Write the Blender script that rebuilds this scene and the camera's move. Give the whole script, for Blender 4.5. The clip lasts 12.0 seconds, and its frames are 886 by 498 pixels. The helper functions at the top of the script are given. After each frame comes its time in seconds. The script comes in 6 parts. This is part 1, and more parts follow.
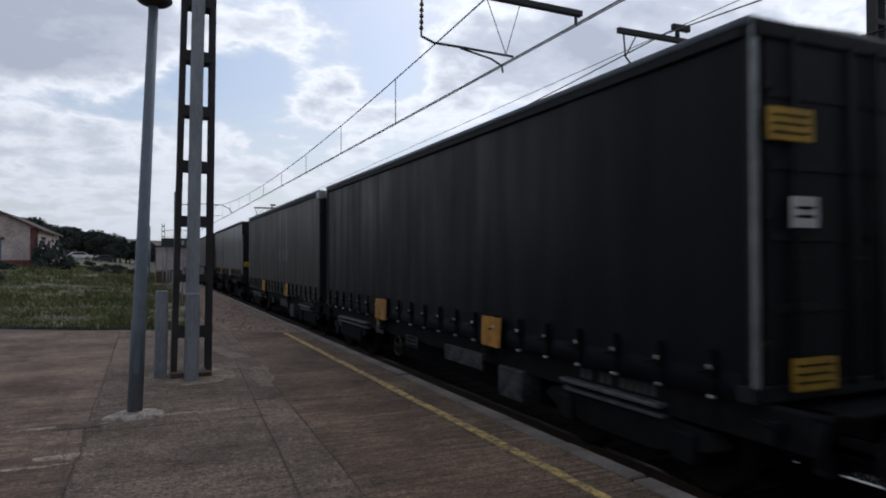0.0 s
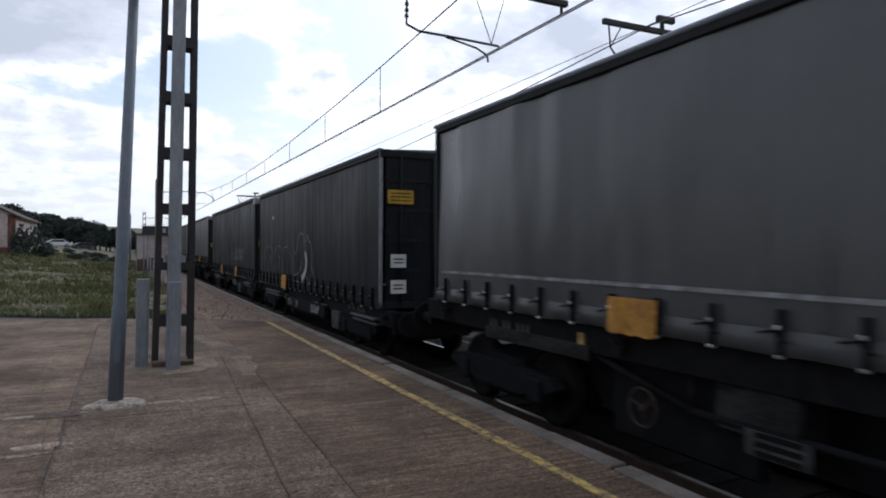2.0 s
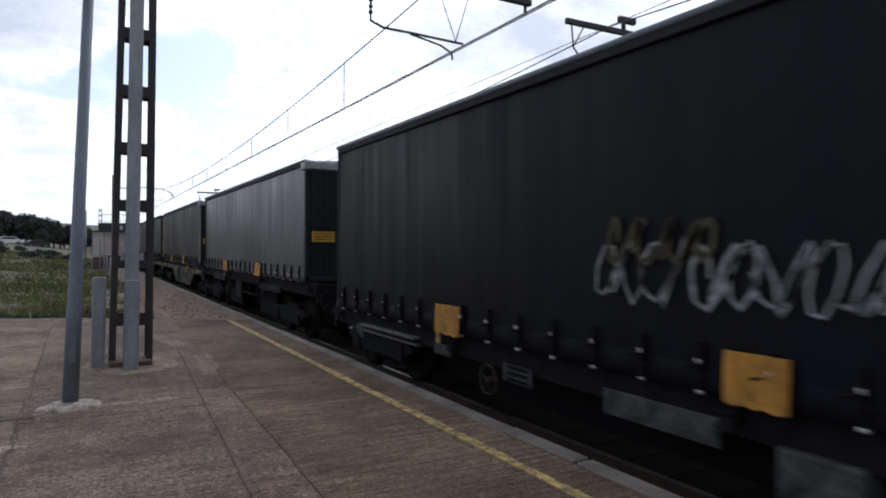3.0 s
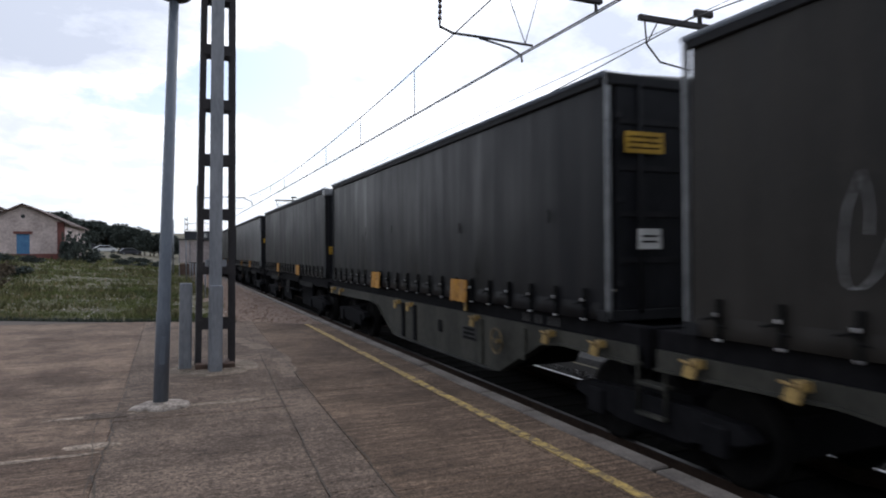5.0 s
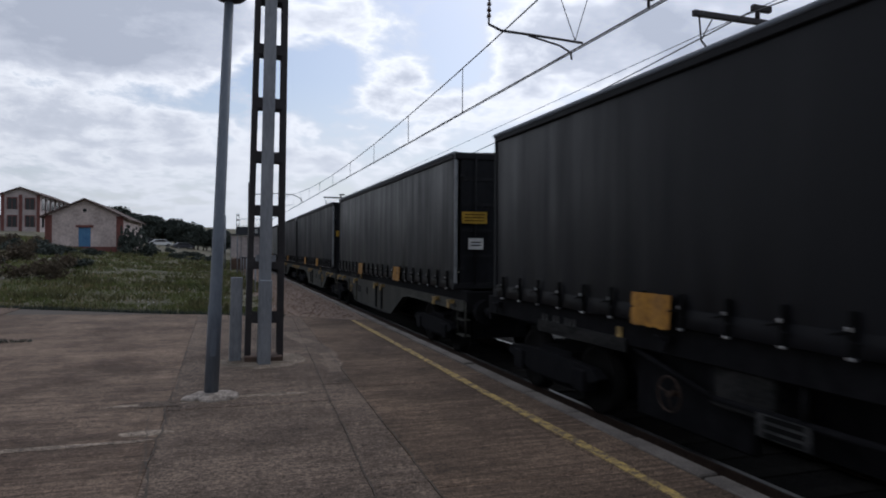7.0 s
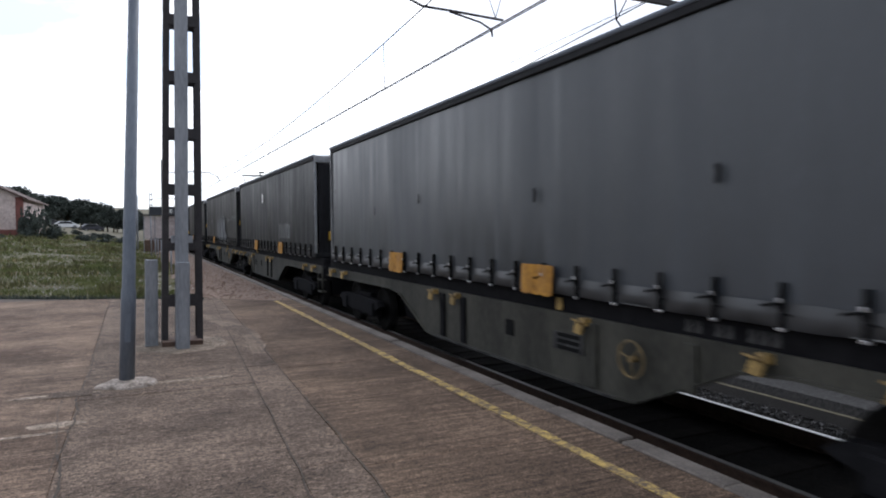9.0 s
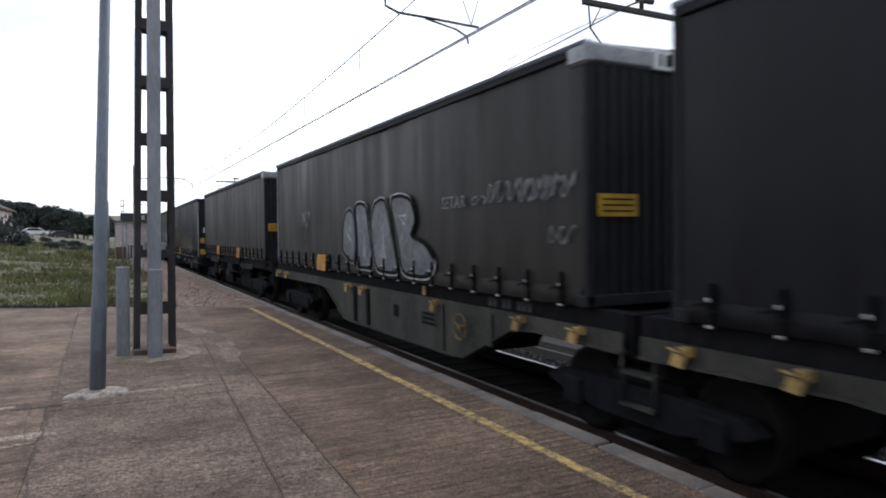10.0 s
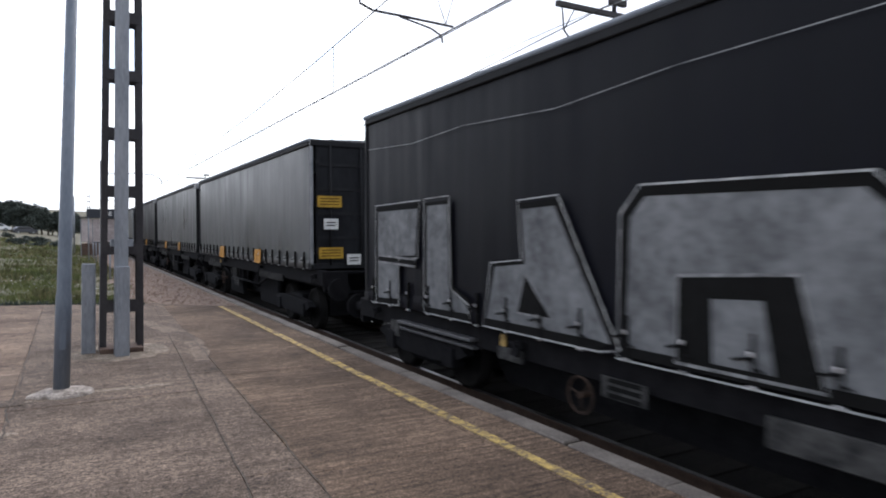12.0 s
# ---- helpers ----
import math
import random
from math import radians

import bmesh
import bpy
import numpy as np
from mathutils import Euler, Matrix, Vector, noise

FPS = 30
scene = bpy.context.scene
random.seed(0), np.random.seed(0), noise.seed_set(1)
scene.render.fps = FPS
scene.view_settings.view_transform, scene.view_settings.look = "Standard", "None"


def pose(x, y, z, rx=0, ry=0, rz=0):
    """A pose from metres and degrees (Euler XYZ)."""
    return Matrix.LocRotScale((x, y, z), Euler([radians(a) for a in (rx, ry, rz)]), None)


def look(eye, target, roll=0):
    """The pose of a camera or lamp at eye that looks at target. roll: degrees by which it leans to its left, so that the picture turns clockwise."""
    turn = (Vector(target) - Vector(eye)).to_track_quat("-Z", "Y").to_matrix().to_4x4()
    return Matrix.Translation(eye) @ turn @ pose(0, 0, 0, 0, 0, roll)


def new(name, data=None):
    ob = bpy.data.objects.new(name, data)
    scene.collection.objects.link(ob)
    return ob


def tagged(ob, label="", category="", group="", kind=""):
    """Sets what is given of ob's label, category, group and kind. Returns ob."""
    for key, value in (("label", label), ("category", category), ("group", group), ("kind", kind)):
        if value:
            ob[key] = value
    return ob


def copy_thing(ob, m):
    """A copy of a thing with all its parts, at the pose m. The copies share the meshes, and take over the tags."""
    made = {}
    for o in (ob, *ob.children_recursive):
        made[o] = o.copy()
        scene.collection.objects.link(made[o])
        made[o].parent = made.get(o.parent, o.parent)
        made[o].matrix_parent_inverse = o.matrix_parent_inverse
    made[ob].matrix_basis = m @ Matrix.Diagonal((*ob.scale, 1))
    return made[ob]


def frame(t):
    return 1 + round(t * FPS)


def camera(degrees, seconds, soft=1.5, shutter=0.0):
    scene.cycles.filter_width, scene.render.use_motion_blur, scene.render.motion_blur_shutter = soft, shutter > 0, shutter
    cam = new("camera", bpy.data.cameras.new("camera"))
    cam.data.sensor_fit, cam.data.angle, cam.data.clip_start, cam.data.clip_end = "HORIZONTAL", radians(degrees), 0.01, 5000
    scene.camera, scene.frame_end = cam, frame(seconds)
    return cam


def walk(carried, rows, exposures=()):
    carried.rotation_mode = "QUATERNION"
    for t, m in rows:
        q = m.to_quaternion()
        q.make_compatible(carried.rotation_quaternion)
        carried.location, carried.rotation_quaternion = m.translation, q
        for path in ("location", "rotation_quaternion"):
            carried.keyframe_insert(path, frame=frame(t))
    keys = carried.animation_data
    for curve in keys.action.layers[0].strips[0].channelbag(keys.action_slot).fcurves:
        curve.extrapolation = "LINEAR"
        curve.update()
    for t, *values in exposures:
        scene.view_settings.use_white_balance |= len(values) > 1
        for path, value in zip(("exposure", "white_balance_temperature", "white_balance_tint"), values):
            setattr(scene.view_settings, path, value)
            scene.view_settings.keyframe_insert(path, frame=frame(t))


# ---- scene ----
# ---- camera: hand-held on the platform, turning only ----
EYE = (0.0, 0.0, 1.65)
cam = camera(67.35, 12.0, soft=1.9, shutter=0.1)
TURNS = (
    (0, 90.98, 0.09, -24.16), (0.5, 89.09, -0.22, -24.62), (1, 89.44, -0.51, -24.61),
    (1.5, 89.78, -0.29, -25.07), (2, 90.09, -0.25, -25.54), (2.5, 90.01, -0.18, -27.17),
    (4.3, 89.84, -0.54, -29.89), (4.5, 89.85, -0.15, -28.78), (5, 90.22, 0.45, -22.43),
    (5.5, 90.06, 0.41, -16.17), (6, 90.27, -0.45, -16.15), (6.5, 90.58, -0.26, -16.88),
    (7, 90.07, -0.37, -18.49), (8.8, 88.37, 0.0, -24.67), (9, 88.13, 0.44, -25.01),
    (9.5, 88.34, 0.67, -25.78), (10, 88.64, 0.55, -27.04), (10.5, 89.05, 0.74, -28.16),
    (11, 89.38, 0.78, -28.58), (11.5, 88.59, 0.36, -28.78), (12, 88.54, 0.08, -29.36),
)
walk(cam, [(t, pose(*EYE, a, b, c)) for t, a, b, c in TURNS],
     exposures=[(0, -0.66, 6150, 10), (0.5, -0.24, 6200, 10), (2.5, -0.17, 6200, 10), (4.3, 0.36, 6300, 11), (4.8, 0.24, 6300, 11), (5.5, -0.50, 6200, 11), (7.2, -0.63, 6150, 11), (8.8, 0.42, 6300, 11), (10.5, 0.50, 6300, 11), (12, 0.72, 6300, 11)])

# ---- plan ----
EDGE = 3.5            # platform edge
RAIL_Z = -0.45        # rail head
TRACK = 5.46          # centre of the near track
TRACK_2 = 9.6
SIDE = 4.3            # face of the containers
SPEED = 26.2
LENGTH = 13.25
DECK = 0.89           # underside of the containers
DECK_LOW = 0.53       # the same on the low-floor wagons
HEIGHT = 2.69
GAUGE = 0.745         # half the distance between the rails

# ---- world and sun ----
SUN_AZ, SUN_EL = 38.0, 48.0
SUN_WAY = (math.sin(radians(SUN_AZ)) * math.cos(radians(SUN_EL)), math.cos(radians(SUN_AZ)) * math.cos(radians(SUN_EL)), math.sin(radians(SUN_EL)))
world = bpy.data.worlds.new("sky")
scene.world = world
world.use_nodes = True


def build_sky():
    nt = world.node_tree
    nt.nodes.clear()
    N, L = nt.nodes.new, nt.links.new
    out = N("ShaderNodeOutputWorld")
    bg = N("ShaderNodeBackground")
    sky = N("ShaderNodeTexSky")
    sky.sky_type = "NISHITA"
    sky.sun_disc = False
    sky.sun_elevation = radians(SUN_EL)
    sky.sun_rotation = radians(SUN_AZ)
    sky.dust_density = 2.0
    tex = N("ShaderNodeTexCoord")
    sep = N("ShaderNodeSeparateXYZ")
    L(tex.outputs["Generated"], sep.inputs[0])
    # clouds lie on a layer that bends down to the horizon
    up = N("ShaderNodeMath"); up.operation = "MAXIMUM"; up.inputs[1].default_value = 0.0
    L(sep.outputs["Z"], up.inputs[0])
    lift = N("ShaderNodeMath"); lift.operation = "ADD"; lift.inputs[1].default_value = 0.30
    L(up.outputs[0], lift.inputs[0])
    comb = N("ShaderNodeCombineXYZ")
    for i in range(3):
        L(lift.outputs[0], comb.inputs[i])
    div = N("ShaderNodeVectorMath"); div.operation = "DIVIDE"
    L(tex.outputs["Generated"], div.inputs[0]); L(comb.outputs[0], div.inputs[1])
    shift = N("ShaderNodeVectorMath"); shift.operation = "ADD"; shift.inputs[1].default_value = (6.9, 2.6, 1.4)
    L(div.outputs[0], shift.inputs[0])

    def layer(scale, detail, rough, warp):
        n = N("ShaderNodeTexNoise")
        n.inputs["Scale"].default_value, n.inputs["Detail"].default_value = scale, detail
        n.inputs["Roughness"].default_value, n.inputs["Distortion"].default_value = rough, warp
        L(shift.outputs[0], n.inputs["Vector"])
        return n

    def ramp(source, stops):
        r = N("ShaderNodeValToRGB")
        e = r.color_ramp.elements
        while len(e) < len(stops):
            e.new(0.5)
        for k, (p, c) in enumerate(stops):
            e[k].position, e[k].color = p, (*c, 1)
        L(source, r.inputs[0])
        return r

    big, puffs = layer(1.6, 10, 0.58, 0.3), layer(7.5, 9, 0.62, 0.25)
    both = N("ShaderNodeMath"); both.operation = "MULTIPLY_ADD"; both.inputs[1].default_value = 0.30
    part_big = N("ShaderNodeMath"); part_big.operation = "MULTIPLY"; part_big.inputs[1].default_value = 0.70
    L(big.outputs["Fac"], part_big.inputs[0]); L(puffs.outputs["Fac"], both.inputs[0]); L(part_big.outputs[0], both.inputs[2])
    # the large clouds of that day: azimuth, elevation, half width, half height (radians), thickness
    sum_out = both.outputs[0]
    for az, el, wide, high, thick in ((-9, 17.5, 0.36, 0.105, 0.20), (-9, 9.6, 0.30, 0.035, 0.06), (14, 12.3, 0.13, 0.06, 0.075), (12, 19.5, 0.10, 0.06, 0.05),
                                      (27, 15.5, 0.10, 0.10, 0.07), (44, 18, 0.30, 0.14, 0.13), (7.0, 15.0, 0.11, 0.06, -0.17), (19.5, 16.5, 0.07, 0.06, -0.11), (-3, 12.5, 0.20, 0.035, -0.07)):
        a, e = radians(az), radians(el)
        off = N("ShaderNodeVectorMath"); off.operation = "SUBTRACT"
        off.inputs[1].default_value = (math.sin(a) * math.cos(e), math.cos(a) * math.cos(e), math.sin(e))
        L(tex.outputs["Generated"], off.inputs[0])
        squash = N("ShaderNodeVectorMath"); squash.operation = "MULTIPLY"; squash.inputs[1].default_value = (1 / wide, 1 / wide, 1 / high)
        L(off.outputs[0], squash.inputs[0])
        far = N("ShaderNodeVectorMath"); far.operation = "LENGTH"
        L(squash.outputs[0], far.inputs[0])
        fall = N("ShaderNodeMapRange"); fall.interpolation_type = "SMOOTHSTEP"
        fall.inputs["From Min"].default_value, fall.inputs["From Max"].default_value = 0.25, 1.15
        fall.inputs["To Min"].default_value, fall.inputs["To Max"].default_value = thick, 0.0
        L(far.outputs["Value"], fall.inputs["Value"])
        add = N("ShaderNodeMath"); add.operation = "ADD"
        L(sum_out, add.inputs[0]); L(fall.outputs[0], add.inputs[1])
        sum_out = add.outputs[0]
    cover = ramp(sum_out, ((0.435, (0, 0, 0)), (0.525, (1, 1, 1))))
    # bright rims, grey thick middles
    body = ramp(sum_out, ((0.47, (0.92, 0.96, 1.05)), (0.525, (1.24, 1.26, 1.31)), (0.60, (0.80, 0.84, 0.94)), (0.70, (0.60, 0.645, 0.75))))
    gain = N("ShaderNodeVectorMath"); gain.operation = "SCALE"; gain.inputs["Scale"].default_value = 14.5
    L(body.outputs[0], gain.inputs[0])
    haze = N("ShaderNodeMapRange"); haze.inputs["From Min"].default_value = 0.0; haze.inputs["From Max"].default_value = 0.24
    haze.inputs["To Min"].default_value = 0.85; haze.inputs["To Max"].default_value = 0.0
    L(sep.outputs["Z"], haze.inputs["Value"])
    blue = N("ShaderNodeVectorMath"); blue.operation = "SCALE"; blue.inputs["Scale"].default_value = 2.0
    L(sky.outputs[0], blue.inputs[0])
    veil = N("ShaderNodeMix"); veil.data_type = "RGBA"; veil.inputs["Factor"].default_value = 0.15; veil.inputs["B"].default_value = (10.5, 11.6, 13.2, 1)
    L(blue.outputs[0], veil.inputs["A"])
    mix = N("ShaderNodeMix"); mix.data_type = "RGBA"
    L(cover.outputs[0], mix.inputs["Factor"]); L(veil.outputs["Result"], mix.inputs["A"]); L(gain.outputs[0], mix.inputs["B"])
    mix2 = N("ShaderNodeMix"); mix2.data_type = "RGBA"; mix2.inputs["B"].default_value = (13.4, 14.0, 15.0, 1)
    L(haze.outputs[0], mix2.inputs["Factor"]); L(mix.outputs["Result"], mix2.inputs["A"])
    # clouds scatter light forwards: brightest round the hidden sun
    way = N("ShaderNodeVectorMath"); way.operation = "DOT_PRODUCT"; way.inputs[1].default_value = SUN_WAY
    L(tex.outputs["Generated"], way.inputs[0])
    glow = N("ShaderNodeMapRange"); glow.inputs["From Min"].default_value = -0.35; glow.inputs["From Max"].default_value = 0.9
    glow.inputs["To Min"].default_value = 0.52; glow.inputs["To Max"].default_value = 1.2
    L(way.outputs["Value"], glow.inputs["Value"])
    lit = N("ShaderNodeVectorMath"); lit.operation = "SCALE"
    L(mix2.outputs["Result"], lit.inputs[0]); L(glow.outputs[0], lit.inputs["Scale"])
    L(lit.outputs[0], bg.inputs["Color"])
    bg.inputs["Strength"].default_value = 0.075
    L(bg.outputs[0], out.inputs[0])


build_sky()
sun_data = bpy.data.lights.new("sun", "SUN")
sun_data.energy, sun_data.angle, sun_data.color = 0.4, radians(12), (1.0, 0.95, 0.88)
sun_lamp = new("sun", sun_data)
sun_lamp.matrix_world = look(Vector(SUN_WAY) * 200, (0, 0, 0))


# ---- materials ----
def mat(name, low, high, rough=0.8, metal=0.0, scale=6.0, fine=60.0, bump=0.15, stretch=(1, 1, 1), spec=0.5, vary=0.0, rough_vary=0.1, contrast=0.5, bias=0.0):
    """A worn surface: two colours mixed by coarse and fine noise, with relief from the fine one."""
    m = bpy.data.materials.new(name)
    m.use_nodes = True
    nt = m.node_tree
    N, L = nt.nodes.new, nt.links.new
    p = nt.nodes["Principled BSDF"]
    tc = N("ShaderNodeTexCoord")
    mp = N("ShaderNodeMapping"); mp.inputs["Scale"].default_value = stretch
    L(tc.outputs["Object"], mp.inputs["Vector"])
    a = N("ShaderNodeTexNoise"); a.inputs["Scale"].default_value = scale; a.inputs["Detail"].default_value = 6; a.inputs["Roughness"].default_value = 0.65
    b = N("ShaderNodeTexNoise"); b.inputs["Scale"].default_value = fine; b.inputs["Detail"].default_value = 4
    L(mp.outputs[0], a.inputs["Vector"]); L(mp.outputs[0], b.inputs["Vector"])
    mx = N("ShaderNodeMath"); mx.operation = "MULTIPLY_ADD"; mx.inputs[1].default_value = 0.35
    L(b.outputs["Fac"], mx.inputs[0])
    sc = N("ShaderNodeMath"); sc.operation = "MULTIPLY"; sc.inputs[1].default_value = 0.65
    L(a.outputs["Fac"], sc.inputs[0]); L(sc.outputs[0], mx.inputs[2])
    ramp = N("ShaderNodeMapRange"); ramp.inputs["From Min"].default_value = 0.5 + bias - 0.22 * (1 - contrast) - 0.05; ramp.inputs["From Max"].default_value = 0.5 + bias + 0.22 * (1 - contrast) + 0.05
    L(mx.outputs[0], ramp.inputs["Value"])
    cm = N("ShaderNodeMix"); cm.data_type = "RGBA"
    cm.inputs["A"].default_value, cm.inputs["B"].default_value = (*low, 1), (*high, 1)
    L(ramp.outputs[0], cm.inputs["Factor"])
    colour = cm.outputs["Result"]
    if vary:
        oi = N("ShaderNodeObjectInfo"); hs = N("ShaderNodeHueSaturation")
        vr = N("ShaderNodeMapRange"); vr.inputs["To Min"].default_value, vr.inputs["To Max"].default_value = 1 - vary, 1 + vary
        L(oi.outputs["Random"], vr.inputs["Value"]); L(vr.outputs[0], hs.inputs["Value"]); L(colour, hs.inputs["Color"])
        colour = hs.outputs[0]
    L(colour, p.inputs["Base Color"])
    rr = N("ShaderNodeMapRange"); rr.inputs["To Min"].default_value, rr.inputs["To Max"].default_value = max(0.03, rough - rough_vary), min(1, rough + rough_vary)
    L(a.outputs["Fac"], rr.inputs["Value"]); L(rr.outputs[0], p.inputs["Roughness"])
    p.inputs["Metallic"].default_value = metal
    p.inputs["Specular IOR Level"].default_value = spec
    if bump:
        bp = N("ShaderNodeBump"); bp.inputs["Strength"].default_value = bump; bp.inputs["Distance"].default_value = 0.01
        L(mx.outputs[0], bp.inputs["Height"]); L(bp.outputs[0], p.inputs["Normal"])
    return m


def concrete(name, low, high, streak, seed, rough_grain=1.0):
    """Old brushed concrete: broad stains, streaks across the platform, dark speckle and pitted relief."""
    m = bpy.data.materials.new(name)
    m.use_nodes = True
    nt = m.node_tree
    N, L = nt.nodes.new, nt.links.new
    p = nt.nodes["Principled BSDF"]
    tc = N("ShaderNodeTexCoord")

    def tex(scale, stretch, detail=6, rough=0.65):
        mp = N("ShaderNodeMapping"); mp.inputs["Scale"].default_value = stretch; mp.inputs["Location"].default_value = (seed, seed * 2, 0)
        n = N("ShaderNodeTexNoise"); n.inputs["Scale"].default_value = scale; n.inputs["Detail"].default_value = detail; n.inputs["Roughness"].default_value = rough
        L(tc.outputs["Object"], mp.inputs["Vector"]); L(mp.outputs[0], n.inputs["Vector"])
        return n.outputs["Fac"]

    def mapped(source, lo, hi, a=0.0, b=1.0):
        r = N("ShaderNodeMapRange"); r.inputs["From Min"].default_value, r.inputs["From Max"].default_value = lo, hi
        r.inputs["To Min"].default_value, r.inputs["To Max"].default_value = a, b
        L(source, r.inputs["Value"])
        return r.outputs[0]

    def mul(x, y):
        n = N("ShaderNodeMath"); n.operation = "MULTIPLY"; L(x, n.inputs[0]); L(y, n.inputs[1])
        return n.outputs[0]

    stains = mapped(tex(0.7, (1, 1, 1), 7, 0.7), 0.36, 0.64)
    base = N("ShaderNodeMix"); base.data_type = "RGBA"
    base.inputs["A"].default_value, base.inputs["B"].default_value = (*low, 1), (*high, 1)
    L(stains, base.inputs["Factor"])
    lines = tex(3.0, (0.22, 7.0, 1), 5)
    streaks = mapped(lines, 0.38, 0.62, 1 - streak, 1 + streak)
    grit_raw = tex(75, (1, 1, 1), 3, 0.7)
    grit = mapped(grit_raw, 0.38, 0.60, 0.42, 1.40)
    mottle = mapped(tex(24, (1, 1.3, 1), 4, 0.7), 0.36, 0.64, 1 - 0.42 * rough_grain, 1 + 0.40 * rough_grain)
    wear = mapped(tex(5.5, (1, 1.6, 1), 6, 0.75), 0.36, 0.64, 0.66, 1.30)
    oi = N("ShaderNodeObjectInfo")
    each = mapped(oi.outputs["Random"], 0, 1, 0.92, 1.08)
    gain = mul(mul(mul(mul(streaks, grit), wear), each), mottle)
    hs = N("ShaderNodeHueSaturation"); L(base.outputs["Result"], hs.inputs["Color"]); L(gain, hs.inputs["Value"])
    L(hs.outputs[0], p.inputs["Base Color"])
    p.inputs["Roughness"].default_value = 0.9
    p.inputs["Specular IOR Level"].default_value = 0.25
    hsum = N("ShaderNodeMath"); hsum.operation = "ADD"; L(grit_raw, hsum.inputs[0]); L(lines, hsum.inputs[1])
    bp = N("ShaderNodeBump"); bp.inputs["Strength"].default_value = 0.55; bp.inputs["Distance"].default_value = 0.012
    L(hsum.outputs[0], bp.inputs["Height"]); L(bp.outputs[0], p.inputs["Normal"])
    return m


CONCRETE = concrete("brushed_concrete", (0.082, 0.054, 0.038), (0.224, 0.159, 0.115), 0.32, 1.0)
CONCRETE_C = concrete("brown_concrete", (0.070, 0.047, 0.032), (0.166, 0.113, 0.077), 0.32, 6.5)
CONCRETE_B = concrete("cracked_concrete", (0.078, 0.056, 0.042), (0.194, 0.143, 0.108), 0.14, 4.0, 1.4)
CONCRETE_PALE = mat("pale_concrete", (0.15, 0.122, 0.100), (0.42, 0.365, 0.315), 0.92, scale=9, fine=45, bump=0.9, contrast=0.8)
BAND = concrete("worn_mortar_band", (0.095, 0.070, 0.053), (0.245, 0.185, 0.142), 0.12, 12.0, 1.3)
MORTAR = concrete("mortar_repair", (0.15, 0.118, 0.090), (0.33, 0.265, 0.206), 0.15, 9.0, 1.4)
KERB = mat("kerb_stone", (0.076, 0.063, 0.053), (0.168, 0.145, 0.125), 0.9, scale=3, fine=60, bump=0.5, vary=0.04, contrast=0.7)
JOINT = mat("joint_dirt", (0.035, 0.028, 0.022), (0.095, 0.075, 0.058), 0.95, scale=8, bump=0.4)
GRAVEL = mat("red_gravel", (0.085, 0.055, 0.040), (0.235, 0.16, 0.118), 0.95, scale=9, fine=55, bump=0.4, contrast=0.6)
YELLOW = mat("worn_yellow_paint", (0.12, 0.085, 0.056), (0.56, 0.39, 0.115), 0.85, scale=8, fine=45, bump=0.3, contrast=0.85, bias=0.01)
BALLAST = mat("ballast", (0.014, 0.014, 0.014), (0.060, 0.059, 0.058), 0.95, scale=20, fine=70, bump=0.8, contrast=0.6, spec=0.15)
# near-track ballast: the shade under the train is put into its colour
BALLAST_SHADED = mat("oily_ballast", (0.003, 0.0028, 0.0026), (0.014, 0.0128, 0.012), 0.95, scale=20, fine=70, bump=0.8, contrast=0.6, spec=0.03)
STONE = mat("ballast_stone", (0.022, 0.022, 0.023), (0.14, 0.138, 0.136), 0.9, scale=9, fine=50, bump=0.3, contrast=0.7, spec=0.2)
RAIL = mat("rail_steel", (0.03, 0.02, 0.015), (0.075, 0.05, 0.038), 0.8, 0.2, scale=9, spec=0.2)
RAIL_TOP = mat("polished_rail_head", (0.13, 0.13, 0.135), (0.30, 0.30, 0.30), 0.36, 1.0, scale=3, bump=0.05)
# sleeper colour carries the same painted shade from the train above
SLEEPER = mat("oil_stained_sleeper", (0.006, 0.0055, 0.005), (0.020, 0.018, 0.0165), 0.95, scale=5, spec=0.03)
GROUND = mat("field_soil", (0.050, 0.047, 0.026), (0.140, 0.122, 0.072), 0.95, scale=0.35, fine=5, bump=0.8, contrast=0.6)
GRASS = mat("grass_blade", (0.070, 0.091, 0.034), (0.178, 0.190, 0.074), 0.85, scale=0.3, fine=2, bump=0, spec=0.1, contrast=0.5)
GRASS_DRY = mat("dry_grass", (0.13, 0.105, 0.052), (0.30, 0.245, 0.125), 0.8, scale=0.5, fine=4, bump=0, spec=0.2)
SCRUB = mat("dry_scrub_leaf", (0.050, 0.042, 0.030), (0.150, 0.118, 0.085), 0.85, scale=0.8, fine=5, bump=0, spec=0.1)
LEAF = mat("dark_leaf", (0.036, 0.046, 0.042), (0.088, 0.102, 0.088), 0.8, scale=0.8, fine=5, bump=0, spec=0.12)
WEED = mat("field_weed", (0.075, 0.080, 0.040), (0.165, 0.160, 0.080), 0.85, scale=0.8, fine=5, bump=0, spec=0.1)
BARK = mat("bark", (0.05, 0.038, 0.028), (0.13, 0.1, 0.075), 0.95, scale=8, bump=0.6)
POLE_GREY = mat("painted_pole_grey", (0.082, 0.098, 0.125), (0.155, 0.178, 0.21), 0.55, scale=3, fine=40, stretch=(1, 1, 0.3), bump=0.1)
POST_GREY = mat("galvanised_grey", (0.165, 0.178, 0.20), (0.32, 0.335, 0.36), 0.6, 0.2, scale=3, fine=40, stretch=(1, 1, 0.25), bump=0.12)
MAST_DARK = mat("dark_mast_steel", (0.022, 0.021, 0.024), (0.060, 0.054, 0.056), 0.7, 0.2, scale=4, fine=40, bump=0.2)
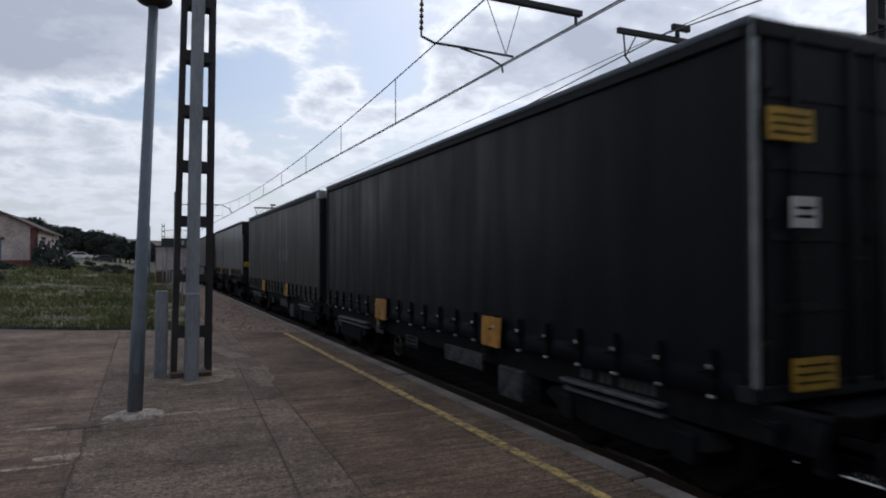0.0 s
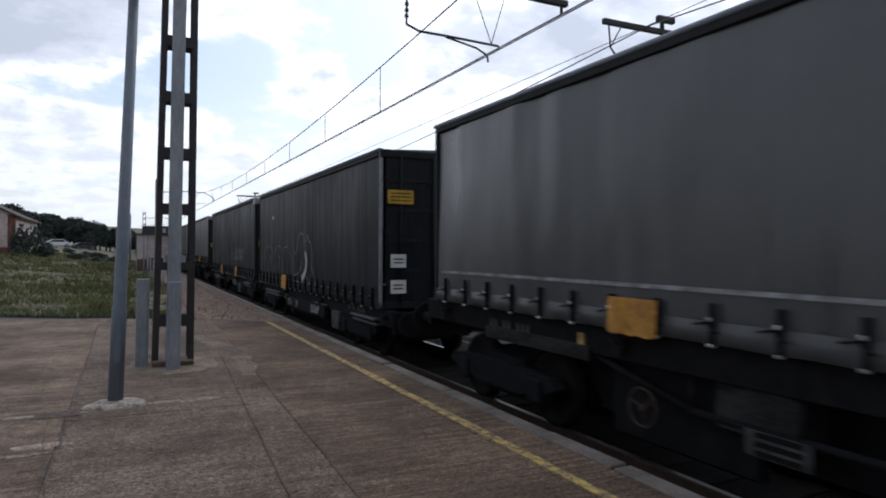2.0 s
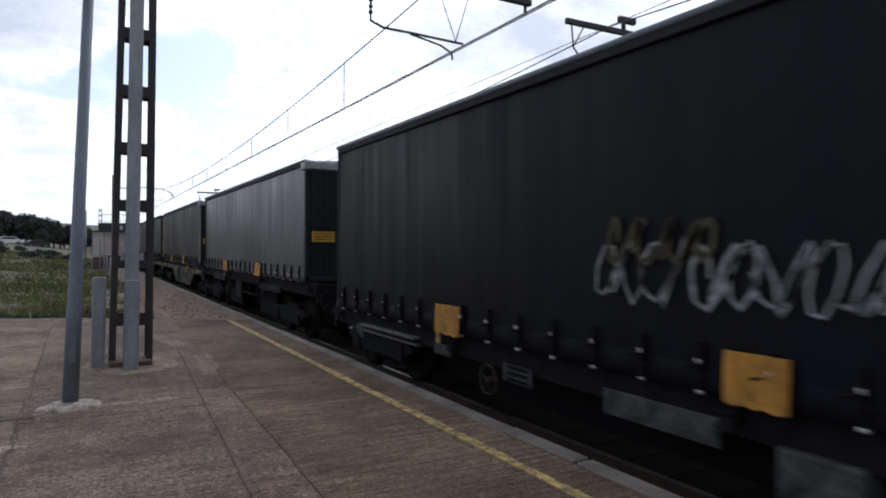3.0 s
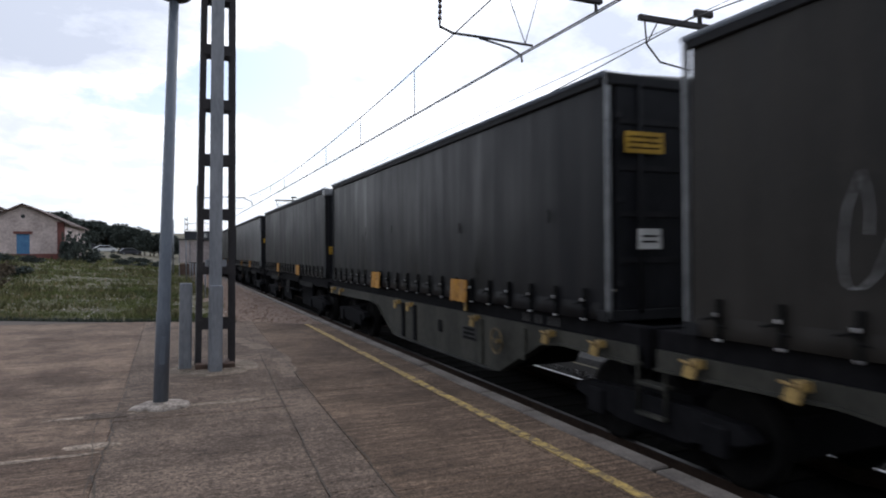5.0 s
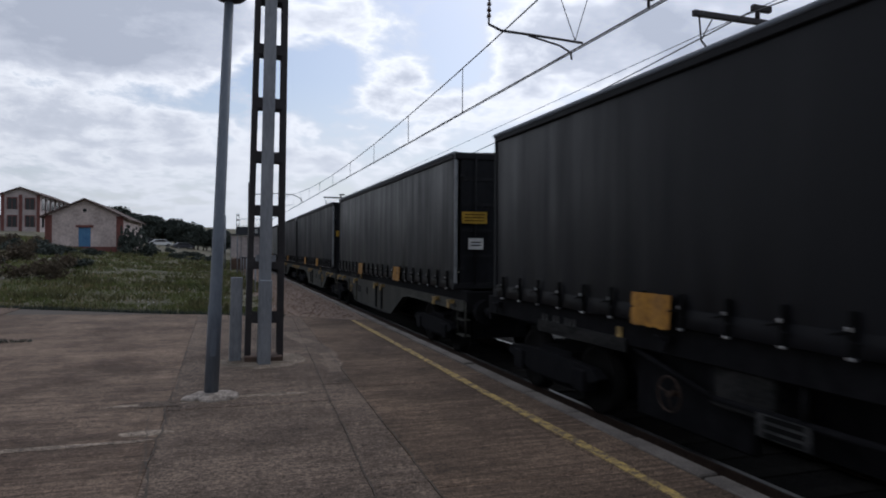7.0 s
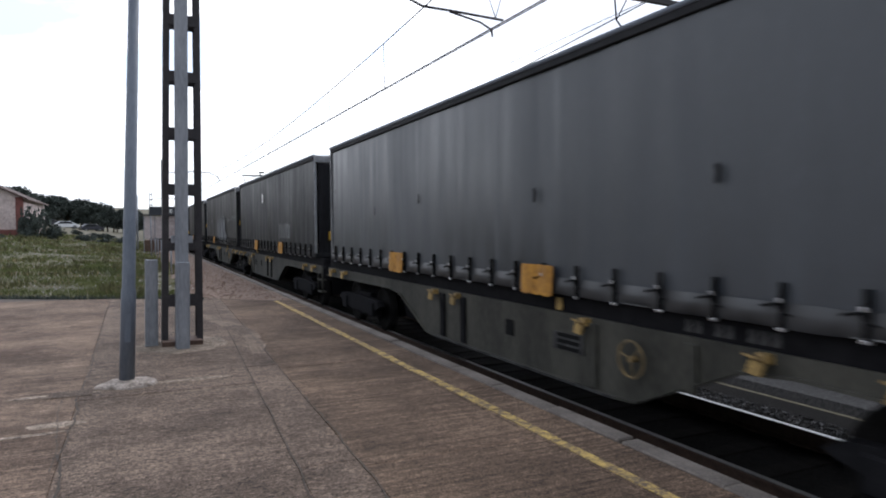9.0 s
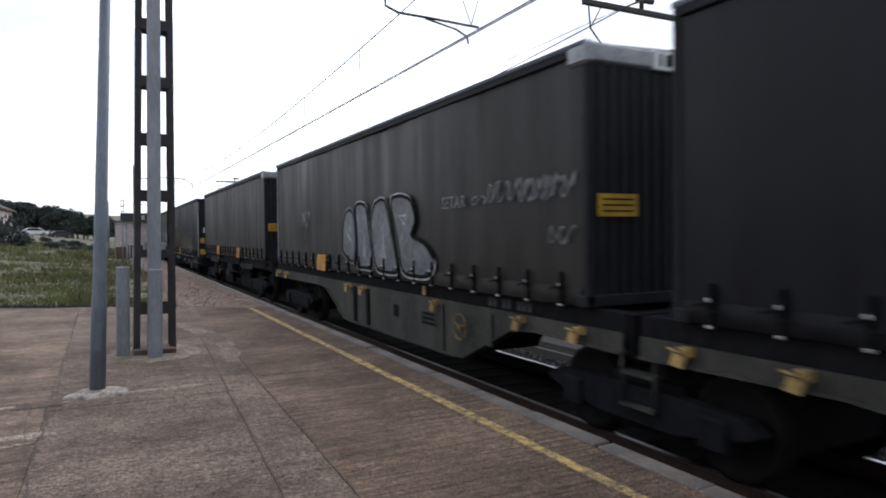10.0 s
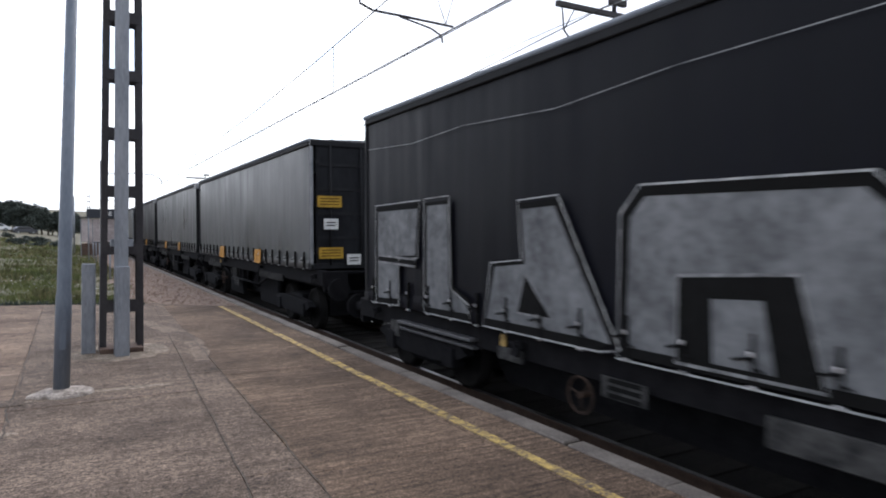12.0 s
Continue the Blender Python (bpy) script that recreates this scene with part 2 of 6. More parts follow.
RUST = mat("rust_brown", (0.055, 0.036, 0.028), (0.15, 0.095, 0.07), 0.9, scale=6, bump=0.4)
TAN = mat("worn_tan_paint", (0.06, 0.042, 0.018), (0.24, 0.165, 0.065), 0.7, scale=8, vary=0.3)
SKIRT = mat("grimy_skirt", (0.006, 0.006, 0.006), (0.032, 0.031, 0.030), 0.85, scale=3, fine=20, stretch=(1, 0.5, 1.5), contrast=0.7, spec=0.15)
# skirt steel made paler: the light on the plank tops is in the colour
PLANK = mat("dusty_footplate", (0.028, 0.028, 0.030), (0.120, 0.120, 0.125), 0.6, 0.2, scale=4, fine=30, contrast=0.7)
DUSTY = mat("dusty_panel", (0.014, 0.014, 0.015), (0.075, 0.074, 0.072), 0.8, scale=4, fine=25, contrast=0.7, spec=0.2)
LABEL_BLUE = mat("blue_label", (0.05, 0.08, 0.14), (0.16, 0.21, 0.30), 0.6, scale=6, bump=0)
WIRE = mat("copper_wire", (0.02, 0.02, 0.022), (0.045, 0.043, 0.042), 0.6, 0.2, bump=0)
INSULATOR = mat("brown_insulator", (0.05, 0.025, 0.02), (0.09, 0.05, 0.04), 0.3, bump=0)
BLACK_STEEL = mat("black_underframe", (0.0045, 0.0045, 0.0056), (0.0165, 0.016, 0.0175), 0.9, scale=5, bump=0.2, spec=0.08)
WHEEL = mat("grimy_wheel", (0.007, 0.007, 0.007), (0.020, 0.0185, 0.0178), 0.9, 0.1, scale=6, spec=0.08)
BELLY = mat("grey_green_frame", (0.016, 0.0160, 0.0125), (0.060, 0.0575, 0.0465), 0.75, 0.0, scale=1.6, fine=30, stretch=(1, 1, 0.3), bump=0.15, vary=0.12, contrast=0.7, spec=0.3)
ALU = mat("worn_aluminium", (0.15, 0.155, 0.165), (0.40, 0.41, 0.42), 0.5, 0.5, scale=3, bump=0.1, contrast=0.6)
RAIL_DARK = mat("dark_roof_rail", (0.007, 0.0075, 0.009), (0.024, 0.0245, 0.027), 0.7, 0.1, scale=3, bump=0.1, spec=0.2)
ROOF = mat("roof_sheet", (0.12, 0.12, 0.12), (0.28, 0.28, 0.28), 0.7, scale=1.5, bump=0.1)
STRAP = mat("black_strap", (0.004, 0.004, 0.0042), (0.010, 0.010, 0.0105), 0.85, scale=10, bump=0.1, spec=0.1)
BUCKLE = mat("bright_buckle", (0.16, 0.16, 0.165), (0.60, 0.60, 0.61), 0.3, 0.7, scale=10, bump=0, vary=0.5)
ORANGE = mat("orange_patch", (0.20, 0.085, 0.010), (0.52, 0.25, 0.025), 0.7, scale=2.5, fine=14, bump=0.2, vary=0.22, contrast=0.6)
AMBER = mat("amber_fitting", (0.10, 0.062, 0.024), (0.42, 0.28, 0.09), 0.7, scale=9, vary=0.3, contrast=0.8)
LABEL_YELLOW = mat("yellow_plate", (0.30, 0.17, 0.012), (0.58, 0.35, 0.03), 0.6, scale=5, bump=0, contrast=0.6)
LABEL_WHITE = mat("white_plate", (0.55, 0.55, 0.53), (0.75, 0.75, 0.73), 0.5, scale=6, bump=0)
INK = mat("black_ink", (0.004, 0.004, 0.004), (0.010, 0.010, 0.010), 0.8, bump=0, spec=0.1)
BEIGE = mat("dirty_beige_door", (0.16, 0.11, 0.06), (0.52, 0.43, 0.30), 0.65, scale=1.3, fine=16, stretch=(1, 1, 0.22), bump=0.15, contrast=0.7)
PAINT_WHITE = mat("white_spray", (0.22, 0.225, 0.23), (0.58, 0.59, 0.59), 0.7, scale=5, bump=0, contrast=0.7)
PAINT_SILVER = mat("silver_spray", (0.055, 0.058, 0.064), (0.205, 0.213, 0.222), 0.65, 0.1, scale=1.6, fine=9, bump=0, contrast=0.6)
PAINT_OLIVE = mat("olive_spray", (0.030, 0.026, 0.016), (0.092, 0.079, 0.050), 0.8, scale=1.4, fine=10, bump=0, contrast=0.6, spec=0.15)
PAINT_FAINT = mat("faded_spray", (0.05, 0.052, 0.055), (0.34, 0.345, 0.35), 0.7, scale=4, bump=0, contrast=0.7)
PLASTER = mat("stained_plaster", (0.34, 0.27, 0.25), (0.72, 0.61, 0.57), 0.9, scale=0.6, fine=5, bump=0.2, contrast=0.6)
BRICK_RED = mat("red_brick_quoin", (0.12, 0.045, 0.040), (0.23, 0.090, 0.075), 0.9, scale=2, fine=12, bump=0.3)
ROOF_TILE = mat("clay_roof_tile", (0.045, 0.030, 0.027), (0.11, 0.068, 0.055), 0.9, scale=1.5, fine=14, bump=0.4, vary=0.2)
BLUE_DOOR = mat("blue_door_paint", (0.05, 0.16, 0.33), (0.11, 0.27, 0.46), 0.6, scale=3)
WINDOW_DARK = mat("dark_window", (0.010, 0.011, 0.013), (0.03, 0.032, 0.036), 0.2, bump=0)
CREAM_WALL = mat("cream_wall", (0.34, 0.285, 0.275), (0.60, 0.53, 0.52), 0.9, scale=0.5, fine=5, bump=0.1, contrast=0.6)
CAR_WHITE = mat("white_car_paint", (0.62, 0.63, 0.64), (0.75, 0.75, 0.76), 0.25, bump=0)
CAR_DARK = mat("dark_car_paint", (0.03, 0.032, 0.04), (0.06, 0.06, 0.07), 0.25, bump=0)
RUBBER = mat("rubber", (0.012, 0.012, 0.012), (0.03, 0.03, 0.03), 0.8, bump=0)
SIGN_DARK = mat("dark_sign_board", (0.012, 0.016, 0.024), (0.03, 0.034, 0.045), 0.4, bump=0)


def tarp(name, low, high, rough=0.62, gloss=0.16):
    """Curtain cloth: broad stains, rain streaks that run down, scuffs, and a sheen that is patchy where the cloth is dirty."""
    m = bpy.data.materials.new(name)
    m.use_nodes = True
    nt = m.node_tree
    N, L = nt.nodes.new, nt.links.new
    p = nt.nodes["Principled BSDF"]
    tc = N("ShaderNodeTexCoord")
    oi = N("ShaderNodeObjectInfo")
    away = N("ShaderNodeVectorMath"); away.operation = "SCALE"; away.inputs[0].default_value = (31.0, 57.0, 13.0)
    L(oi.outputs["Random"], away.inputs["Scale"])
    place = N("ShaderNodeVectorMath"); place.operation = "ADD"
    L(tc.outputs["Object"], place.inputs[0]); L(away.outputs[0], place.inputs[1])

    def tex(scale, stretch, detail, rough_n):
        mp = N("ShaderNodeMapping"); mp.inputs["Scale"].default_value = stretch
        n = N("ShaderNodeTexNoise"); n.inputs["Scale"].default_value = scale; n.inputs["Detail"].default_value = detail; n.inputs["Roughness"].default_value = rough_n
        L(place.outputs[0], mp.inputs["Vector"]); L(mp.outputs[0], n.inputs["Vector"])
        return n.outputs["Fac"]

    def mapped(source, lo, hi, a, b):
        r = N("ShaderNodeMapRange"); r.inputs["From Min"].default_value, r.inputs["From Max"].default_value = lo, hi
        r.inputs["To Min"].default_value, r.inputs["To Max"].default_value = a, b
        L(source, r.inputs["Value"])
        return r.outputs[0]

    def total(x, y):
        n = N("ShaderNodeMath"); n.operation = "ADD"; L(x, n.inputs[0]); L(y, n.inputs[1])
        return n.outputs[0]
    stains, streaks, folds, scuffs = tex(0.55, (1, 1, 0.8), 5, 0.6), tex(2.6, (1, 1.3, 0.09), 4, 0.6), tex(1.0, (1, 1.5, 0.14), 2, 0.5), tex(7.0, (1, 1, 0.7), 6, 0.75)
    mix = total(total(mapped(stains, 0.32, 0.68, 0, 0.50), mapped(streaks, 0.36, 0.66, 0, 0.32)), mapped(scuffs, 0.5, 0.75, 0, 0.28))
    cm = N("ShaderNodeMix"); cm.data_type = "RGBA"
    cm.inputs["A"].default_value, cm.inputs["B"].default_value = (*low, 1), (*high, 1)
    L(mix, cm.inputs["Factor"]); L(cm.outputs["Result"], p.inputs["Base Color"])
    L(mapped(total(mapped(streaks, 0.3, 0.7, 0, 0.5), mapped(stains, 0.3, 0.7, 0, 0.5)), 0, 1, max(0.2, rough - 0.14), rough + 0.22), p.inputs["Roughness"])
    p.inputs["Specular IOR Level"].default_value = gloss
    bp = N("ShaderNodeBump"); bp.inputs["Strength"].default_value = 0.35; bp.inputs["Distance"].default_value = 0.06
    L(folds, bp.inputs["Height"])
    b2 = N("ShaderNodeBump"); b2.inputs["Strength"].default_value = 0.15; b2.inputs["Distance"].default_value = 0.006
    L(scuffs, b2.inputs["Height"]); L(bp.outputs[0], b2.inputs["Normal"]); L(b2.outputs[0], p.inputs["Normal"])
    return m


TARPS = {
    "black": tarp("black_tarpaulin", (0.0026, 0.0029, 0.0052), (0.0062, 0.0069, 0.0118), 0.44, 0.12),
    "dark": tarp("charcoal_tarpaulin", (0.0023, 0.0025, 0.0038), (0.0082, 0.0088, 0.0118), 0.40, 0.20),
    "olive": tarp("brown_grey_tarpaulin", (0.0092, 0.0083, 0.0072), (0.0400, 0.0362, 0.0318), 0.45, 0.20),
    "brown": tarp("dark_brown_tarpaulin", (0.0080, 0.0069, 0.0060), (0.0310, 0.0268, 0.0232), 0.48, 0.18),
    "grey": tarp("grey_tarpaulin", (0.018, 0.019, 0.021), (0.064, 0.066, 0.070), 0.36, 0.60),
    "pale": tarp("pale_grey_tarpaulin", (0.020, 0.021, 0.024), (0.060, 0.062, 0.066), 0.34, 0.8),
    "silver": tarp("silver_grey_tarpaulin", (0.032, 0.0325, 0.0355), (0.112, 0.114, 0.120), 0.28, 1.0),
    "blue": tarp("blue_grey_tarpaulin", (0.0135, 0.0170, 0.0225), (0.043, 0.050, 0.060), 0.36, 0.75),
}
# dark ends made blacker: the shade of their backlit side is in the colour
END_SHADED = mat("dark_end_panel", (0.0058, 0.0062, 0.0078), (0.0190, 0.0200, 0.0235), 0.6, scale=1.2, fine=14, stretch=(1, 1, 0.3), bump=0.12, contrast=0.55, spec=0.14)


# ---- mesh helpers ----
def box(bm, x0, x1, y0, y1, z0, z1, bevel=0.0):
    vs = [bm.verts.new((x, y, z)) for z in (z0, z1) for y in (y0, y1) for x in (x0, x1)]
    fs = [bm.faces.new([vs[i] for i in f]) for f in ((0, 2, 3, 1), (4, 5, 7, 6), (0, 1, 5, 4), (2, 6, 7, 3), (0, 4, 6, 2), (1, 3, 7, 5))]
    if bevel:
        bmesh.ops.bevel(bm, geom=list({e for f in fs for e in f.edges}), offset=bevel, segments=1, affect="EDGES")


def rod(bm, p, q, r, r2=None, seg=8, cap=True):
    p, q = Vector(p), Vector(q)
    r2 = r if r2 is None else r2
    d = (q - p).normalized()
    u = d.orthogonal().normalized()
    w = d.cross(u)
    rings = []
    for c, rad in ((p, r), (q, r2)):
        rings.append([bm.verts.new(c + (u * math.cos(a) + w * math.sin(a)) * rad) for a in [2 * math.pi * i / seg for i in range(seg)]])
    for i in range(seg):
        f = bm.faces.new((rings[0][i], rings[0][(i + 1) % seg], rings[1][(i + 1) % seg], rings[1][i]))
        f.smooth = True
    if cap:
        bm.faces.new(rings[0][::-1]); bm.faces.new(rings[1])


def path(bm, pts, r, seg=6):
    for a, b in zip(pts, pts[1:]):
        rod(bm, a, b, r, seg=seg)


def lathe(bm, profile, seg=16, centre=(0, 0, 0), axis="z"):
    cx, cy, cz = centre
    rings = []
    for r, h in profile:
        ring = []
        for i in range(seg):
            a = 2 * math.pi * i / seg
            c, s = r * math.cos(a), r * math.sin(a)
            ring.append(bm.verts.new((cx + c, cy + s, cz + h) if axis == "z" else (cx + h, cy + c, cz + s)))
        rings.append(ring)
    for a, b in zip(rings, rings[1:]):
        for i in range(seg):
            bm.faces.new((a[i], a[(i + 1) % seg], b[(i + 1) % seg], b[i])).smooth = True
    bm.faces.new(rings[0][::-1]); bm.faces.new(rings[-1])


def prism(bm, outline, lo, hi, axis="x"):
    """Extrude a closed outline: of (y, z) along x, (x, z) along y or (x, y) along z."""
    def at(p, d):
        return {"x": (d, p[0], p[1]), "y": (p[0], d, p[1]), "z": (p[0], p[1], d)}[axis]
    a = [bm.verts.new(at(p, lo)) for p in outline]
    b = [bm.verts.new(at(p, hi)) for p in outline]
    n = len(outline)
    bm.faces.new(a[::-1]); bm.faces.new(b)
    for i in range(n):
        bm.faces.new((a[i], a[(i + 1) % n], b[(i + 1) % n], b[i]))


def mesh_of(name, bm, material):
    bmesh.ops.recalc_face_normals(bm, faces=bm.faces)
    me = bpy.data.meshes.new(name)
    bm.to_mesh(me); bm.free()
    if material:
        me.materials.append(material)
    return me


def part(name, bm, material, parent=None, label="", at=None):
    """Link a bmesh (or a shared mesh) as one mesh object, under a thing or a part."""
    me = bm if isinstance(bm, bpy.types.Mesh) else mesh_of(name, bm, material)
    ob = new(name, me)
    if at is not None:
        ob.matrix_basis = at
    if parent is not None:
        ob.parent = parent
    if label:
        tagged(ob, label)
    return ob


def made(fn, *args, **kw):
    bm = bmesh.new()
    fn(bm, *args, **kw)
    return bm


def empty(name, m, label, category, group="", kind=""):
    ob = new(name)
    ob.matrix_basis = m
    return tagged(ob, label, category, group, kind)


# ---- ground ----
def field_end(x):
    """Where the concrete ends and the field begins."""
    return 17.35 - 0.63 * x


def ground_height(x, y):
    turn = -x / max(y, 12.0)
    left = min(1.35, max(0.0, (turn + 0.02) / 0.19))
    rise = 0.030 * max(0.0, min(y, 210.0) - 20.0) * left
    low = -0.06 if x < 3.15 else -0.72
    far = max(0.0, min(1.0, (y - 260.0) / 500.0))
    far = far * far * (3 - 2 * far)
    swell = 20.0 + 7.0 * noise.noise((x / 260.0, y / 400.0, 0.3)) + 2.0 * noise.noise((x / 60.0, y / 90.0, 2.3))
    bumps = 0.10 * noise.noise((x / 2.3, y / 2.3, 5.0)) if (y > field_end(x) + 1.0 and x < 1.0) else 0.0
    return low + rise + far * swell + bumps


def build_ground():
    xs = [-900, -600, -400, -260, -180, -120, -90] + [-70 + 2.5 * i for i in range(28)] + [-1, 0, 1, 2, 3.1, 3.3, 4, 8, 12, 16, 20, 30, 45, 70, 110, 180, 300, 500, 900]
    xs = sorted(set(xs))
    ys = [-600, -300, -150, -80, -40, -20, -8] + [0.0 + 3 * i for i in range(34)] + [105 + 12 * i for i in range(14)] + [290, 330, 380, 430, 480, 540, 600, 680, 760, 850, 1000, 1300]
    vs = [(x, y, ground_height(x, y)) for y in ys for x in xs]
    n = len(xs)
    fs = [(j * n + i, j * n + i + 1, j * n + n + i + 1, j * n + n + i) for j in range(len(ys) - 1) for i in range(n - 1)]
    me = bpy.data.meshes.new("ground")
    me.from_pydata(vs, [], fs)
    me.materials.append(GROUND)
    for p in me.polygons:
        p.use_smooth = True
    tagged(new("ground", me), "rough grassy field rising to low hills", "ground", kind="structure")


def clip_slab(bm, x0, x1, y0, y1, top, low, slant0=0.0, slant1=0.0):
    """A slab whose far end may be cut on the slant by the field."""
    ya, yb = min(y1, field_end(x0)), min(y1, field_end(x1))
    pts = [(x0 + slant0 * y0, y0), (x1 + slant1 * y0, y0), (x1 + slant1 * yb, yb), (x0 + slant0 * ya, ya)]
    if pts[2][1] <= y0 + 0.05 or pts[3][1] <= y0 + 0.05:
        return False
    a = [bm.verts.new((*p, low)) for p in pts]
    g = 0.006
    c = (sum(p[0] for p in pts) / 4, sum(p[1] for p in pts) / 4)
    b = [bm.verts.new((p[0], p[1], top - 0.006)) for p in pts]
    t = [bm.verts.new((p[0] + g * (1 if p[0] < c[0] else -1), p[1] + g * (1 if p[1] < c[1] else -1), top)) for p in pts]
    bm.faces.new(t)
    for i in range(4):
        j = (i + 1) % 4
        bm.faces.new((a[i], a[j], b[j], b[i])); bm.faces.new((b[i], b[j], t[j], t[i]))
    return True


def build_platform():
    plat = empty("platform", pose(0, 0, 0), "weathered concrete station platform with cracked slabs", "platform", kind="structure")
    bm = bmesh.new()
    prism(bm, [(-30, -40), (3.3, -40), (3.3, field_end(3.3)), (-14, field_end(-14)), (-30, field_end(-14))], -0.5, -0.02, "z")
    part("joint_bed", bm, JOINT, plat)
    rnd = random.Random(3)
    # columns of slabs: x range, length of a slab, material
    for x0, x1, step, shift, m, s0, s1 in ((-14.0, -9.6, 4.2, 0.6, CONCRETE, 0, 0), (-9.599, -5.1, 4.2, 2.0, CONCRETE, 0, 0), (-5.099, -0.517, 4.2, 1.3, CONCRETE, 0, 0),
                                   (-0.5165, 0.750, 3.6, 0.95, CONCRETE_B, 0, 0.055), (0.7505, 1.2590, 3.6, 2.0, CONCRETE_B, 0.055, 0.036), (1.2595, 2.845, 3.6, 1.8, CONCRETE_C, 0.036, 0)):
        y = -12 + shift
        while y < 27:
            bm = bmesh.new()
            dy = rnd.uniform(-0.15, 0.15)
            if clip_slab(bm, x0, x1, y + 0.002, y + step + dy - 0.002, rnd.uniform(-0.0015, 0.0015), -0.2, s0, s1):
                part("slab", bm, m, plat)
            else:
                bm.free()
            y += step + dy
    # strip under the yellow line and out to the kerb
    y = -12.0
    while y < 15.6:
        bm = bmesh.new()
        if clip_slab(bm, 2.848, 3.325, y, y + 3.59, -0.001, -0.2):
            part("slab", bm, CONCRETE_C, plat)
        else:
            bm.free()
        y += 3.6
    kerb = mesh_of("kerb_stone", made(box, 3.332, EDGE, 0.008, 0.992, -0.28, 0.012, 0.012), KERB)
    for i in range(-12, 75):
        part("kerb_stone", kerb, None, plat, at=pose(rnd.uniform(-0.008, 0.008), i, rnd.uniform(-0.006, 0.006), 0, 0, rnd.uniform(-0.3, 0.3)))
    part("platform_wall", made(box, 3.16, 3.44, -40, 140, -1.0, -0.285), CONCRETE_B, plat)
    # worn line: short painted dashes of uneven width
    y = -6.0
    while y < 15.25:
        ln = rnd.uniform(0.5, 1.1)
        if rnd.random() > 0.02:
            w = rnd.uniform(-0.012, 0.012)
            part("yellow_line", made(box, 2.875 + w, 2.985 - rnd.uniform(0, 0.02), y, min(15.3, y + ln - rnd.uniform(0.0, 0.03)), 0.0, 0.006), YELLOW, plat)
        y += ln
    tagged(plat, "weathered concrete platform with a worn yellow line")
    # raised cracks filled with dirt, and pale patches round the posts
    def crack(pts, w):
        bm = bmesh.new()
        prev = None
        for i, (x, y) in enumerate(pts):
            ww = w * rnd.uniform(0.5, 1.4)
            a, b = bm.verts.new((x - ww, y, 0.0065)), bm.verts.new((x + ww, y, 0.0065))
            if prev:
                bm.faces.new((prev[0], prev[1], b, a))
            prev = (a, b)
        part("crack", bm, JOINT, plat)

    def wander(x0, y0, x1, y1, n, amp, seed):
        out = []
        for i in range(n + 1):
            y = y0 + (y1 - y0) * i / n
            out.append((x0 + (x1 - x0) * i / n + amp * noise.noise((y * 1.3, seed, 0.3)) + 0.6 * amp * noise.noise((y * 5.1, seed, 2.3)) + 0.3 * amp * noise.noise((y * 19.0, seed, 4.3)), y))
        return out
    crack(wander(-0.47, 3.0, -0.52, 8.2, 150, 0.045, 1.0), 0.008)
    crack(wander(-0.56, 5.2, -0.66, 7.4, 60, 0.04, 2.0), 0.004)
    crack(wander(0.75 + 0.055 * 3, 3, 0.75 + 0.055 * 12, 12, 260, 0.035, 3.0), 0.0055)
    crack(wander(1.26 + 0.036 * 3, 3, 1.26 + 0.036 * 12, 12, 260, 0.032, 4.0), 0.0055)
    crack(wander(-0.48, 8.3, -0.52, 16, 120, 0.03, 5.0), 0.005)
    return plat


def blob_patch(name, cx, cy, rx, ry, h, m, parent=None, seg=26, seed=1, label="", z=0.0):
    rnd = random.Random(seed)
    bm = bmesh.new()
    rings = []
    wob = [1 + 0.22 * noise.noise((1.6 * math.cos(6.2832 * i / seg), 1.6 * math.sin(6.2832 * i / seg), seed * 3.7)) + rnd.uniform(-0.07, 0.07) for i in range(seg)]
    for k, hh in ((1.0, 0.0), (0.95, h * 0.45), (0.82, h * 0.75), (0.5, h)):
        rings.append([bm.verts.new((cx + rx * k * wob[i] * math.cos(2 * math.pi * i / seg), cy + ry * k * wob[i] * math.sin(2 * math.pi * i / seg), z + hh)) for i in range(seg)])
    for a, b in zip(rings, rings[1:]):
        for i in range(seg):
            bm.faces.new((a[i], a[(i + 1) % seg], b[(i + 1) % seg], b[i]))
    bm.faces.new(rings[-1])
    return part(name, bm, m, parent, label)


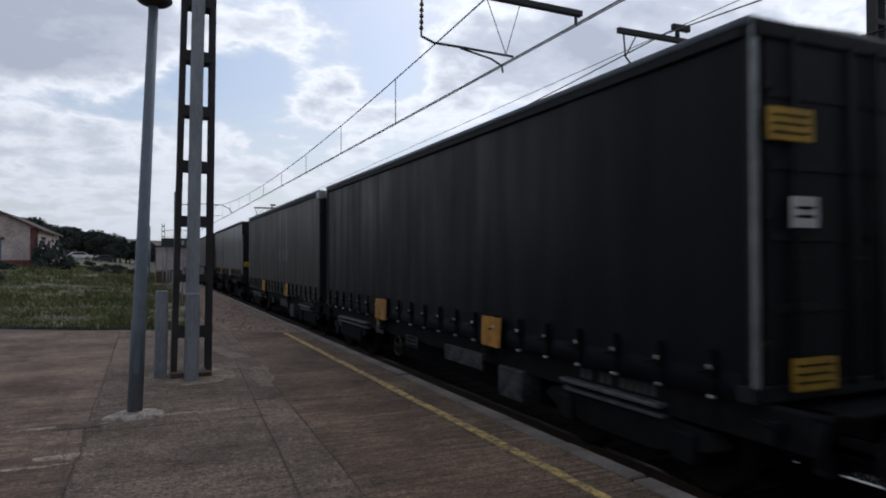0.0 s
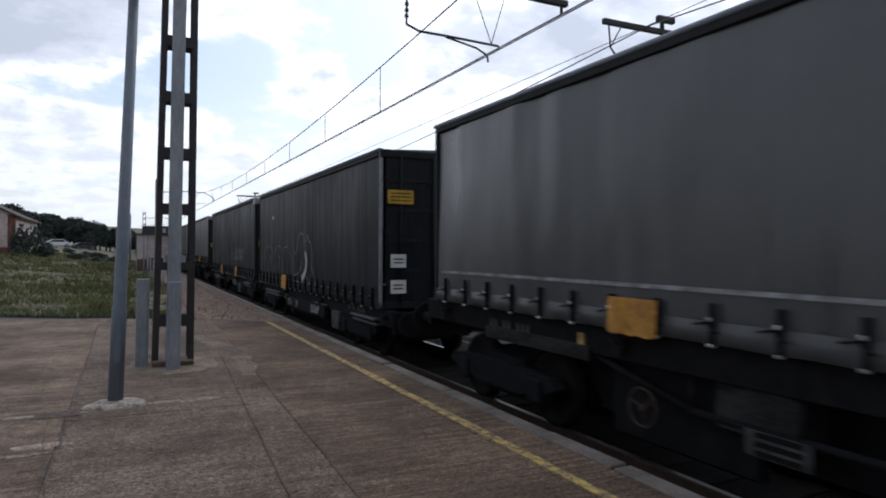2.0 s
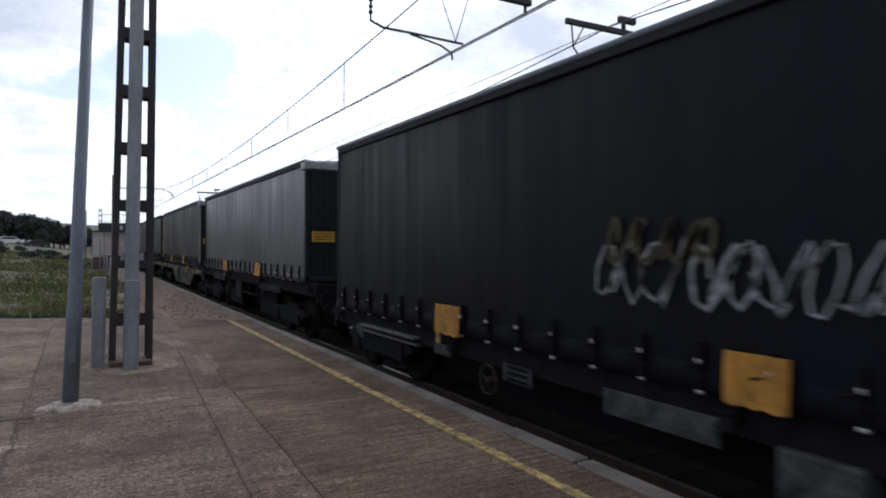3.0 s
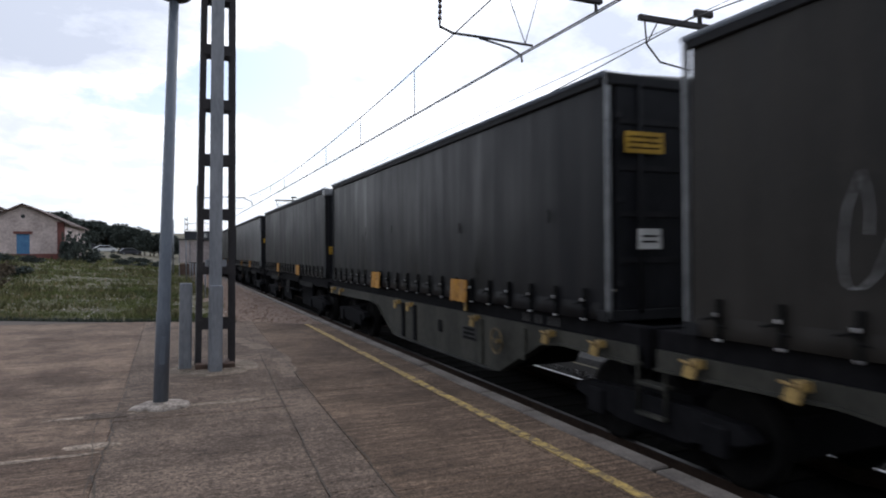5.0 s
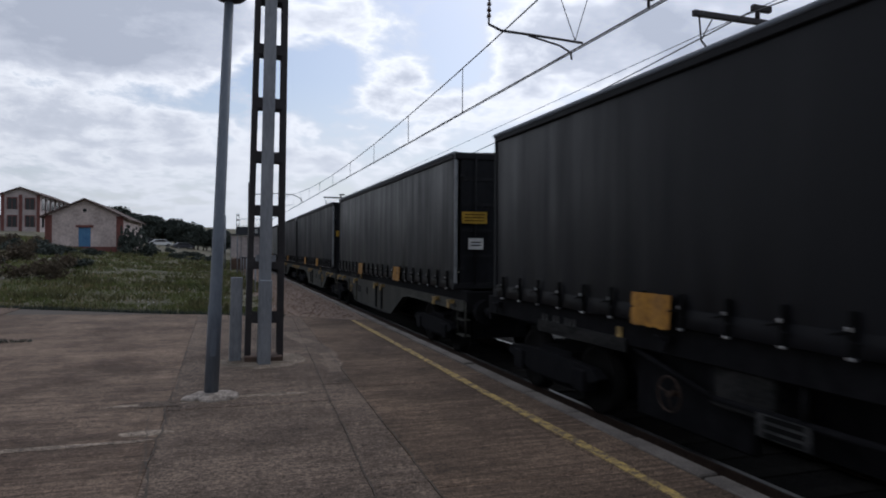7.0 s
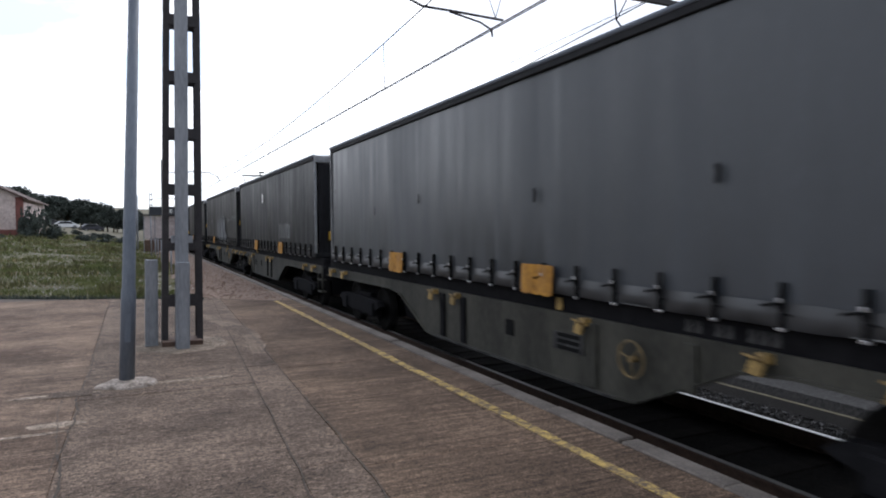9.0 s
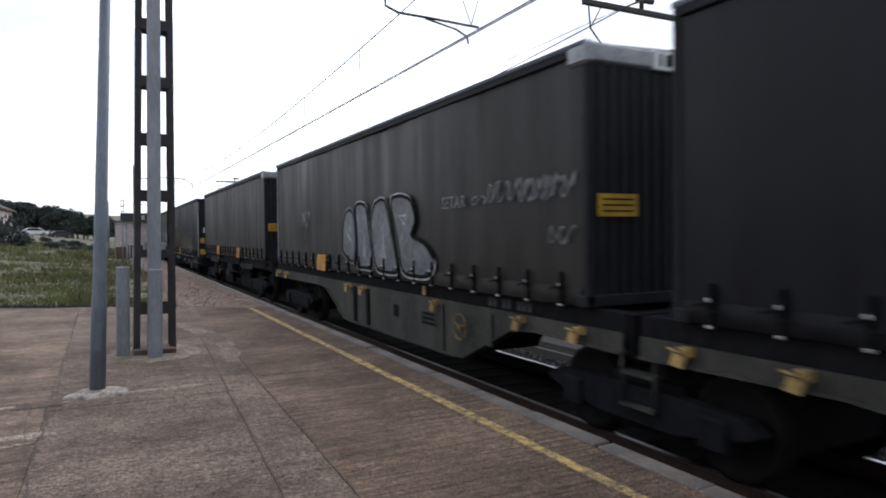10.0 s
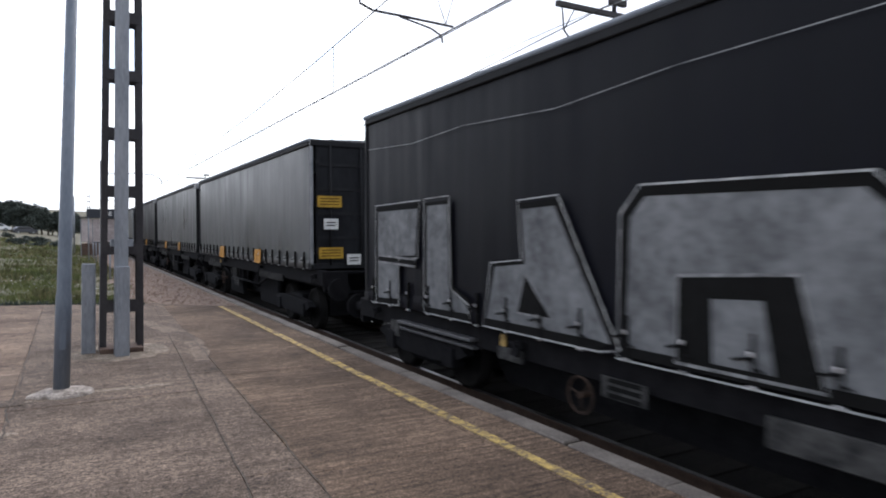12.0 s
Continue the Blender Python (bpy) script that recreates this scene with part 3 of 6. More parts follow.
def build_strip():
    """Reddish gravel along the track beyond the concrete."""
    bm = bmesh.new()
    ys = [0.6 * i for i in range(200)]
    prev = None
    rnd = random.Random(8)
    for y in ys:
        row = []
        for k in range(6):
            x = 1.25 + (3.328 - 1.25) * k / 5
            if k == 0:
                x += rnd.uniform(-0.2, 0.2)
            row.append(bm.verts.new((x, field_end(x) - 0.03 + y, -0.012 + 0.02 * noise.noise((x * 2, y * 2, 1)) + (-0.05 if k == 0 else 0))))
        if prev:
            for k in range(5):
                bm.faces.new((prev[k], prev[k + 1], row[k + 1], row[k]))
        prev = row
    tagged(part("gravel_path", bm, GRAVEL), "reddish gravel path along the platform edge", "path", kind="structure")
    # loose stones on it
    vs, fs = [], []
    for _ in range(2600):
        x = rnd.uniform(1.35, 3.25); y = field_end(x) + abs(rnd.gauss(0, 14)); s = rnd.uniform(0.012, 0.04)
        b = len(vs)
        for dx, dy, dz in ((1, 0, 0), (-0.6, 0.8, 0), (-0.5, -0.9, 0), (0.1, 0.1, 1.0)):
            vs.append((x + dx * s, y + dy * s, dz * s * 0.8 - 0.012))
        fs += [(b, b + 1, b + 3), (b + 1, b + 2, b + 3), (b + 2, b, b + 3)]
    me = bpy.data.meshes.new("pebbles"); me.from_pydata(vs, [], fs); me.materials.append(GRAVEL)
    tagged(new("pebbles", me), "loose reddish pebbles on the path", "pebbles", kind="stuff")


def build_track(cx, name, near):
    """Ballast bed, sleepers and two rails of wide gauge."""
    bed = tagged(part(name, made(prism, [(cx - 1.95, -1.0), (cx - 1.5, RAIL_Z - 0.17), (cx + 1.6, RAIL_Z - 0.17), (cx + 2.35, -0.69), (cx + 2.35, -1.0)], -250, 400, "y"), BALLAST_SHADED if near else BALLAST),
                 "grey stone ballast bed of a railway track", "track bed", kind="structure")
    for s in (-1, 1):
        x = cx + s * GAUGE
        web = [(x - 0.075, RAIL_Z - 0.17), (x + 0.075, RAIL_Z - 0.17), (x + 0.075, RAIL_Z - 0.155), (x + 0.012, RAIL_Z - 0.13), (x + 0.012, RAIL_Z - 0.045), (x + 0.036, RAIL_Z - 0.035),
               (x + 0.036, RAIL_Z - 0.006), (x - 0.036, RAIL_Z - 0.006), (x - 0.036, RAIL_Z - 0.035), (x - 0.012, RAIL_Z - 0.045), (x - 0.012, RAIL_Z - 0.13), (x - 0.075, RAIL_Z - 0.155)]
        rail = tagged(part("rail", made(prism, web, -250, 400, "y"), RAIL), "rusty steel rail with a polished head", "rail", "rails", "structure")
        part("rail_head", made(box, x - 0.030, x + 0.030, -250, 400, RAIL_Z - 0.0059, RAIL_Z), RAIL_TOP, rail, "polished rail head")
    if near:
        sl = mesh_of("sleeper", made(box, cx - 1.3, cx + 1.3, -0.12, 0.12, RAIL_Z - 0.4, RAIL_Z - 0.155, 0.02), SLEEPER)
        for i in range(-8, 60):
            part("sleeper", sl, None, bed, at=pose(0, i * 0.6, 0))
        rnd = random.Random(12)
        vs, fs = [], []
        for _ in range(20000):
            x = cx + rnd.uniform(0.84, 3.4); y = abs(rnd.gauss(0, 7)) + 0.5; s = rnd.uniform(0.02, 0.045)
            b = len(vs); z = RAIL_Z - 0.175 if x < cx + 1.6 else RAIL_Z - 0.175 - (x - cx - 1.6) * 0.25
            for _k in range(5):
                v = Vector((rnd.gauss(0, 1), rnd.gauss(0, 1), rnd.gauss(0, 1))).normalized() * s
                vs.append((x + v.x, y + v.y, z + v.z))
            fs += [(b, b + 1, b + 2), (b, b + 2, b + 3), (b, b + 3, b + 4), (b + 1, b + 2, b + 4), (b + 2, b + 3, b + 4), (b, b + 1, b + 4)]
        me = bpy.data.meshes.new("ballast_stones"); me.from_pydata(vs, [], fs); me.materials.append(STONE)
        tagged(new("ballast_stones", me), "loose grey ballast stones between the rails", "ballast", kind="stuff")


# ---- vegetation ----
def build_grass():
    rng = np.random.default_rng(5)

    def blades(name, count, hmin, hmax, wide, m, label, spread, y_max, clump=0.0):
        vs, fs = [], []
        k = 0
        while k < count:
            y = 15.5 + (y_max - 15.5) * rng.random() ** spread
            x = 1.7 - (2.0 + (y - 8) * 0.72) * rng.random()
            if y < field_end(x) + 0.05 or x > 1.45 + 0.02 * (y - 16):
                continue
            if clump and noise.noise((x / 1.7, y / 1.7, 7.7)) < clump:
                continue
            z = ground_height(x, y) - 0.02
            grow = 0.65 + 0.5 * noise.noise((x / 2.2, y / 2.2, 1.2)) + (y - 16) * 0.004
            for _ in range(3):
                h = rng.uniform(hmin, hmax) * grow
                w = wide * rng.uniform(0.7, 1.3) * (1 + (y - 16) / 26)
                a = rng.uniform(0, math.pi)
                lx, ly = rng.normal(0, 0.35) * h, rng.normal(0, 0.35) * h
                ox, oy = rng.normal(0, 0.06), rng.normal(0, 0.06)
                b = len(vs)
                vs += [(x + ox - w * math.cos(a), y + oy - w * math.sin(a), z), (x + ox + w * math.cos(a), y + oy + w * math.sin(a), z), (x + ox + lx, y + oy + ly, z + h)]
                fs.append((b, b + 1, b + 2))
            k += 1
        me = bpy.data.meshes.new(name); me.from_pydata(vs, [], fs); me.materials.append(m)
        tagged(new(name, me), label, "grass", kind="stuff")

    blades("grass", 42000, 0.06, 0.20, 0.013, GRASS, "green meadow grass behind the platform", 1.7, 95)
    blades("dry_grass", 6500, 0.08, 0.28, 0.010, GRASS_DRY, "dry straw-coloured grass in the field", 1.5, 95, 0.05)
    blades("weeds", 2200, 0.15, 0.42, 0.03, WEED, "dark weeds in the field", 1.0, 70, 0.22)
    vs, fs = [], []
    for _ in range(1500):
        y = 16 + 40 * rng.random() ** 1.4; x = 1.4 - (2.0 + (y - 8) * 0.7) * rng.random()
        if y < field_end(x) + 0.2 or noise.noise((x / 2.5, y / 2.5, 3.1)) < 0.02:
            continue
        z = ground_height(x, y) + rng.uniform(0.12, 0.26); s = rng.uniform(0.012, 0.024)
        b = len(vs)
        vs += [(x - s, y, z), (x + s, y, z), (x, y + s, z + s), (x, y - s, z + s)]
        fs += [(b, b + 1, b + 2), (b, b + 1, b + 3)]
    me = bpy.data.meshes.new("wild_flowers"); me.from_pydata(vs, [], fs); me.materials.append(LABEL_WHITE)
    tagged(new("wild_flowers", me), "small white wild flowers among the grass", "flowers", kind="stuff")
    # weeds that grow in a joint of the concrete
    vs, fs = [], []
    for _ in range(500):
        x = rng.uniform(-6.0, -3.1); y = 13.3 + 0.05 * rng.normal(); h = rng.uniform(0.02, 0.09); a = rng.uniform(0, 3)
        b = len(vs)
        vs += [(x - 0.012 * math.cos(a), y - 0.012 * math.sin(a), 0), (x + 0.012 * math.cos(a), y + 0.012 * math.sin(a), 0), (x + rng.normal(0, 0.03), y + rng.normal(0, 0.03), h)]
        fs.append((b, b + 1, b + 2))
    # dense dark blades added to draw the shadow line where the concrete ends
    for _ in range(5200):
        x = rng.uniform(-14.0, 1.5); y = field_end(x) + 0.02 + abs(rng.normal(0, 0.12)); h = rng.uniform(0.05, 0.17); a = rng.uniform(0, 3)
        b = len(vs)
        vs += [(x - 0.016 * math.cos(a), y - 0.016 * math.sin(a), -0.06), (x + 0.016 * math.cos(a), y + 0.016 * math.sin(a), -0.06), (x + rng.normal(0, 0.03), y + rng.normal(0, 0.03), h - 0.06)]
        fs.append((b, b + 1, b + 2))
    me = bpy.data.meshes.new("joint_weeds"); me.from_pydata(vs, [], fs); me.materials.append(LEAF)
    tagged(new("joint_weeds", me), "dark weeds in a joint, and blades added as the shadow line along the concrete", "weeds", kind="stuff")


def leaf_cloud(centres, per, size, seed):
    """Leaves scattered in uneven clumps round the given centres (x, y, z, radius)."""
    rng = np.random.default_rng(seed)
    vs, fs = [], []
    for cx, cy, cz, r in centres:
        for _ in range(int(per * r * r)):
            d = rng.normal(0, 1, 3); d /= np.linalg.norm(d)
            q = np.array((cx, cy, cz)) + d * r * rng.uniform(0.55, 1.08) * np.array((1, 1, 0.8))
            u = rng.normal(0, 1, 3); u /= np.linalg.norm(u)
            w = np.cross(u, rng.normal(0, 1, 3)); w /= np.linalg.norm(w)
            s = size * rng.uniform(0.6, 1.4)
            b = len(vs)
            vs += [tuple(q - u * s), tuple(q + w * s * 0.6), tuple(q + u * s), tuple(q - w * s * 0.6)]
            fs.append((b, b + 1, b + 2, b + 3))
    me = bpy.data.meshes.new("crown"); me.from_pydata(vs, [], fs); me.materials.append(LEAF)
    return me


def build_trees():
    rnd = random.Random(21)
    kinds = []
    for k in range(3):
        cs = []
        for _ in range(11):
            a = rnd.uniform(0, 6.28); rr = rnd.uniform(0.3, 1.9)
            cs.append((rr * math.cos(a), rr * math.sin(a), rnd.uniform(1.6, 4.6), rnd.uniform(0.7, 1.3)))
        crown = leaf_cloud(cs, 190, 0.20, 40 + k)
        bm = bmesh.new()
        rod(bm, (0, 0, -0.4), (0.05, 0, 1.6), 0.20, 0.13)
        for c in cs[:6]:
            rod(bm, (0.05, 0, 1.2), (c[0] * 0.8, c[1] * 0.8, c[2]), 0.09, 0.03, 6)
        trunk = mesh_of("trunk", bm, BARK)
        t = empty("tree", pose(0, 0, 0), "dark green broadleaf tree in the row behind the field", "tree", "trees behind the field")
        part("trunk", trunk, None, t); part("crown", crown, None, t)
        kinds.append(t)
    spots = []
    for i in range(38):
        u = i / 37
        spots.append((-27 + 30 * u + rnd.uniform(-1.2, 1.2), 178 + rnd.uniform(-12, 22), rnd.uniform(0.85, 1.1) * (1.42 - 0.42 * u)))
    for i, (x, y, s) in enumerate(spots):
        if x > 1.5:
            x -= 2
        z = ground_height(x, y)
        m = pose(x, y, z, 0, 0, rnd.uniform(0, 360)) @ Matrix.Scale(s, 4)
        if i < 3:
            kinds[i].matrix_basis = m
        else:
            t = copy_thing(kinds[i % 3], Matrix.Identity(4)); t.matrix_basis = m
    # low bushes beside the goods shed and in the field
    b0 = None
    bushes = [(-7.9, 68.8, 3.0, 1.5), (-6.6, 69.5, 1.5, 1.2), (-8.2, 66, 0.9, 0.7), (-15.5, 60, 0.9, 1.0), (-13.2, 58, 0.8, 1.1), (-11.2, 57, 0.7, 1.2), (-9.6, 58, 0.6, 1.0), (-17.8, 55, 0.9, 1.2),
              (-19.5, 56, 1.1, 1.3), (-21.5, 54, 1.0, 1.3), (-16.0, 52, 0.6, 1.0), (-4.2, 72, 0.7, 1.0), (-1.0, 76, 0.6, 0.9), (-23.5, 58, 1.2, 1.4), (-25.5, 60, 1.1, 1.5), (-3.0, 88, 0.8, 1.2)]
    for _ in range(26):
        y = rnd.uniform(34, 62)
        bushes.append((-y * rnd.uniform(0.17, 0.44), y, rnd.uniform(0.35, 0.9), rnd.uniform(0.6, 1.2)))
    for _ in range(6):
        y = rnd.uniform(70, 110)
        bushes.append((-y * rnd.uniform(0.0, 0.09), y, rnd.uniform(0.4, 0.8), rnd.uniform(0.8, 1.3)))
    dry = None
    for _ in range(46):
        y = rnd.uniform(30, 66)
        x = -y * rnd.uniform(0.19, 0.46)
        m = pose(x, y, ground_height(x, y) - 0.05, 0, 0, rnd.uniform(0, 360)) @ Matrix.Diagonal((rnd.uniform(0.5, 1.3), rnd.uniform(0.5, 1.1), rnd.uniform(0.5, 1.25), 1))
        if dry is None:
            me = leaf_cloud([(rnd.uniform(-0.6, 0.6), rnd.uniform(-0.6, 0.6), rnd.uniform(0.15, 0.75), rnd.uniform(0.25, 0.45)) for _ in range(9)], 380, 0.09, 78)
            me.materials[0] = SCRUB
            dry = tagged(new("scrub_bush", me), "dry brown scrub bush in the field", "bush", "brown scrub in the field")
            dry.matrix_basis = m
        else:
            copy_thing(dry, Matrix.Identity(4)).matrix_basis = m
    for x, y, h, w in bushes:
        z = ground_height(x, y)
        if b0 is None:
            cs = [(rnd.uniform(-0.6, 0.6), rnd.uniform(-0.6, 0.6), rnd.uniform(0.2, 0.8), rnd.uniform(0.3, 0.5)) for _ in range(9)]
            b0 = tagged(new("bush", leaf_cloud(cs, 420, 0.10, 77)), "low dark scrub bush in the grass", "bush", "bushes in the field")
            b0.matrix_basis = pose(x, y, z) @ Matrix.Diagonal((w, w, h, 1))
        else:
            b = copy_thing(b0, Matrix.Identity(4))
            b.matrix_basis = pose(x, y, z, 0, 0, rnd.uniform(0, 360)) @ Matrix.Diagonal((w, w, h, 1))


# ---- posts and masts ----
def build_lamp_post():
    t = empty("lamp_post", pose(-0.09, 7.86, 0, 0, 2.1, 0), "blue-grey tubular platform lamp post with round lamp head", "lamp post")
    bm = bmesh.new()
    lathe(bm, [(0.077, 0), (0.074, 1.0), (0.066, 1.03), (0.050, 4.43)], 18)
    part("pole", bm, POLE_GREY, t)
    part("lamp_head", made(lathe, [(0.05, 4.42), (0.15, 4.455), (0.19, 4.49), (0.19, 4.52), (0.12, 4.63), (0.04, 4.68)], 20), MAST_DARK, t, "dark round lamp head")
    part("service_door", made(box, -0.03, 0.03, -0.081, -0.07, 0.45, 0.75, 0.004), POLE_GREY, t)
    base = blob_patch("footing", -0.07, 7.80, 0.29, 0.23, 0.05, CONCRETE_PALE, seed=4, seg=44)
    tagged(base, "pale concrete footing of the lamp post", "footing")


def channel(bm, x, y, z0, z1, w, d, wall=0.012, lean=0.0, open_to=1):
    """An upright channel section, open to one side of x."""
    s = open_to
    pts = [(x - s * w / 2, y - d / 2), (x + s * w / 2, y - d / 2), (x + s * w / 2, y - d / 2 + wall), (x - s * w / 2 + s * wall, y - d / 2 + wall),
           (x - s * w / 2 + s * wall, y + d / 2 - wall), (x + s * w / 2, y + d / 2 - wall), (x + s * w / 2, y + d / 2), (x - s * w / 2, y + d / 2)]
    a = [bm.verts.new((p[0], p[1], z0)) for p in pts]
    b = [bm.verts.new((p[0] + lean, p[1], z1)) for p in pts]
    bm.faces.new(a[::-1]); bm.faces.new(b)
    for i in range(8):
        bm.faces.new((a[i], a[(i + 1) % 8], b[(i + 1) % 8], b[i]))


def mast_body(t, top):
    """Two battened channels that draw together towards the top."""
    for s, nm in ((-1, "leg"), (1, "leg")):
        bm = bmesh.new()
        channel(bm, s * 0.235, 0, 0, top, 0.085, 0.26, lean=-s * 0.06, open_to=-s)
        part(nm, bm, MAST_DARK, t)
    z = 0.62
    while z < top:
        k = 1 - 0.06 / 0.235 * z / top
        for side in (-1, 1):
            bm = bmesh.new()
            box(bm, -0.225 * k, 0.225 * k, side * 0.134 - 0.005, side * 0.134 + 0.005, z - 0.075, z + 0.075)
            part("batten", bm, MAST_DARK, t)
        z += 0.80


def build_mast():
    t = empty("catenary_mast", pose(0.62, 10.35, 0, 0, 0.9, 0), "dark battened steel catenary mast with grey guard posts", "mast", "catenary masts")
    mast_body(t, 8.2)
    bm = bmesh.new()
    channel(bm, -0.03, -0.42, 0, 7.6, 0.17, 0.09, lean=0.0, open_to=1)
    box(bm, -0.115, 0.055, -0.46, -0.375, 0, 7.6)
    part("cable_duct", bm, POST_GREY, t, "grey cable duct up the mast")
    for x, y, h, w in ((-0.41, -0.10, 1.22, 0.17), (-0.02, -0.54, 1.20, 0.17)):
        bm = bmesh.new()
        box(bm, x - w / 2, x + w / 2, y - 0.05, y + 0.05, -0.02, h, 0.008)
        box(bm, x - w / 2 + 0.03, x + w / 2 - 0.03, y - 0.062, y - 0.05, 0.08, h - 0.1)
        part("guard_post", bm, POST_GREY, t, "pale grey sheet-metal guard post")
    part("step_box", made(box, -0.16, 0.12, -0.40, -0.25, 1.46, 1.56, 0.006), POST_GREY, t)
    part("footing", made(box, -0.28, 0.26, -0.32, 0.20, 0.0, 0.07, 0.008), RUST, t, "rust-stained concrete footing")
    # cantilever over the near track
    bm = bmesh.new()
    dx = lambda x: x - 0.62
    path(bm, [(0.2, 0, 6.9), (dx(4.12), 0, 6.62)], 0.035)
    path(bm, [(0.2, 0, 5.6), (dx(4.2), 0, 6.55)], 0.03)
    part("bracket", bm, MAST_DARK, t, "dark tubular cantilever bracket")
    bm = bmesh.new()
    for k in range(5):
        z = 5.62 + 0.1 * k
        rod(bm, (dx(4.16), 0, z), (dx(4.16), 0, z + 0.05), 0.04, 0.03, 8)
    rod(bm, (dx(4.16), 0, 5.5), (dx(4.16), 0, 6.6), 0.018)
    part("insulator", bm, INSULATOR, t)
    bm = bmesh.new()
    path(bm, [(dx(4.16), 0, 5.5), (dx(4.4), 0, 5.42), (dx(4.9), 0, 5.42), (dx(5.95), 0, 5.40)], 0.022)
    path(bm, [(dx(4.9), 0, 5.40), (dx(5.5), 0, 5.30), (dx(5.72), 0, 5.20), (dx(5.74), 0, 5.08)], 0.018)
    part("steady_arm", bm, MAST_DARK, t)
    bm = bmesh.new()
    path(bm, [(dx(5.3), 0, 6.6), (dx(5.80), 0, 5.42)], 0.008, 4); path(bm, [(dx(6.15), 0, 6.6), (dx(5.80), 0, 5.42)], 0.008, 4)
    part("stay_wire", bm, WIRE, t)
    bm = bmesh.new()
    box(bm, dx(4.1), dx(7.42), -0.06, 0.06, 6.36, 6.47, 0.01)
    rod(bm, (dx(7.3), 0, 6.36), (dx(7.3), 0, 6.2), 0.03)
    part("cross_beam", bm, MAST_DARK, t, "dark steel cross beam")
    # far masts along the platform
    for x, y in ((2.45, 60.0), (2.6, 112.0)):
        f = empty("catenary_mast", pose(x, y, 0.0), "distant steel catenary mast with curved bracket", "mast", "catenary masts")
        mast_body(f, 7.4)
        bm = bmesh.new()
        path(bm, [(0.1, 0, 6.35), (2.1, 0, 6.5), (3.6, 0, 6.45), (4.3, 0, 6.1), (4.4, 0, 5.75)], 0.035)
        path(bm, [(0.1, 0, 5.3), (3.6, 0, 5.55)], 0.02)
        box(bm, 2.3, 2.7, -0.05, 0.05, 6.5, 6.62)
        part("bracket", bm, MAST_DARK, f)
    # mast on the far side, with its beam over the second track
    g = empty("catenary_mast", pose(17.7, 11.3, -0.7), "dark lattice catenary mast beyond the tracks with long beam", "mast", "catenary masts")
    mast_body(g, 9.6)
    bm = bmesh.new()
    box(bm, -8.55, -0.1, -0.05, 0.05, 7.18, 7.30, 0.01)
    rod(bm, (-6.9, 0, 7.3), (-6.9, 0, 7.48), 0.05); box(bm, -7.05, -6.55, -0.06, 0.06, 7.46, 7.60, 0.02)
    part("cross_beam", bm, MAST_DARK, g, "dark steel cross beam")
    bm = bmesh.new()
    path(bm, [(-8.4, 0, 7.2), (-8.35, 0, 6.7), (-8.0, 0, 6.35), (-7.2, 0, 6.25)], 0.02); path(bm, [(-8.05, 0, 7.2), (-8.35, 0, 6.7)], 0.014)
    part("steady_arm", bm, MAST_DARK, g)
    for yy in (63.0,):
        copy_thing(g, pose(17.7, yy, -0.7))


def build_wires():
    """Contact and carrier wires of both tracks, with droppers."""
    spans = ((-42.0, 10.35), (10.35, 60.0), (60.0, 112.0), (112.0, 220.0))

    def line(cx, z0, sag, label):
        t = empty("overhead_line", pose(0, 0, 0), label, "overhead line", "overhead lines", "structure")
        c, k = bmesh.new(), bmesh.new()
        for a, b in spans:
            n = 10
            ptc = [(cx + 0.0, a + (b - a) * i / n, z0) for i in range(n + 1)]
            path(c, ptc, 0.013, 5)
            path(c, [(x + 0.05, y, z) for x, y, z in ptc], 0.011, 5)
            high = lambda y: z0 + sag + 0.82 * (2 * (y - a) / (b - a) - 1) ** 2
            path(k, [(cx, a + (b - a) * i / 16, high(a + (b - a) * i / 16)) for i in range(17)], 0.015, 5)
            m = int((b - a) / 4.6)
            for i in range(1, m):
                y = a + (b - a) * i / m
                bm = bmesh.new(); rod(bm, (cx, y, z0), (cx, y, high(y)), 0.011, seg=4)
                part("dropper", bm, WIRE, t)
        part("contact_wire", c, WIRE, t); part("carrier_wire", k, WIRE, t)

    line(5.60, 5.02, 0.56, "copper contact wire with droppers over the near track")
    line(9.55, 4.92, 0.47, "copper contact wire with droppers over the far track")
    bm = bmesh.new()
    path(bm, [(13.2, -40, 7.6), (13.2, 11, 8.0), (13.2, 60, 7.6), (13.2, 120, 7.6)], 0.012, 5)
    tagged(part("feeder_wire", bm, WIRE), "thin feeder wire beyond the tracks", "wire", kind="structure")


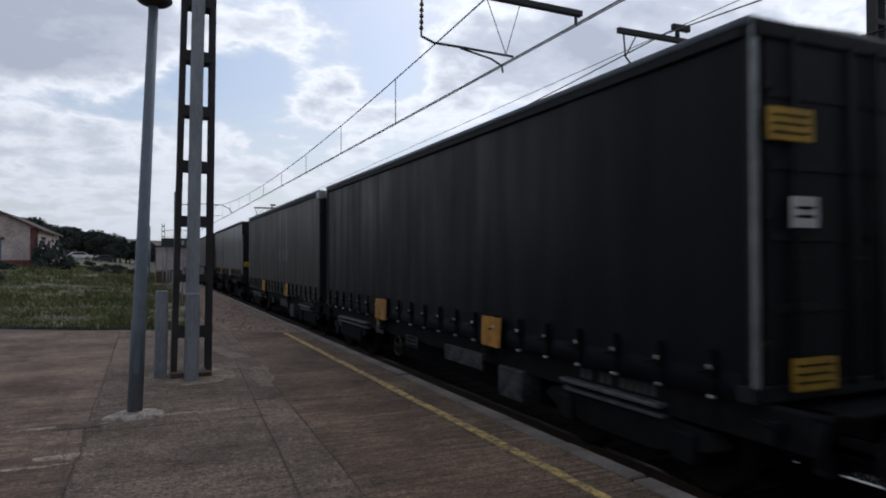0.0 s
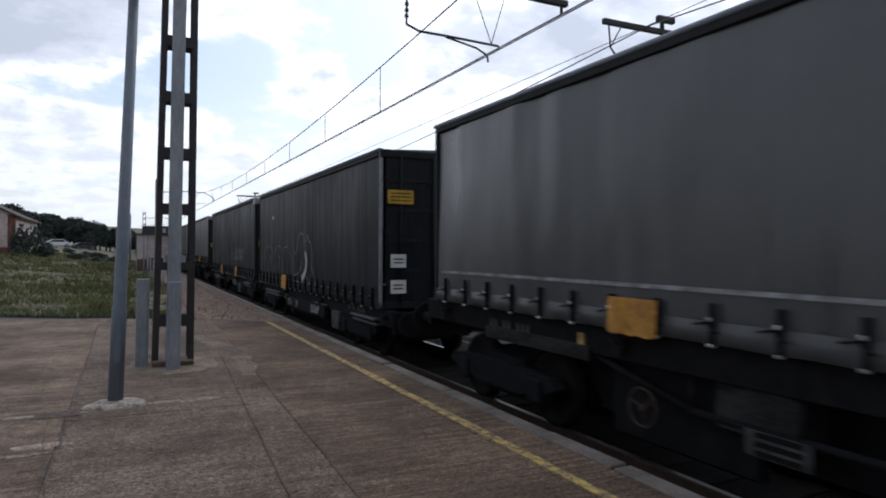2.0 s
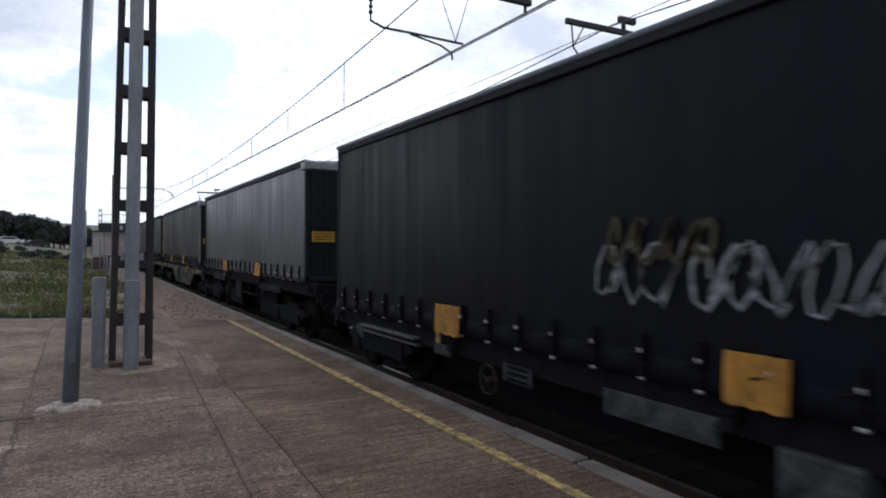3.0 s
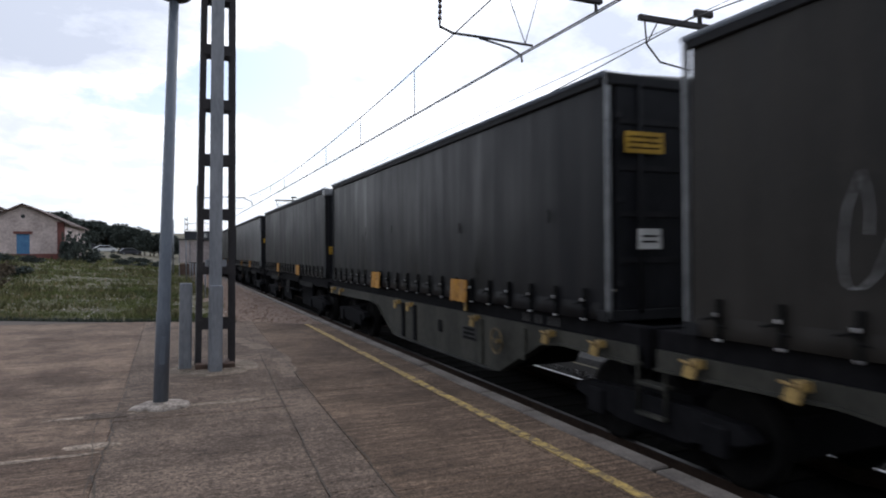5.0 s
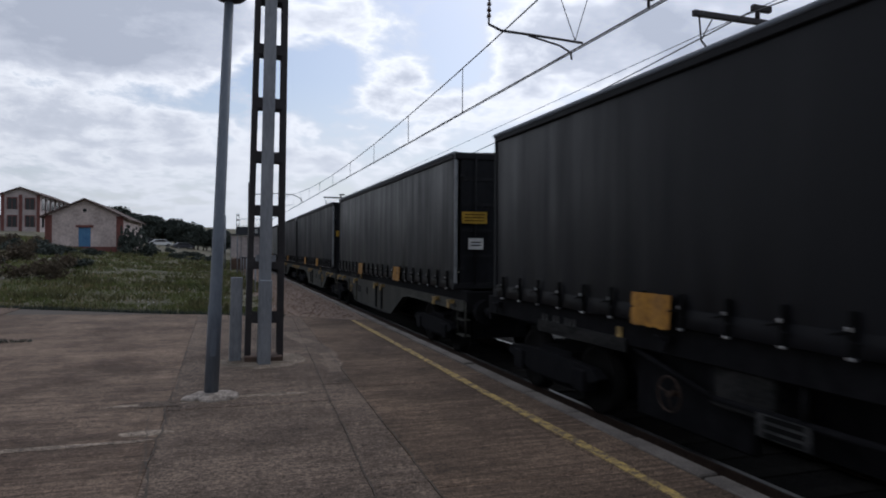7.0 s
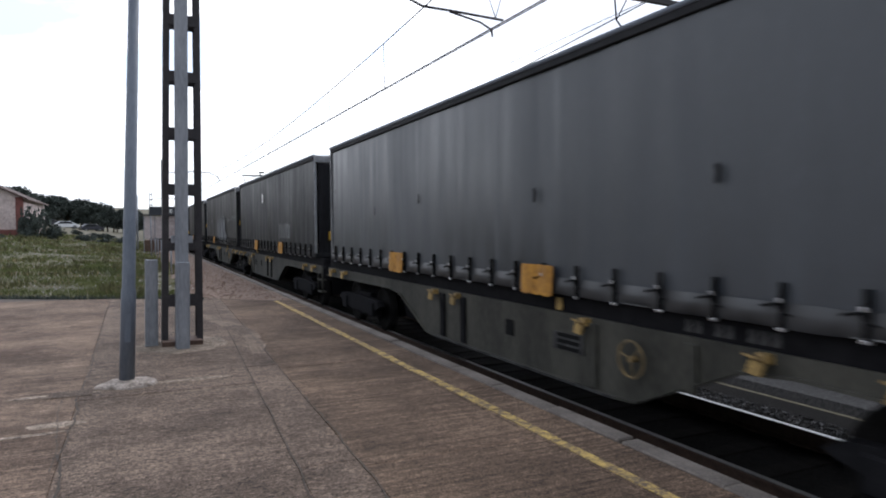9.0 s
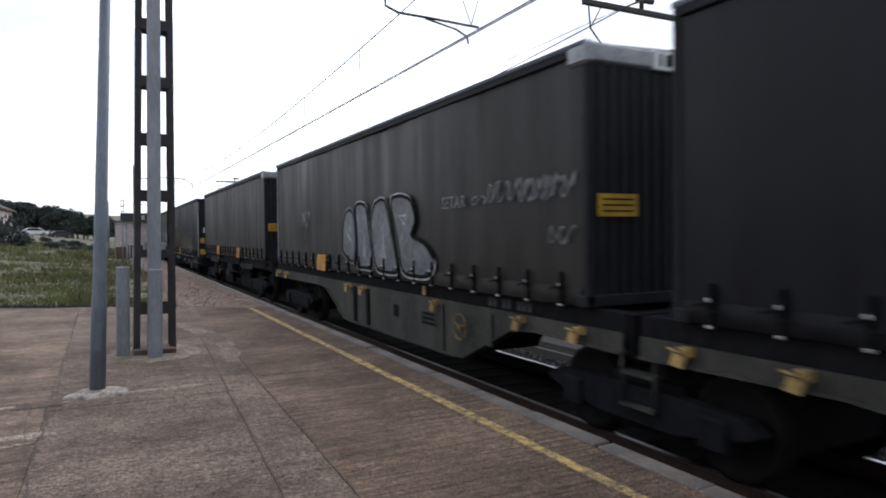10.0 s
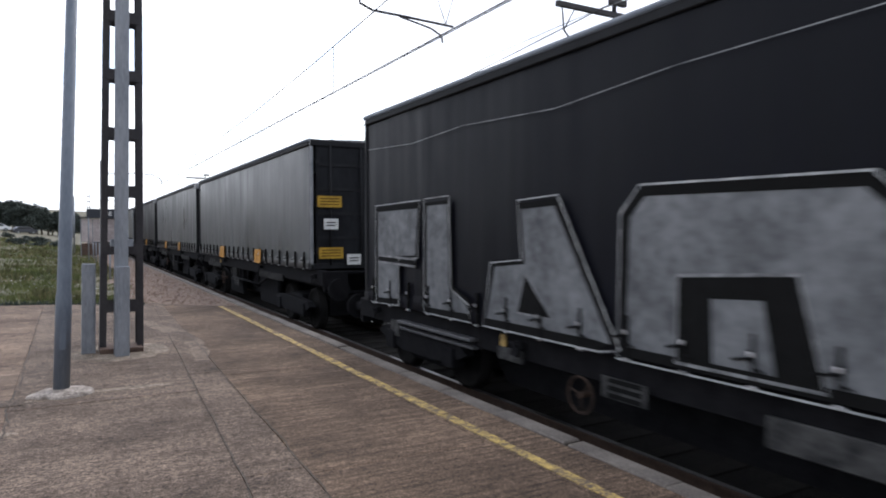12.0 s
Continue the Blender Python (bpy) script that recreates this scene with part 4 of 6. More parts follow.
def build_small_posts():
    t = empty("signpost", pose(-2.07, 6.42, 0, 0, 0.6, 0), "plain grey round-topped metal post on the platform", "post")
    part("pole", made(lathe, [(0.055, 0), (0.055, 3.22), (0.045, 3.28), (0.02, 3.31)], 14), POST_GREY, t)
    part("foot", made(box, -0.10, 0.10, -0.10, 0.10, 0.0, 0.20, 0.01), CONCRETE_PALE, t)
    b = empty("bollard", pose(-5.45, 18.2, 0), "short dark metal bollard at the end of the concrete", "bollard")
    part("post", made(lathe, [(0.08, 0), (0.08, 0.95), (0.06, 1.0)], 12), MAST_DARK, b)
    part("cap", made(box, -0.28, 0.28, -0.1, 0.1, 1.0, 1.06, 0.01), MAST_DARK, b)
    c = tagged(part("drain_cover", made(box, -0.80, -0.40, 7.46, 7.74, 0.0, 0.007, 0.002), CONCRETE_B), "worn square drain cover set in the concrete", "drain cover")
    for i in range(4):
        part("slot", made(box, -0.76, -0.44, 7.50 + i * 0.06, 7.52 + i * 0.06, 0.007, 0.0085), JOINT, c)
    # pale repairs in the concrete
    for i, (x, y, rx, ry) in enumerate(((0.62, 10.2, 0.62, 0.7), (-1.7, 6.2, 1.25, 0.06), (-0.62, 6.45, 0.22, 0.10), (0.55, 7.75, 0.45, 0.07), (-0.75, 7.6, 0.42, 0.06))):
        tagged(blob_patch("mortar_patch", x, y, rx, ry, 0.003, MORTAR, seed=30 + i, z=0.0022, seg=40), "pale mortar repair in the concrete", "mortar patch", kind="structure")
    # a curved band of mortar that runs round behind the mast
    bm = bmesh.new()
    rows = []
    for k in range(41):
        q = k / 40
        y = 8.95 + 4.5 * q
        x = 1.47 + 0.42 * math.sin(math.pi * min(1.0, q * 1.15)) * 0.35 - 0.50 * max(0.0, q - 0.35) ** 1.4
        w = 0.11 + 0.05 * noise.noise((y * 2.1, 3.3, 0.5)) + 0.04 * q
        rows.append([bm.verts.new((x + d * w + 0.02 * noise.noise((y * 6.0, d * 9.0, 1.1)), y, h)) for d, h in ((-1.0, 0.0022), (-0.8, 0.0045), (0.8, 0.0045), (1.0, 0.0022))])
    for p, q in zip(rows, rows[1:]):
        for k in range(3):
            bm.faces.new((p[k], p[k + 1], q[k + 1], q[k]))
    tagged(part("mortar_band", bm, BAND), "pale curved mortar band round the mast", "mortar patch", kind="structure")


# ---- buildings ----
def text_mesh(body, size, material, bold=0.0, shear=0.0, space=1.0):
    """Flat lettering in the built-in font, made into a mesh lying in x and y."""
    cu = bpy.data.curves.new("lettering", "FONT")
    cu.body, cu.size, cu.offset, cu.shear, cu.space_character = body, size, bold, shear, space
    cu.extrude = 0.0015
    cu.resolution_u = 2
    ob = bpy.data.objects.new("lettering", cu)
    scene.collection.objects.link(ob)
    bpy.context.view_layer.update()
    me = bpy.data.meshes.new_from_object(ob.evaluated_get(bpy.context.evaluated_depsgraph_get()))
    bpy.data.objects.remove(ob); bpy.data.curves.remove(cu)
    me.materials.clear(); me.materials.append(material)
    return me


def build_shed():
    """Goods shed with a gable towards the platform."""
    x0, x1, y0, y1 = -15.4, -8.9, 70.0, 86.0
    z = ground_height((x0 + x1) / 2, y0) - 0.1
    t = empty("goods_shed", pose(0, 0, z), "stained plaster goods shed with red brick corners and blue door", "shed")
    cx = (x0 + x1) / 2
    eave, ridge = 3.15, 4.75
    # gable wall with its doorway cut through
    bm = bmesh.new()
    prism(bm, [(x0, 0), (cx - 0.52, 0), (cx - 0.52, 2.15), (x0, 2.15)], y0, y0 + 0.35, "y")
    prism(bm, [(cx + 0.52, 0), (x1, 0), (x1, 2.15), (cx + 0.52, 2.15)], y0, y0 + 0.35, "y")
    prism(bm, [(x0, 2.15), (x1, 2.15), (x1, eave), (cx, ridge), (x0, eave)], y0, y0 + 0.35, "y")
    part("wall", bm, PLASTER, t)
    for xa in (x0, x1 - 0.35):
        part("wall", made(box, xa, xa + 0.35, y0 + 0.352, y1, 0, eave), PLASTER, t)
    part("wall", made(prism, [(x0, 0), (x1, 0), (x1, eave), (cx, ridge), (x0, eave)], y1, y1 + 0.35, "y"), PLASTER, t)
    for xa, xb in ((x0 - 0.03, x0 + 0.55), (x1 - 0.55, x1 + 0.03)):
        part("quoin", made(box, xa, xb, y0 - 0.03, y0 + 0.4, 0, eave + 0.1), BRICK_RED, t, "red brick corner")
    for s in (-1, 1):
        xe = cx + s * (x1 - x0) / 2 + s * 0.45
        ze = eave - 0.18
        part("roof", made(prism, [(cx, ridge), (xe, ze), (xe, ze + 0.14), (cx, ridge + 0.16)], y0 - 0.35, y1 + 0.3, "y"), ROOF_TILE, t)
    part("lintel", made(box, cx - 0.75, cx + 0.75, y0 - 0.03, y0 + 0.1, 2.15, 2.38), BRICK_RED, t)
    d = part("door", made(box, cx - 0.52, cx + 0.52, y0 + 0.1, y0 + 0.16, 0, 2.15), BLUE_DOOR, t, "blue painted wooden door")
    for k in range(4):
        part("board", made(box, cx - 0.50 + 0.255 * k, cx - 0.27 + 0.255 * k, y0 + 0.08, y0 + 0.1, 0.03, 2.1), BLUE_DOOR, d)
    part("vent", made(lathe, [(0.18, -0.02), (0.18, 0.0)], 14), WINDOW_DARK, t, at=pose(cx, y0 - 0.01, 3.75, 90, 0, 0))
    part("plinth", made(box, x0 - 0.05, x1 + 0.05, y0 - 0.05, y0 - 0.004, -0.3, 0.35), BRICK_RED, t)


def build_house():
    """Two-storey pale building with dark windows and red pilasters, and its low wing."""
    x0, x1, y0, y1 = -35.2, -29.4, 130.0, 152.0
    z = 4.15
    t = empty("old_factory_house", pose(0, 0, z), "pale two-storey building with dark windows and red pilasters", "house")
    cx = (x0 + x1) / 2
    eave, ridge = 6.4, 7.55
    part("wall", made(prism, [(x0, -2.5), (x1, -2.5), (x1, eave), (cx, ridge), (x0, eave)], y0, y1, "y"), CREAM_WALL, t)
    for s in (-1, 1):
        xe = cx + s * ((x1 - x0) / 2 + 0.5)
        part("roof", made(prism, [(cx, ridge), (xe, eave - 0.2), (xe, eave - 0.02), (cx, ridge + 0.2)], y0 - 0.5, y1 + 0.4, "y"), ROOF_TILE, t)
    for x in (x0, cx - 0.25, x1 - 0.5):
        part("pilaster", made(box, x, x + 0.5, y0 - 0.12, y0 - 0.004, -2.0, eave), BRICK_RED, t)
    for zz in (0.9, 3.9):
        for x in (x0 + 1.0, cx + 0.75):
            w = part("window", made(box, x, x + 1.3, y0 - 0.06, y0 - 0.003, zz, zz + 1.9), WINDOW_DARK, t, "dark empty window")
            for xa, xb, za, zb in ((x - 0.13, x, zz, zz + 1.9), (x + 1.3, x + 1.43, zz, zz + 1.9), (x - 0.13, x + 1.43, zz + 1.9, zz + 2.05), (x + 0.61, x + 0.69, zz, zz + 1.9)):
                part("window_frame", made(box, xa, xb, y0 - 0.09, y0 - 0.062 if xb - xa < 0.1 else y0 - 0.003, za, zb), BRICK_RED, w)
            part("window_sill", made(box, x - 0.1, x + 1.4, y0 - 0.14, y0 - 0.06, zz - 0.15, zz), CREAM_WALL, w)
        for k in range(6):
            y = y0 + 1.2 + 3.5 * k
            w = part("window", made(box, x1 + 0.003, x1 + 0.06, y, y + 1.5, zz, zz + 1.9), WINDOW_DARK, t)
            part("window_sill", made(box, x1 + 0.06, x1 + 0.14, y - 0.1, y + 1.6, zz - 0.15, zz), CREAM_WALL, w)
            part("pilaster", made(box, x1 + 0.003, x1 + 0.10, y + 2.1, y + 2.6, -2.0, eave), BRICK_RED, t)
    part("terrace_wall", made(box, x0 + 2, x1 + 6, y0 - 3.0, y0 - 2.6, -2.5, -0.2), CREAM_WALL, t)
    # low wing
    g = empty("low_wing", pose(0, 0, z), "long low pale building with arched dark openings", "building")
    part("wall", made(box, -62, x0 - 0.3, 133, 142, -2.5, 2.6), CREAM_WALL, g)
    part("roof", made(box, -62.4, x0 - 0.1, 132.5, 142.5, 2.6, 3.0), ROOF_TILE, g)
    for k in range(6):
        x = x0 - 3.6 - 4.2 * k
        arch = [(x, 0), (x + 2.4, 0), (x + 2.4, 1.2)] + [(x + 1.2 + 1.2 * math.cos(a), 1.2 + 0.7 * math.sin(a)) for a in [math.pi * j / 8 for j in range(1, 8)]] + [(x, 1.2)]
        part("window", made(prism, arch, 132.9, 132.996, "y"), WINDOW_DARK, g)
        part("pilaster", made(box, x - 1.1, x - 0.6, 132.85, 132.996, -2, 2.6), BRICK_RED, g)
    a = empty("street_lamp", pose(-37.2, 126, 3.4), "thin distant street lamp with a branched head", "street lamp")
    bm = bmesh.new(); rod(bm, (0, 0, -1), (0, 0, 7.6), 0.10, 0.07); part("pole", bm, POST_GREY, a)
    bm = bmesh.new(); path(bm, [(-1.0, 0, 8.1), (0, 0, 7.5), (1.0, 0, 8.1)], 0.06); path(bm, [(0, 0, 7.5), (0, 0, 8.0)], 0.05)
    box(bm, -1.4, -0.6, -0.15, 0.15, 8.05, 8.2); box(bm, 0.6, 1.4, -0.15, 0.15, 8.05, 8.2)
    part("lamp_head", bm, MAST_DARK, a)


def build_car(x, y, rz, paint, label):
    t = empty("parked_car", pose(x, y, ground_height(x, y) + 0.02, 0, 0, rz), label, "car", "parked cars")
    prof = [(-2.1, 0.3), (2.1, 0.3), (2.15, 0.75), (1.35, 0.92), (0.7, 1.42), (-1.1, 1.45), (-1.95, 0.98), (-2.15, 0.8)]
    bm = bmesh.new(); prism(bm, prof, -0.85, 0.85, "y"); bmesh.ops.bevel(bm, geom=bm.edges[:], offset=0.05, segments=1, affect="EDGES")
    part("body", bm, paint, t)
    for s in (-1, 1):
        part("side_window", made(prism, [(-1.6, 0.95), (1.2, 0.95), (0.62, 1.36), (-1.05, 1.39)], s * 0.852 - 0.004, s * 0.852 + 0.004, "y"), WINDOW_DARK, t)
        for wx in (-1.3, 1.3):
            w = part("wheel", made(lathe, [(0.31, -0.1), (0.31, 0.1)], 14), RUBBER, t, at=pose(wx, s * 0.78, 0.31, 90, 0, 0))
            part("rim", made(lathe, [(0.18, -0.11), (0.18, 0.11)], 12), ALU, w)


def build_station_things():
    s = empty("station_name_board", pose(0, 46, 0), "dark blue station name board with white letters on posts", "station sign")
    part("board", made(box, 0.95, 2.75, -0.03, 0.03, 2.55, 3.10, 0.008), SIGN_DARK, s)
    for x in (1.05, 2.65):
        part("post", made(rod, (x, 0.08, -0.05), (x, 0.08, 3.1), 0.04), POST_GREY, s)
    part("letters", text_mesh("CE", 0.34, LABEL_WHITE, 0.008), None, s, "white capital letters", at=pose(1.92, -0.034, 2.70, 90, 0, 0))
    h = empty("platform_shelter", pose(0.0, 52, 0), "pale panelled waiting shelter beside the track", "shelter")
    for k in range(3):
        part("panel", made(box, 0.75 + 0.72 * k, 1.43 + 0.72 * k, -0.04, 0.04, 1.0, 2.6, 0.01), CREAM_WALL, h)
        part("post", made(box, 0.69 + 0.72 * k, 0.74 + 0.72 * k, -0.05, 0.05, -0.05, 2.65), POST_GREY, h)
        part("lower_panel", made(box, 0.75 + 0.72 * k, 1.43 + 0.72 * k, -0.03, 0.03, 0.1, 0.9, 0.01), RUST, h)
    part("roof", made(box, 0.5, 3.0, -0.3, 1.6, 2.66, 2.74, 0.01), MAST_DARK, h)
    f0 = None
    for k in range(9):
        y = 22 + 5.0 * k
        m = pose(1.28 + 0.01 * k, y, 0)
        if f0 is None:
            f0 = empty("fence_post", m, "thin grey fence post beside the path", "fence post", "fence posts")
            part("post", made(rod, (0, 0, -0.1), (0, 0, 1.1), 0.03), POST_GREY, f0)
            part("cap", made(box, -0.045, 0.045, -0.045, 0.045, 1.1, 1.13), POST_GREY, f0)
        else:
            copy_thing(f0, m)
    sg = empty("signal_post", pose(0.35, 58, 0), "thin grey signal post with small head", "signal")
    part("pole", made(rod, (0, 0, -0.1), (0, 0, 4.4), 0.06), POST_GREY, sg)
    part("head", made(box, -0.5, -0.1, -0.1, 0.1, 2.4, 3.4, 0.03), MAST_DARK, sg)


# ---- the train ----
# far end at 0 s, curtain, near end, wagon, middle of the deep frame from the far end, extras
TRAIN = (
    (-12.3, "dark", "header", "flat", 0, ""), (2.3, "dark", "header", "low", 0, ""),
    (16.95, "black", "doors", "low", 0, ""), (30.95, "olive", "header", "low", 0, "scribble"), (46.7, "silver", "bulkhead", "flat", 0, "emblem"),
    (61.7, "pale", "beige", "flat", 0, "emblem_band"), (76.55, "black", "doors", "low", 0, "outlines"), (90.7, "black", "header", "low", 0, "small_tag"),
    (106.0, "grey", "header", "flat", 0, ""), (120.75, "olive", "header", "belly", 8.1, "scribble"), (135.72, "olive", "beige", "belly", 5.7, "faded_tag"),
    (149.6, "dark", "doors", "belly", 8.1, "spots"), (163.8, "dark", "header", "flat", 0, ""), (179.0, "grey", "doors", "flat", 0, ""),
    (193.6, "dark", "header", "flat", 0, ""), (208.8, "dark", "doors", "belly", 5.7, ""), (223.6, "black", "doors", "belly", 8.1, ""),
    (237.5, "black", "header", "belly", 5.7, "marks"), (251.35, "blue", "beige", "belly", 8.1, "spots"), (266.15, "dark", "header", "belly", 5.7, "white_patch"),
    (280.5, "olive", "header", "belly", 8.1, "silver_tag"), (295.4, "brown", "header", "flat", 0, ""), (310.8, "black", "doors", "low", 0, "gold_tag"),
    (324.7, "black", "header", "low", 0, "silver_words"), (340.8, "grey", "doors", "flat", 0, ""), (354.7, "pale", "header", "flat", 0, ""),
    (369.0, "dark", "header", "flat", 0, ""), (384.0, "grey", "doors", "flat", 0, ""), (398.6, "dark", "header", "belly", 6.6, ""), (413.5, "pale", "header", "flat", 0, ""),
)
# containers that are shorter than the rest
SHORT = {6: 12.40, 11: 12.75, 22: 12.70}
# containers whose far corner post is bare metal
BRIGHT_FAR = (3, 9, 10, 18, 20)
TARP_WORDS = {"black": "black", "dark": "charcoal", "olive": "dirty brown-grey", "brown": "dark dusty brown", "grey": "grey", "pale": "pale grey", "blue": "blue-grey", "silver": "streaked silver-grey"}
END_WORDS = {"doors": "dark rear doors with painted-in shade", "header": "a pale header rail", "bulkhead": "a dark ribbed bulkhead with painted-in shade", "beige": "dirty beige rear doors"}
WIDTH = 2.55
MOVING = []


FRAME = [1.0, 0.0, 1.0]   # length and height of the container in hand against the usual one, and how far it sits lower


def facing(y, z, x=0.0):
    """Places flat work, drawn in x and y, on the side of a container, read from the platform."""
    long, drop, tall = FRAME
    return Matrix(((0, 0, -1, x), (-1 / long, 0, 0, LENGTH - (LENGTH - y) / long), (0, 1 / tall, 0, (z + drop) / tall), (0, 0, 0, 1)))


def ending(x, z, y=0.0):
    """Places flat work on the near end of a container."""
    return Matrix(((1, 0, 0, x), (0, 0, -1, y), (0, 1, 0, z), (0, 0, 0, 1)))


def curtain_mesh(seed, slack=1.0):
    """A side curtain hanging from the roof rail: soft vertical folds, tighter at the straps."""
    ny, nz = 110, 12
    y0, y1, z0, z1 = 0.09, LENGTH - 0.09, 0.10, HEIGHT - 0.15
    vs, fs = [], []
    for j in range(nz + 1):
        for i in range(ny + 1):
            y = y0 + (y1 - y0) * i / ny
            v = j / nz
            z = z0 + (z1 - z0) * v
            fold = 0.007 * noise.noise((y * 1.9, v * 0.5, seed * 3.1)) + 0.0025 * noise.noise((y * 5.0, v * 1.5, seed * 2.1)) + 0.016 * noise.noise((y * 0.45, v * 0.8, seed * 1.7))
            pull = 0.010 * math.cos(2 * math.pi * y / 0.62) * (1 - v) ** 3
            if j == 0:
                z += 0.015 * noise.noise((y * 1.3, 0, seed))
            if slack > 1.5:
                fold += 0.004 * noise.noise((y * 2.6 + v * 1.2, v * 2.2, seed * 5.3))
            vs.append((0.020 + fold * (1 + (slack - 1) * min(1.0, 1.6 * v)) + pull, y, z))
    n = ny + 1
    for j in range(nz):
        for i in range(ny):
            fs.append((j * n + i, j * n + n + i, j * n + n + i + 1, j * n + i + 1))
    me = bpy.data.meshes.new("curtain")
    me.from_pydata(vs, [], fs)
    for p in me.polygons:
        p.use_smooth = True
    return me


def shared_meshes():
    s = {}
    bm = bmesh.new()
    box(bm, -0.034, 0.0, -0.017, 0.017, -0.02, 0.32); box(bm, -0.050, -0.032, -0.022, 0.024, 0.13, 0.22, 0.006)
    rod(bm, (-0.045, 0.02, 0.165), (-0.062, 0.15, 0.14), 0.011, seg=5); rod(bm, (-0.040, -0.02, 0.10), (-0.046, -0.09, 0.085), 0.008, seg=5)
    s["strap"] = mesh_of("strap", bm, STRAP)
    s["buckle"] = mesh_of("buckle", made(box, -0.048, -0.006, -0.024, 0.024, -0.038, -0.014, 0.004), BUCKLE)
    s["ring"] = mesh_of("tension_ring", made(box, -0.064, -0.050, -0.018, 0.018, 0.175, 0.205, 0.003), BUCKLE)
    s["post"] = mesh_of("corner_post", made(box, -0.004, 0.06, 0, 0.034, 0.02, HEIGHT - 0.02, 0.006), ALU)
    s["post_back"] = mesh_of("corner_post_seal", made(box, 0.002, 0.06, 0.036, 0.085, 0.02, HEIGHT - 0.02, 0.004), RAIL_DARK)
    s["post_dark"] = mesh_of("corner_post", made(box, 0, 0.10, 0, 0.085, 0.02, HEIGHT - 0.02, 0.012), RAIL_DARK)
    bm = bmesh.new()
    box(bm, -0.012, 0.16, 0.0, 0.18, -0.005, 0.115, 0.008)
    s["casting"] = mesh_of("corner_casting", bm, RAIL_DARK)
    bm = bmesh.new()
    box(bm, -0.02, 0.06, 0.086, LENGTH - 0.086, HEIGHT - 0.15, HEIGHT - 0.03, 0.01)
    s["rail"] = mesh_of("roof_rail", bm, RAIL_DARK)
    # rod paler than the rail: the sky-lit rim of the roof is painted in
    s["edge"] = mesh_of("roof_edge", made(rod, (-0.004, 0.02, HEIGHT - 0.045), (-0.004, LENGTH - 0.02, HEIGHT - 0.045), 0.035, seg=8), POLE_GREY)
    for key, m in (("hem_black", TARPS["black"]), ("hem_dark", TARPS["dark"]), ("hem_olive", TARPS["olive"]), ("hem_brown", TARPS["brown"]), ("hem_grey", TARPS["grey"])):
        bm = bmesh.new()
        rows = []
        for i in range(170):
            y = 0.12 + (LENGTH - 0.24) * i / 169
            k = 1.0 if key == "hem_grey" else 0.35
            swell = k * (0.010 * math.cos(2 * math.pi * (y - 0.42) / 0.6205) + 0.008 * noise.noise((y * 2.1, 0, 4)))
            rows.append([bm.verts.new(q) for q in ((0.004, y, 0.19), (-0.006 * k + swell, y, 0.12), (-0.010 * k + swell, y, 0.05), (0.012, y, 0.0 + 0.02 * noise.noise((y * 1.7, 1, 4))))])
        for p, q in zip(rows, rows[1:]):
            for k in range(3):
                bm.faces.new((p[k], p[k + 1], q[k + 1], q[k])).smooth = True
        s[key] = mesh_of("hem", bm, m)
    s["sill"] = mesh_of("bottom_rail", made(box, 0.02, 0.12, 0.186, LENGTH - 0.186, 0.0, 0.10, 0.008), RAIL_DARK)
    s["sill_bright"] = mesh_of("bottom_rail", made(box, 0.01, 0.12, 0.186, LENGTH - 0.186, 0.0, 0.10, 0.008), ALU)
    bm = bmesh.new()
    prism(bm, [(0.03, HEIGHT - 0.035), (WIDTH / 2, HEIGHT + 0.02), (WIDTH - 0.03, HEIGHT - 0.035), (WIDTH - 0.03, HEIGHT - 0.075), (0.03, HEIGHT - 0.075)], 0.03, LENGTH - 0.03, "y")
    s["roof"] = mesh_of("roof", bm, ROOF)
    s["floor"] = mesh_of("floor", made(box, 0.125, WIDTH - 0.125, 0.1, LENGTH - 0.1, 0.01, 0.095), BLACK_STEEL)
    s["far_wall"] = mesh_of("far_curtain", made(box, WIDTH - 0.05, WIDTH - 0.02, 0.09, LENGTH - 0.09, 0.1, HEIGHT - 0.08), TARPS["dark"])
    s["far_end"] = mesh_of("far_end", made(box, 0.1, WIDTH - 0.1, LENGTH - 0.06, LENGTH - 0.02, 0.1, HEIGHT - 0.05), RAIL_DARK)
    bm = bmesh.new()
    n, rows = 6, []
    for i in range(n + 1):
        y, bulge = -0.33 + 0.66 * i / n, 0.012 * math.sin(i * 1.7)
        rows.append([bm.verts.new(q) for q in ((-0.052 - bulge, y, 0.38), (-0.070 - bulge, y, -0.02 - 0.02 * (i % 2)), (-0.058 - bulge, y, -0.02 - 0.02 * (i % 2)), (-0.040 - bulge, y, 0.38))])
    for p, q in zip(rows, rows[1:]):
        for k in range(4):
            bm.faces.new((p[k], p[(k + 1) % 4], q[(k + 1) % 4], q[k]))
    bm.faces.new(rows[0][::-1]); bm.faces.new(rows[-1])
    s["flap"] = mesh_of("orange_flap", bm, ORANGE)
    s["corner_cap"] = mesh_of("corner_cap", made(box, -0.030, 0.10, -0.034, 0.30, HEIGHT - 0.25, HEIGHT - 0.02, 0.03), ALU)
    # plates with illegible lines of print
    def plate(name, w, h, m):
        return mesh_of(name, made(box, -w / 2, w / 2, -h / 2, h / 2, 0.0, 0.008), m)
    s["yellow_plate"], s["white_plate"], s["code_plate"] = plate("yellow_plate", 0.52, 0.23, LABEL_YELLOW), plate("white_plate", 0.31, 0.22, LABEL_WHITE), plate("code_plate", 1.2, 0.20, LABEL_WHITE)
    s["print"] = mesh_of("print", made(box, -0.21, 0.21, -0.008, 0.008, 0.008, 0.011), INK)
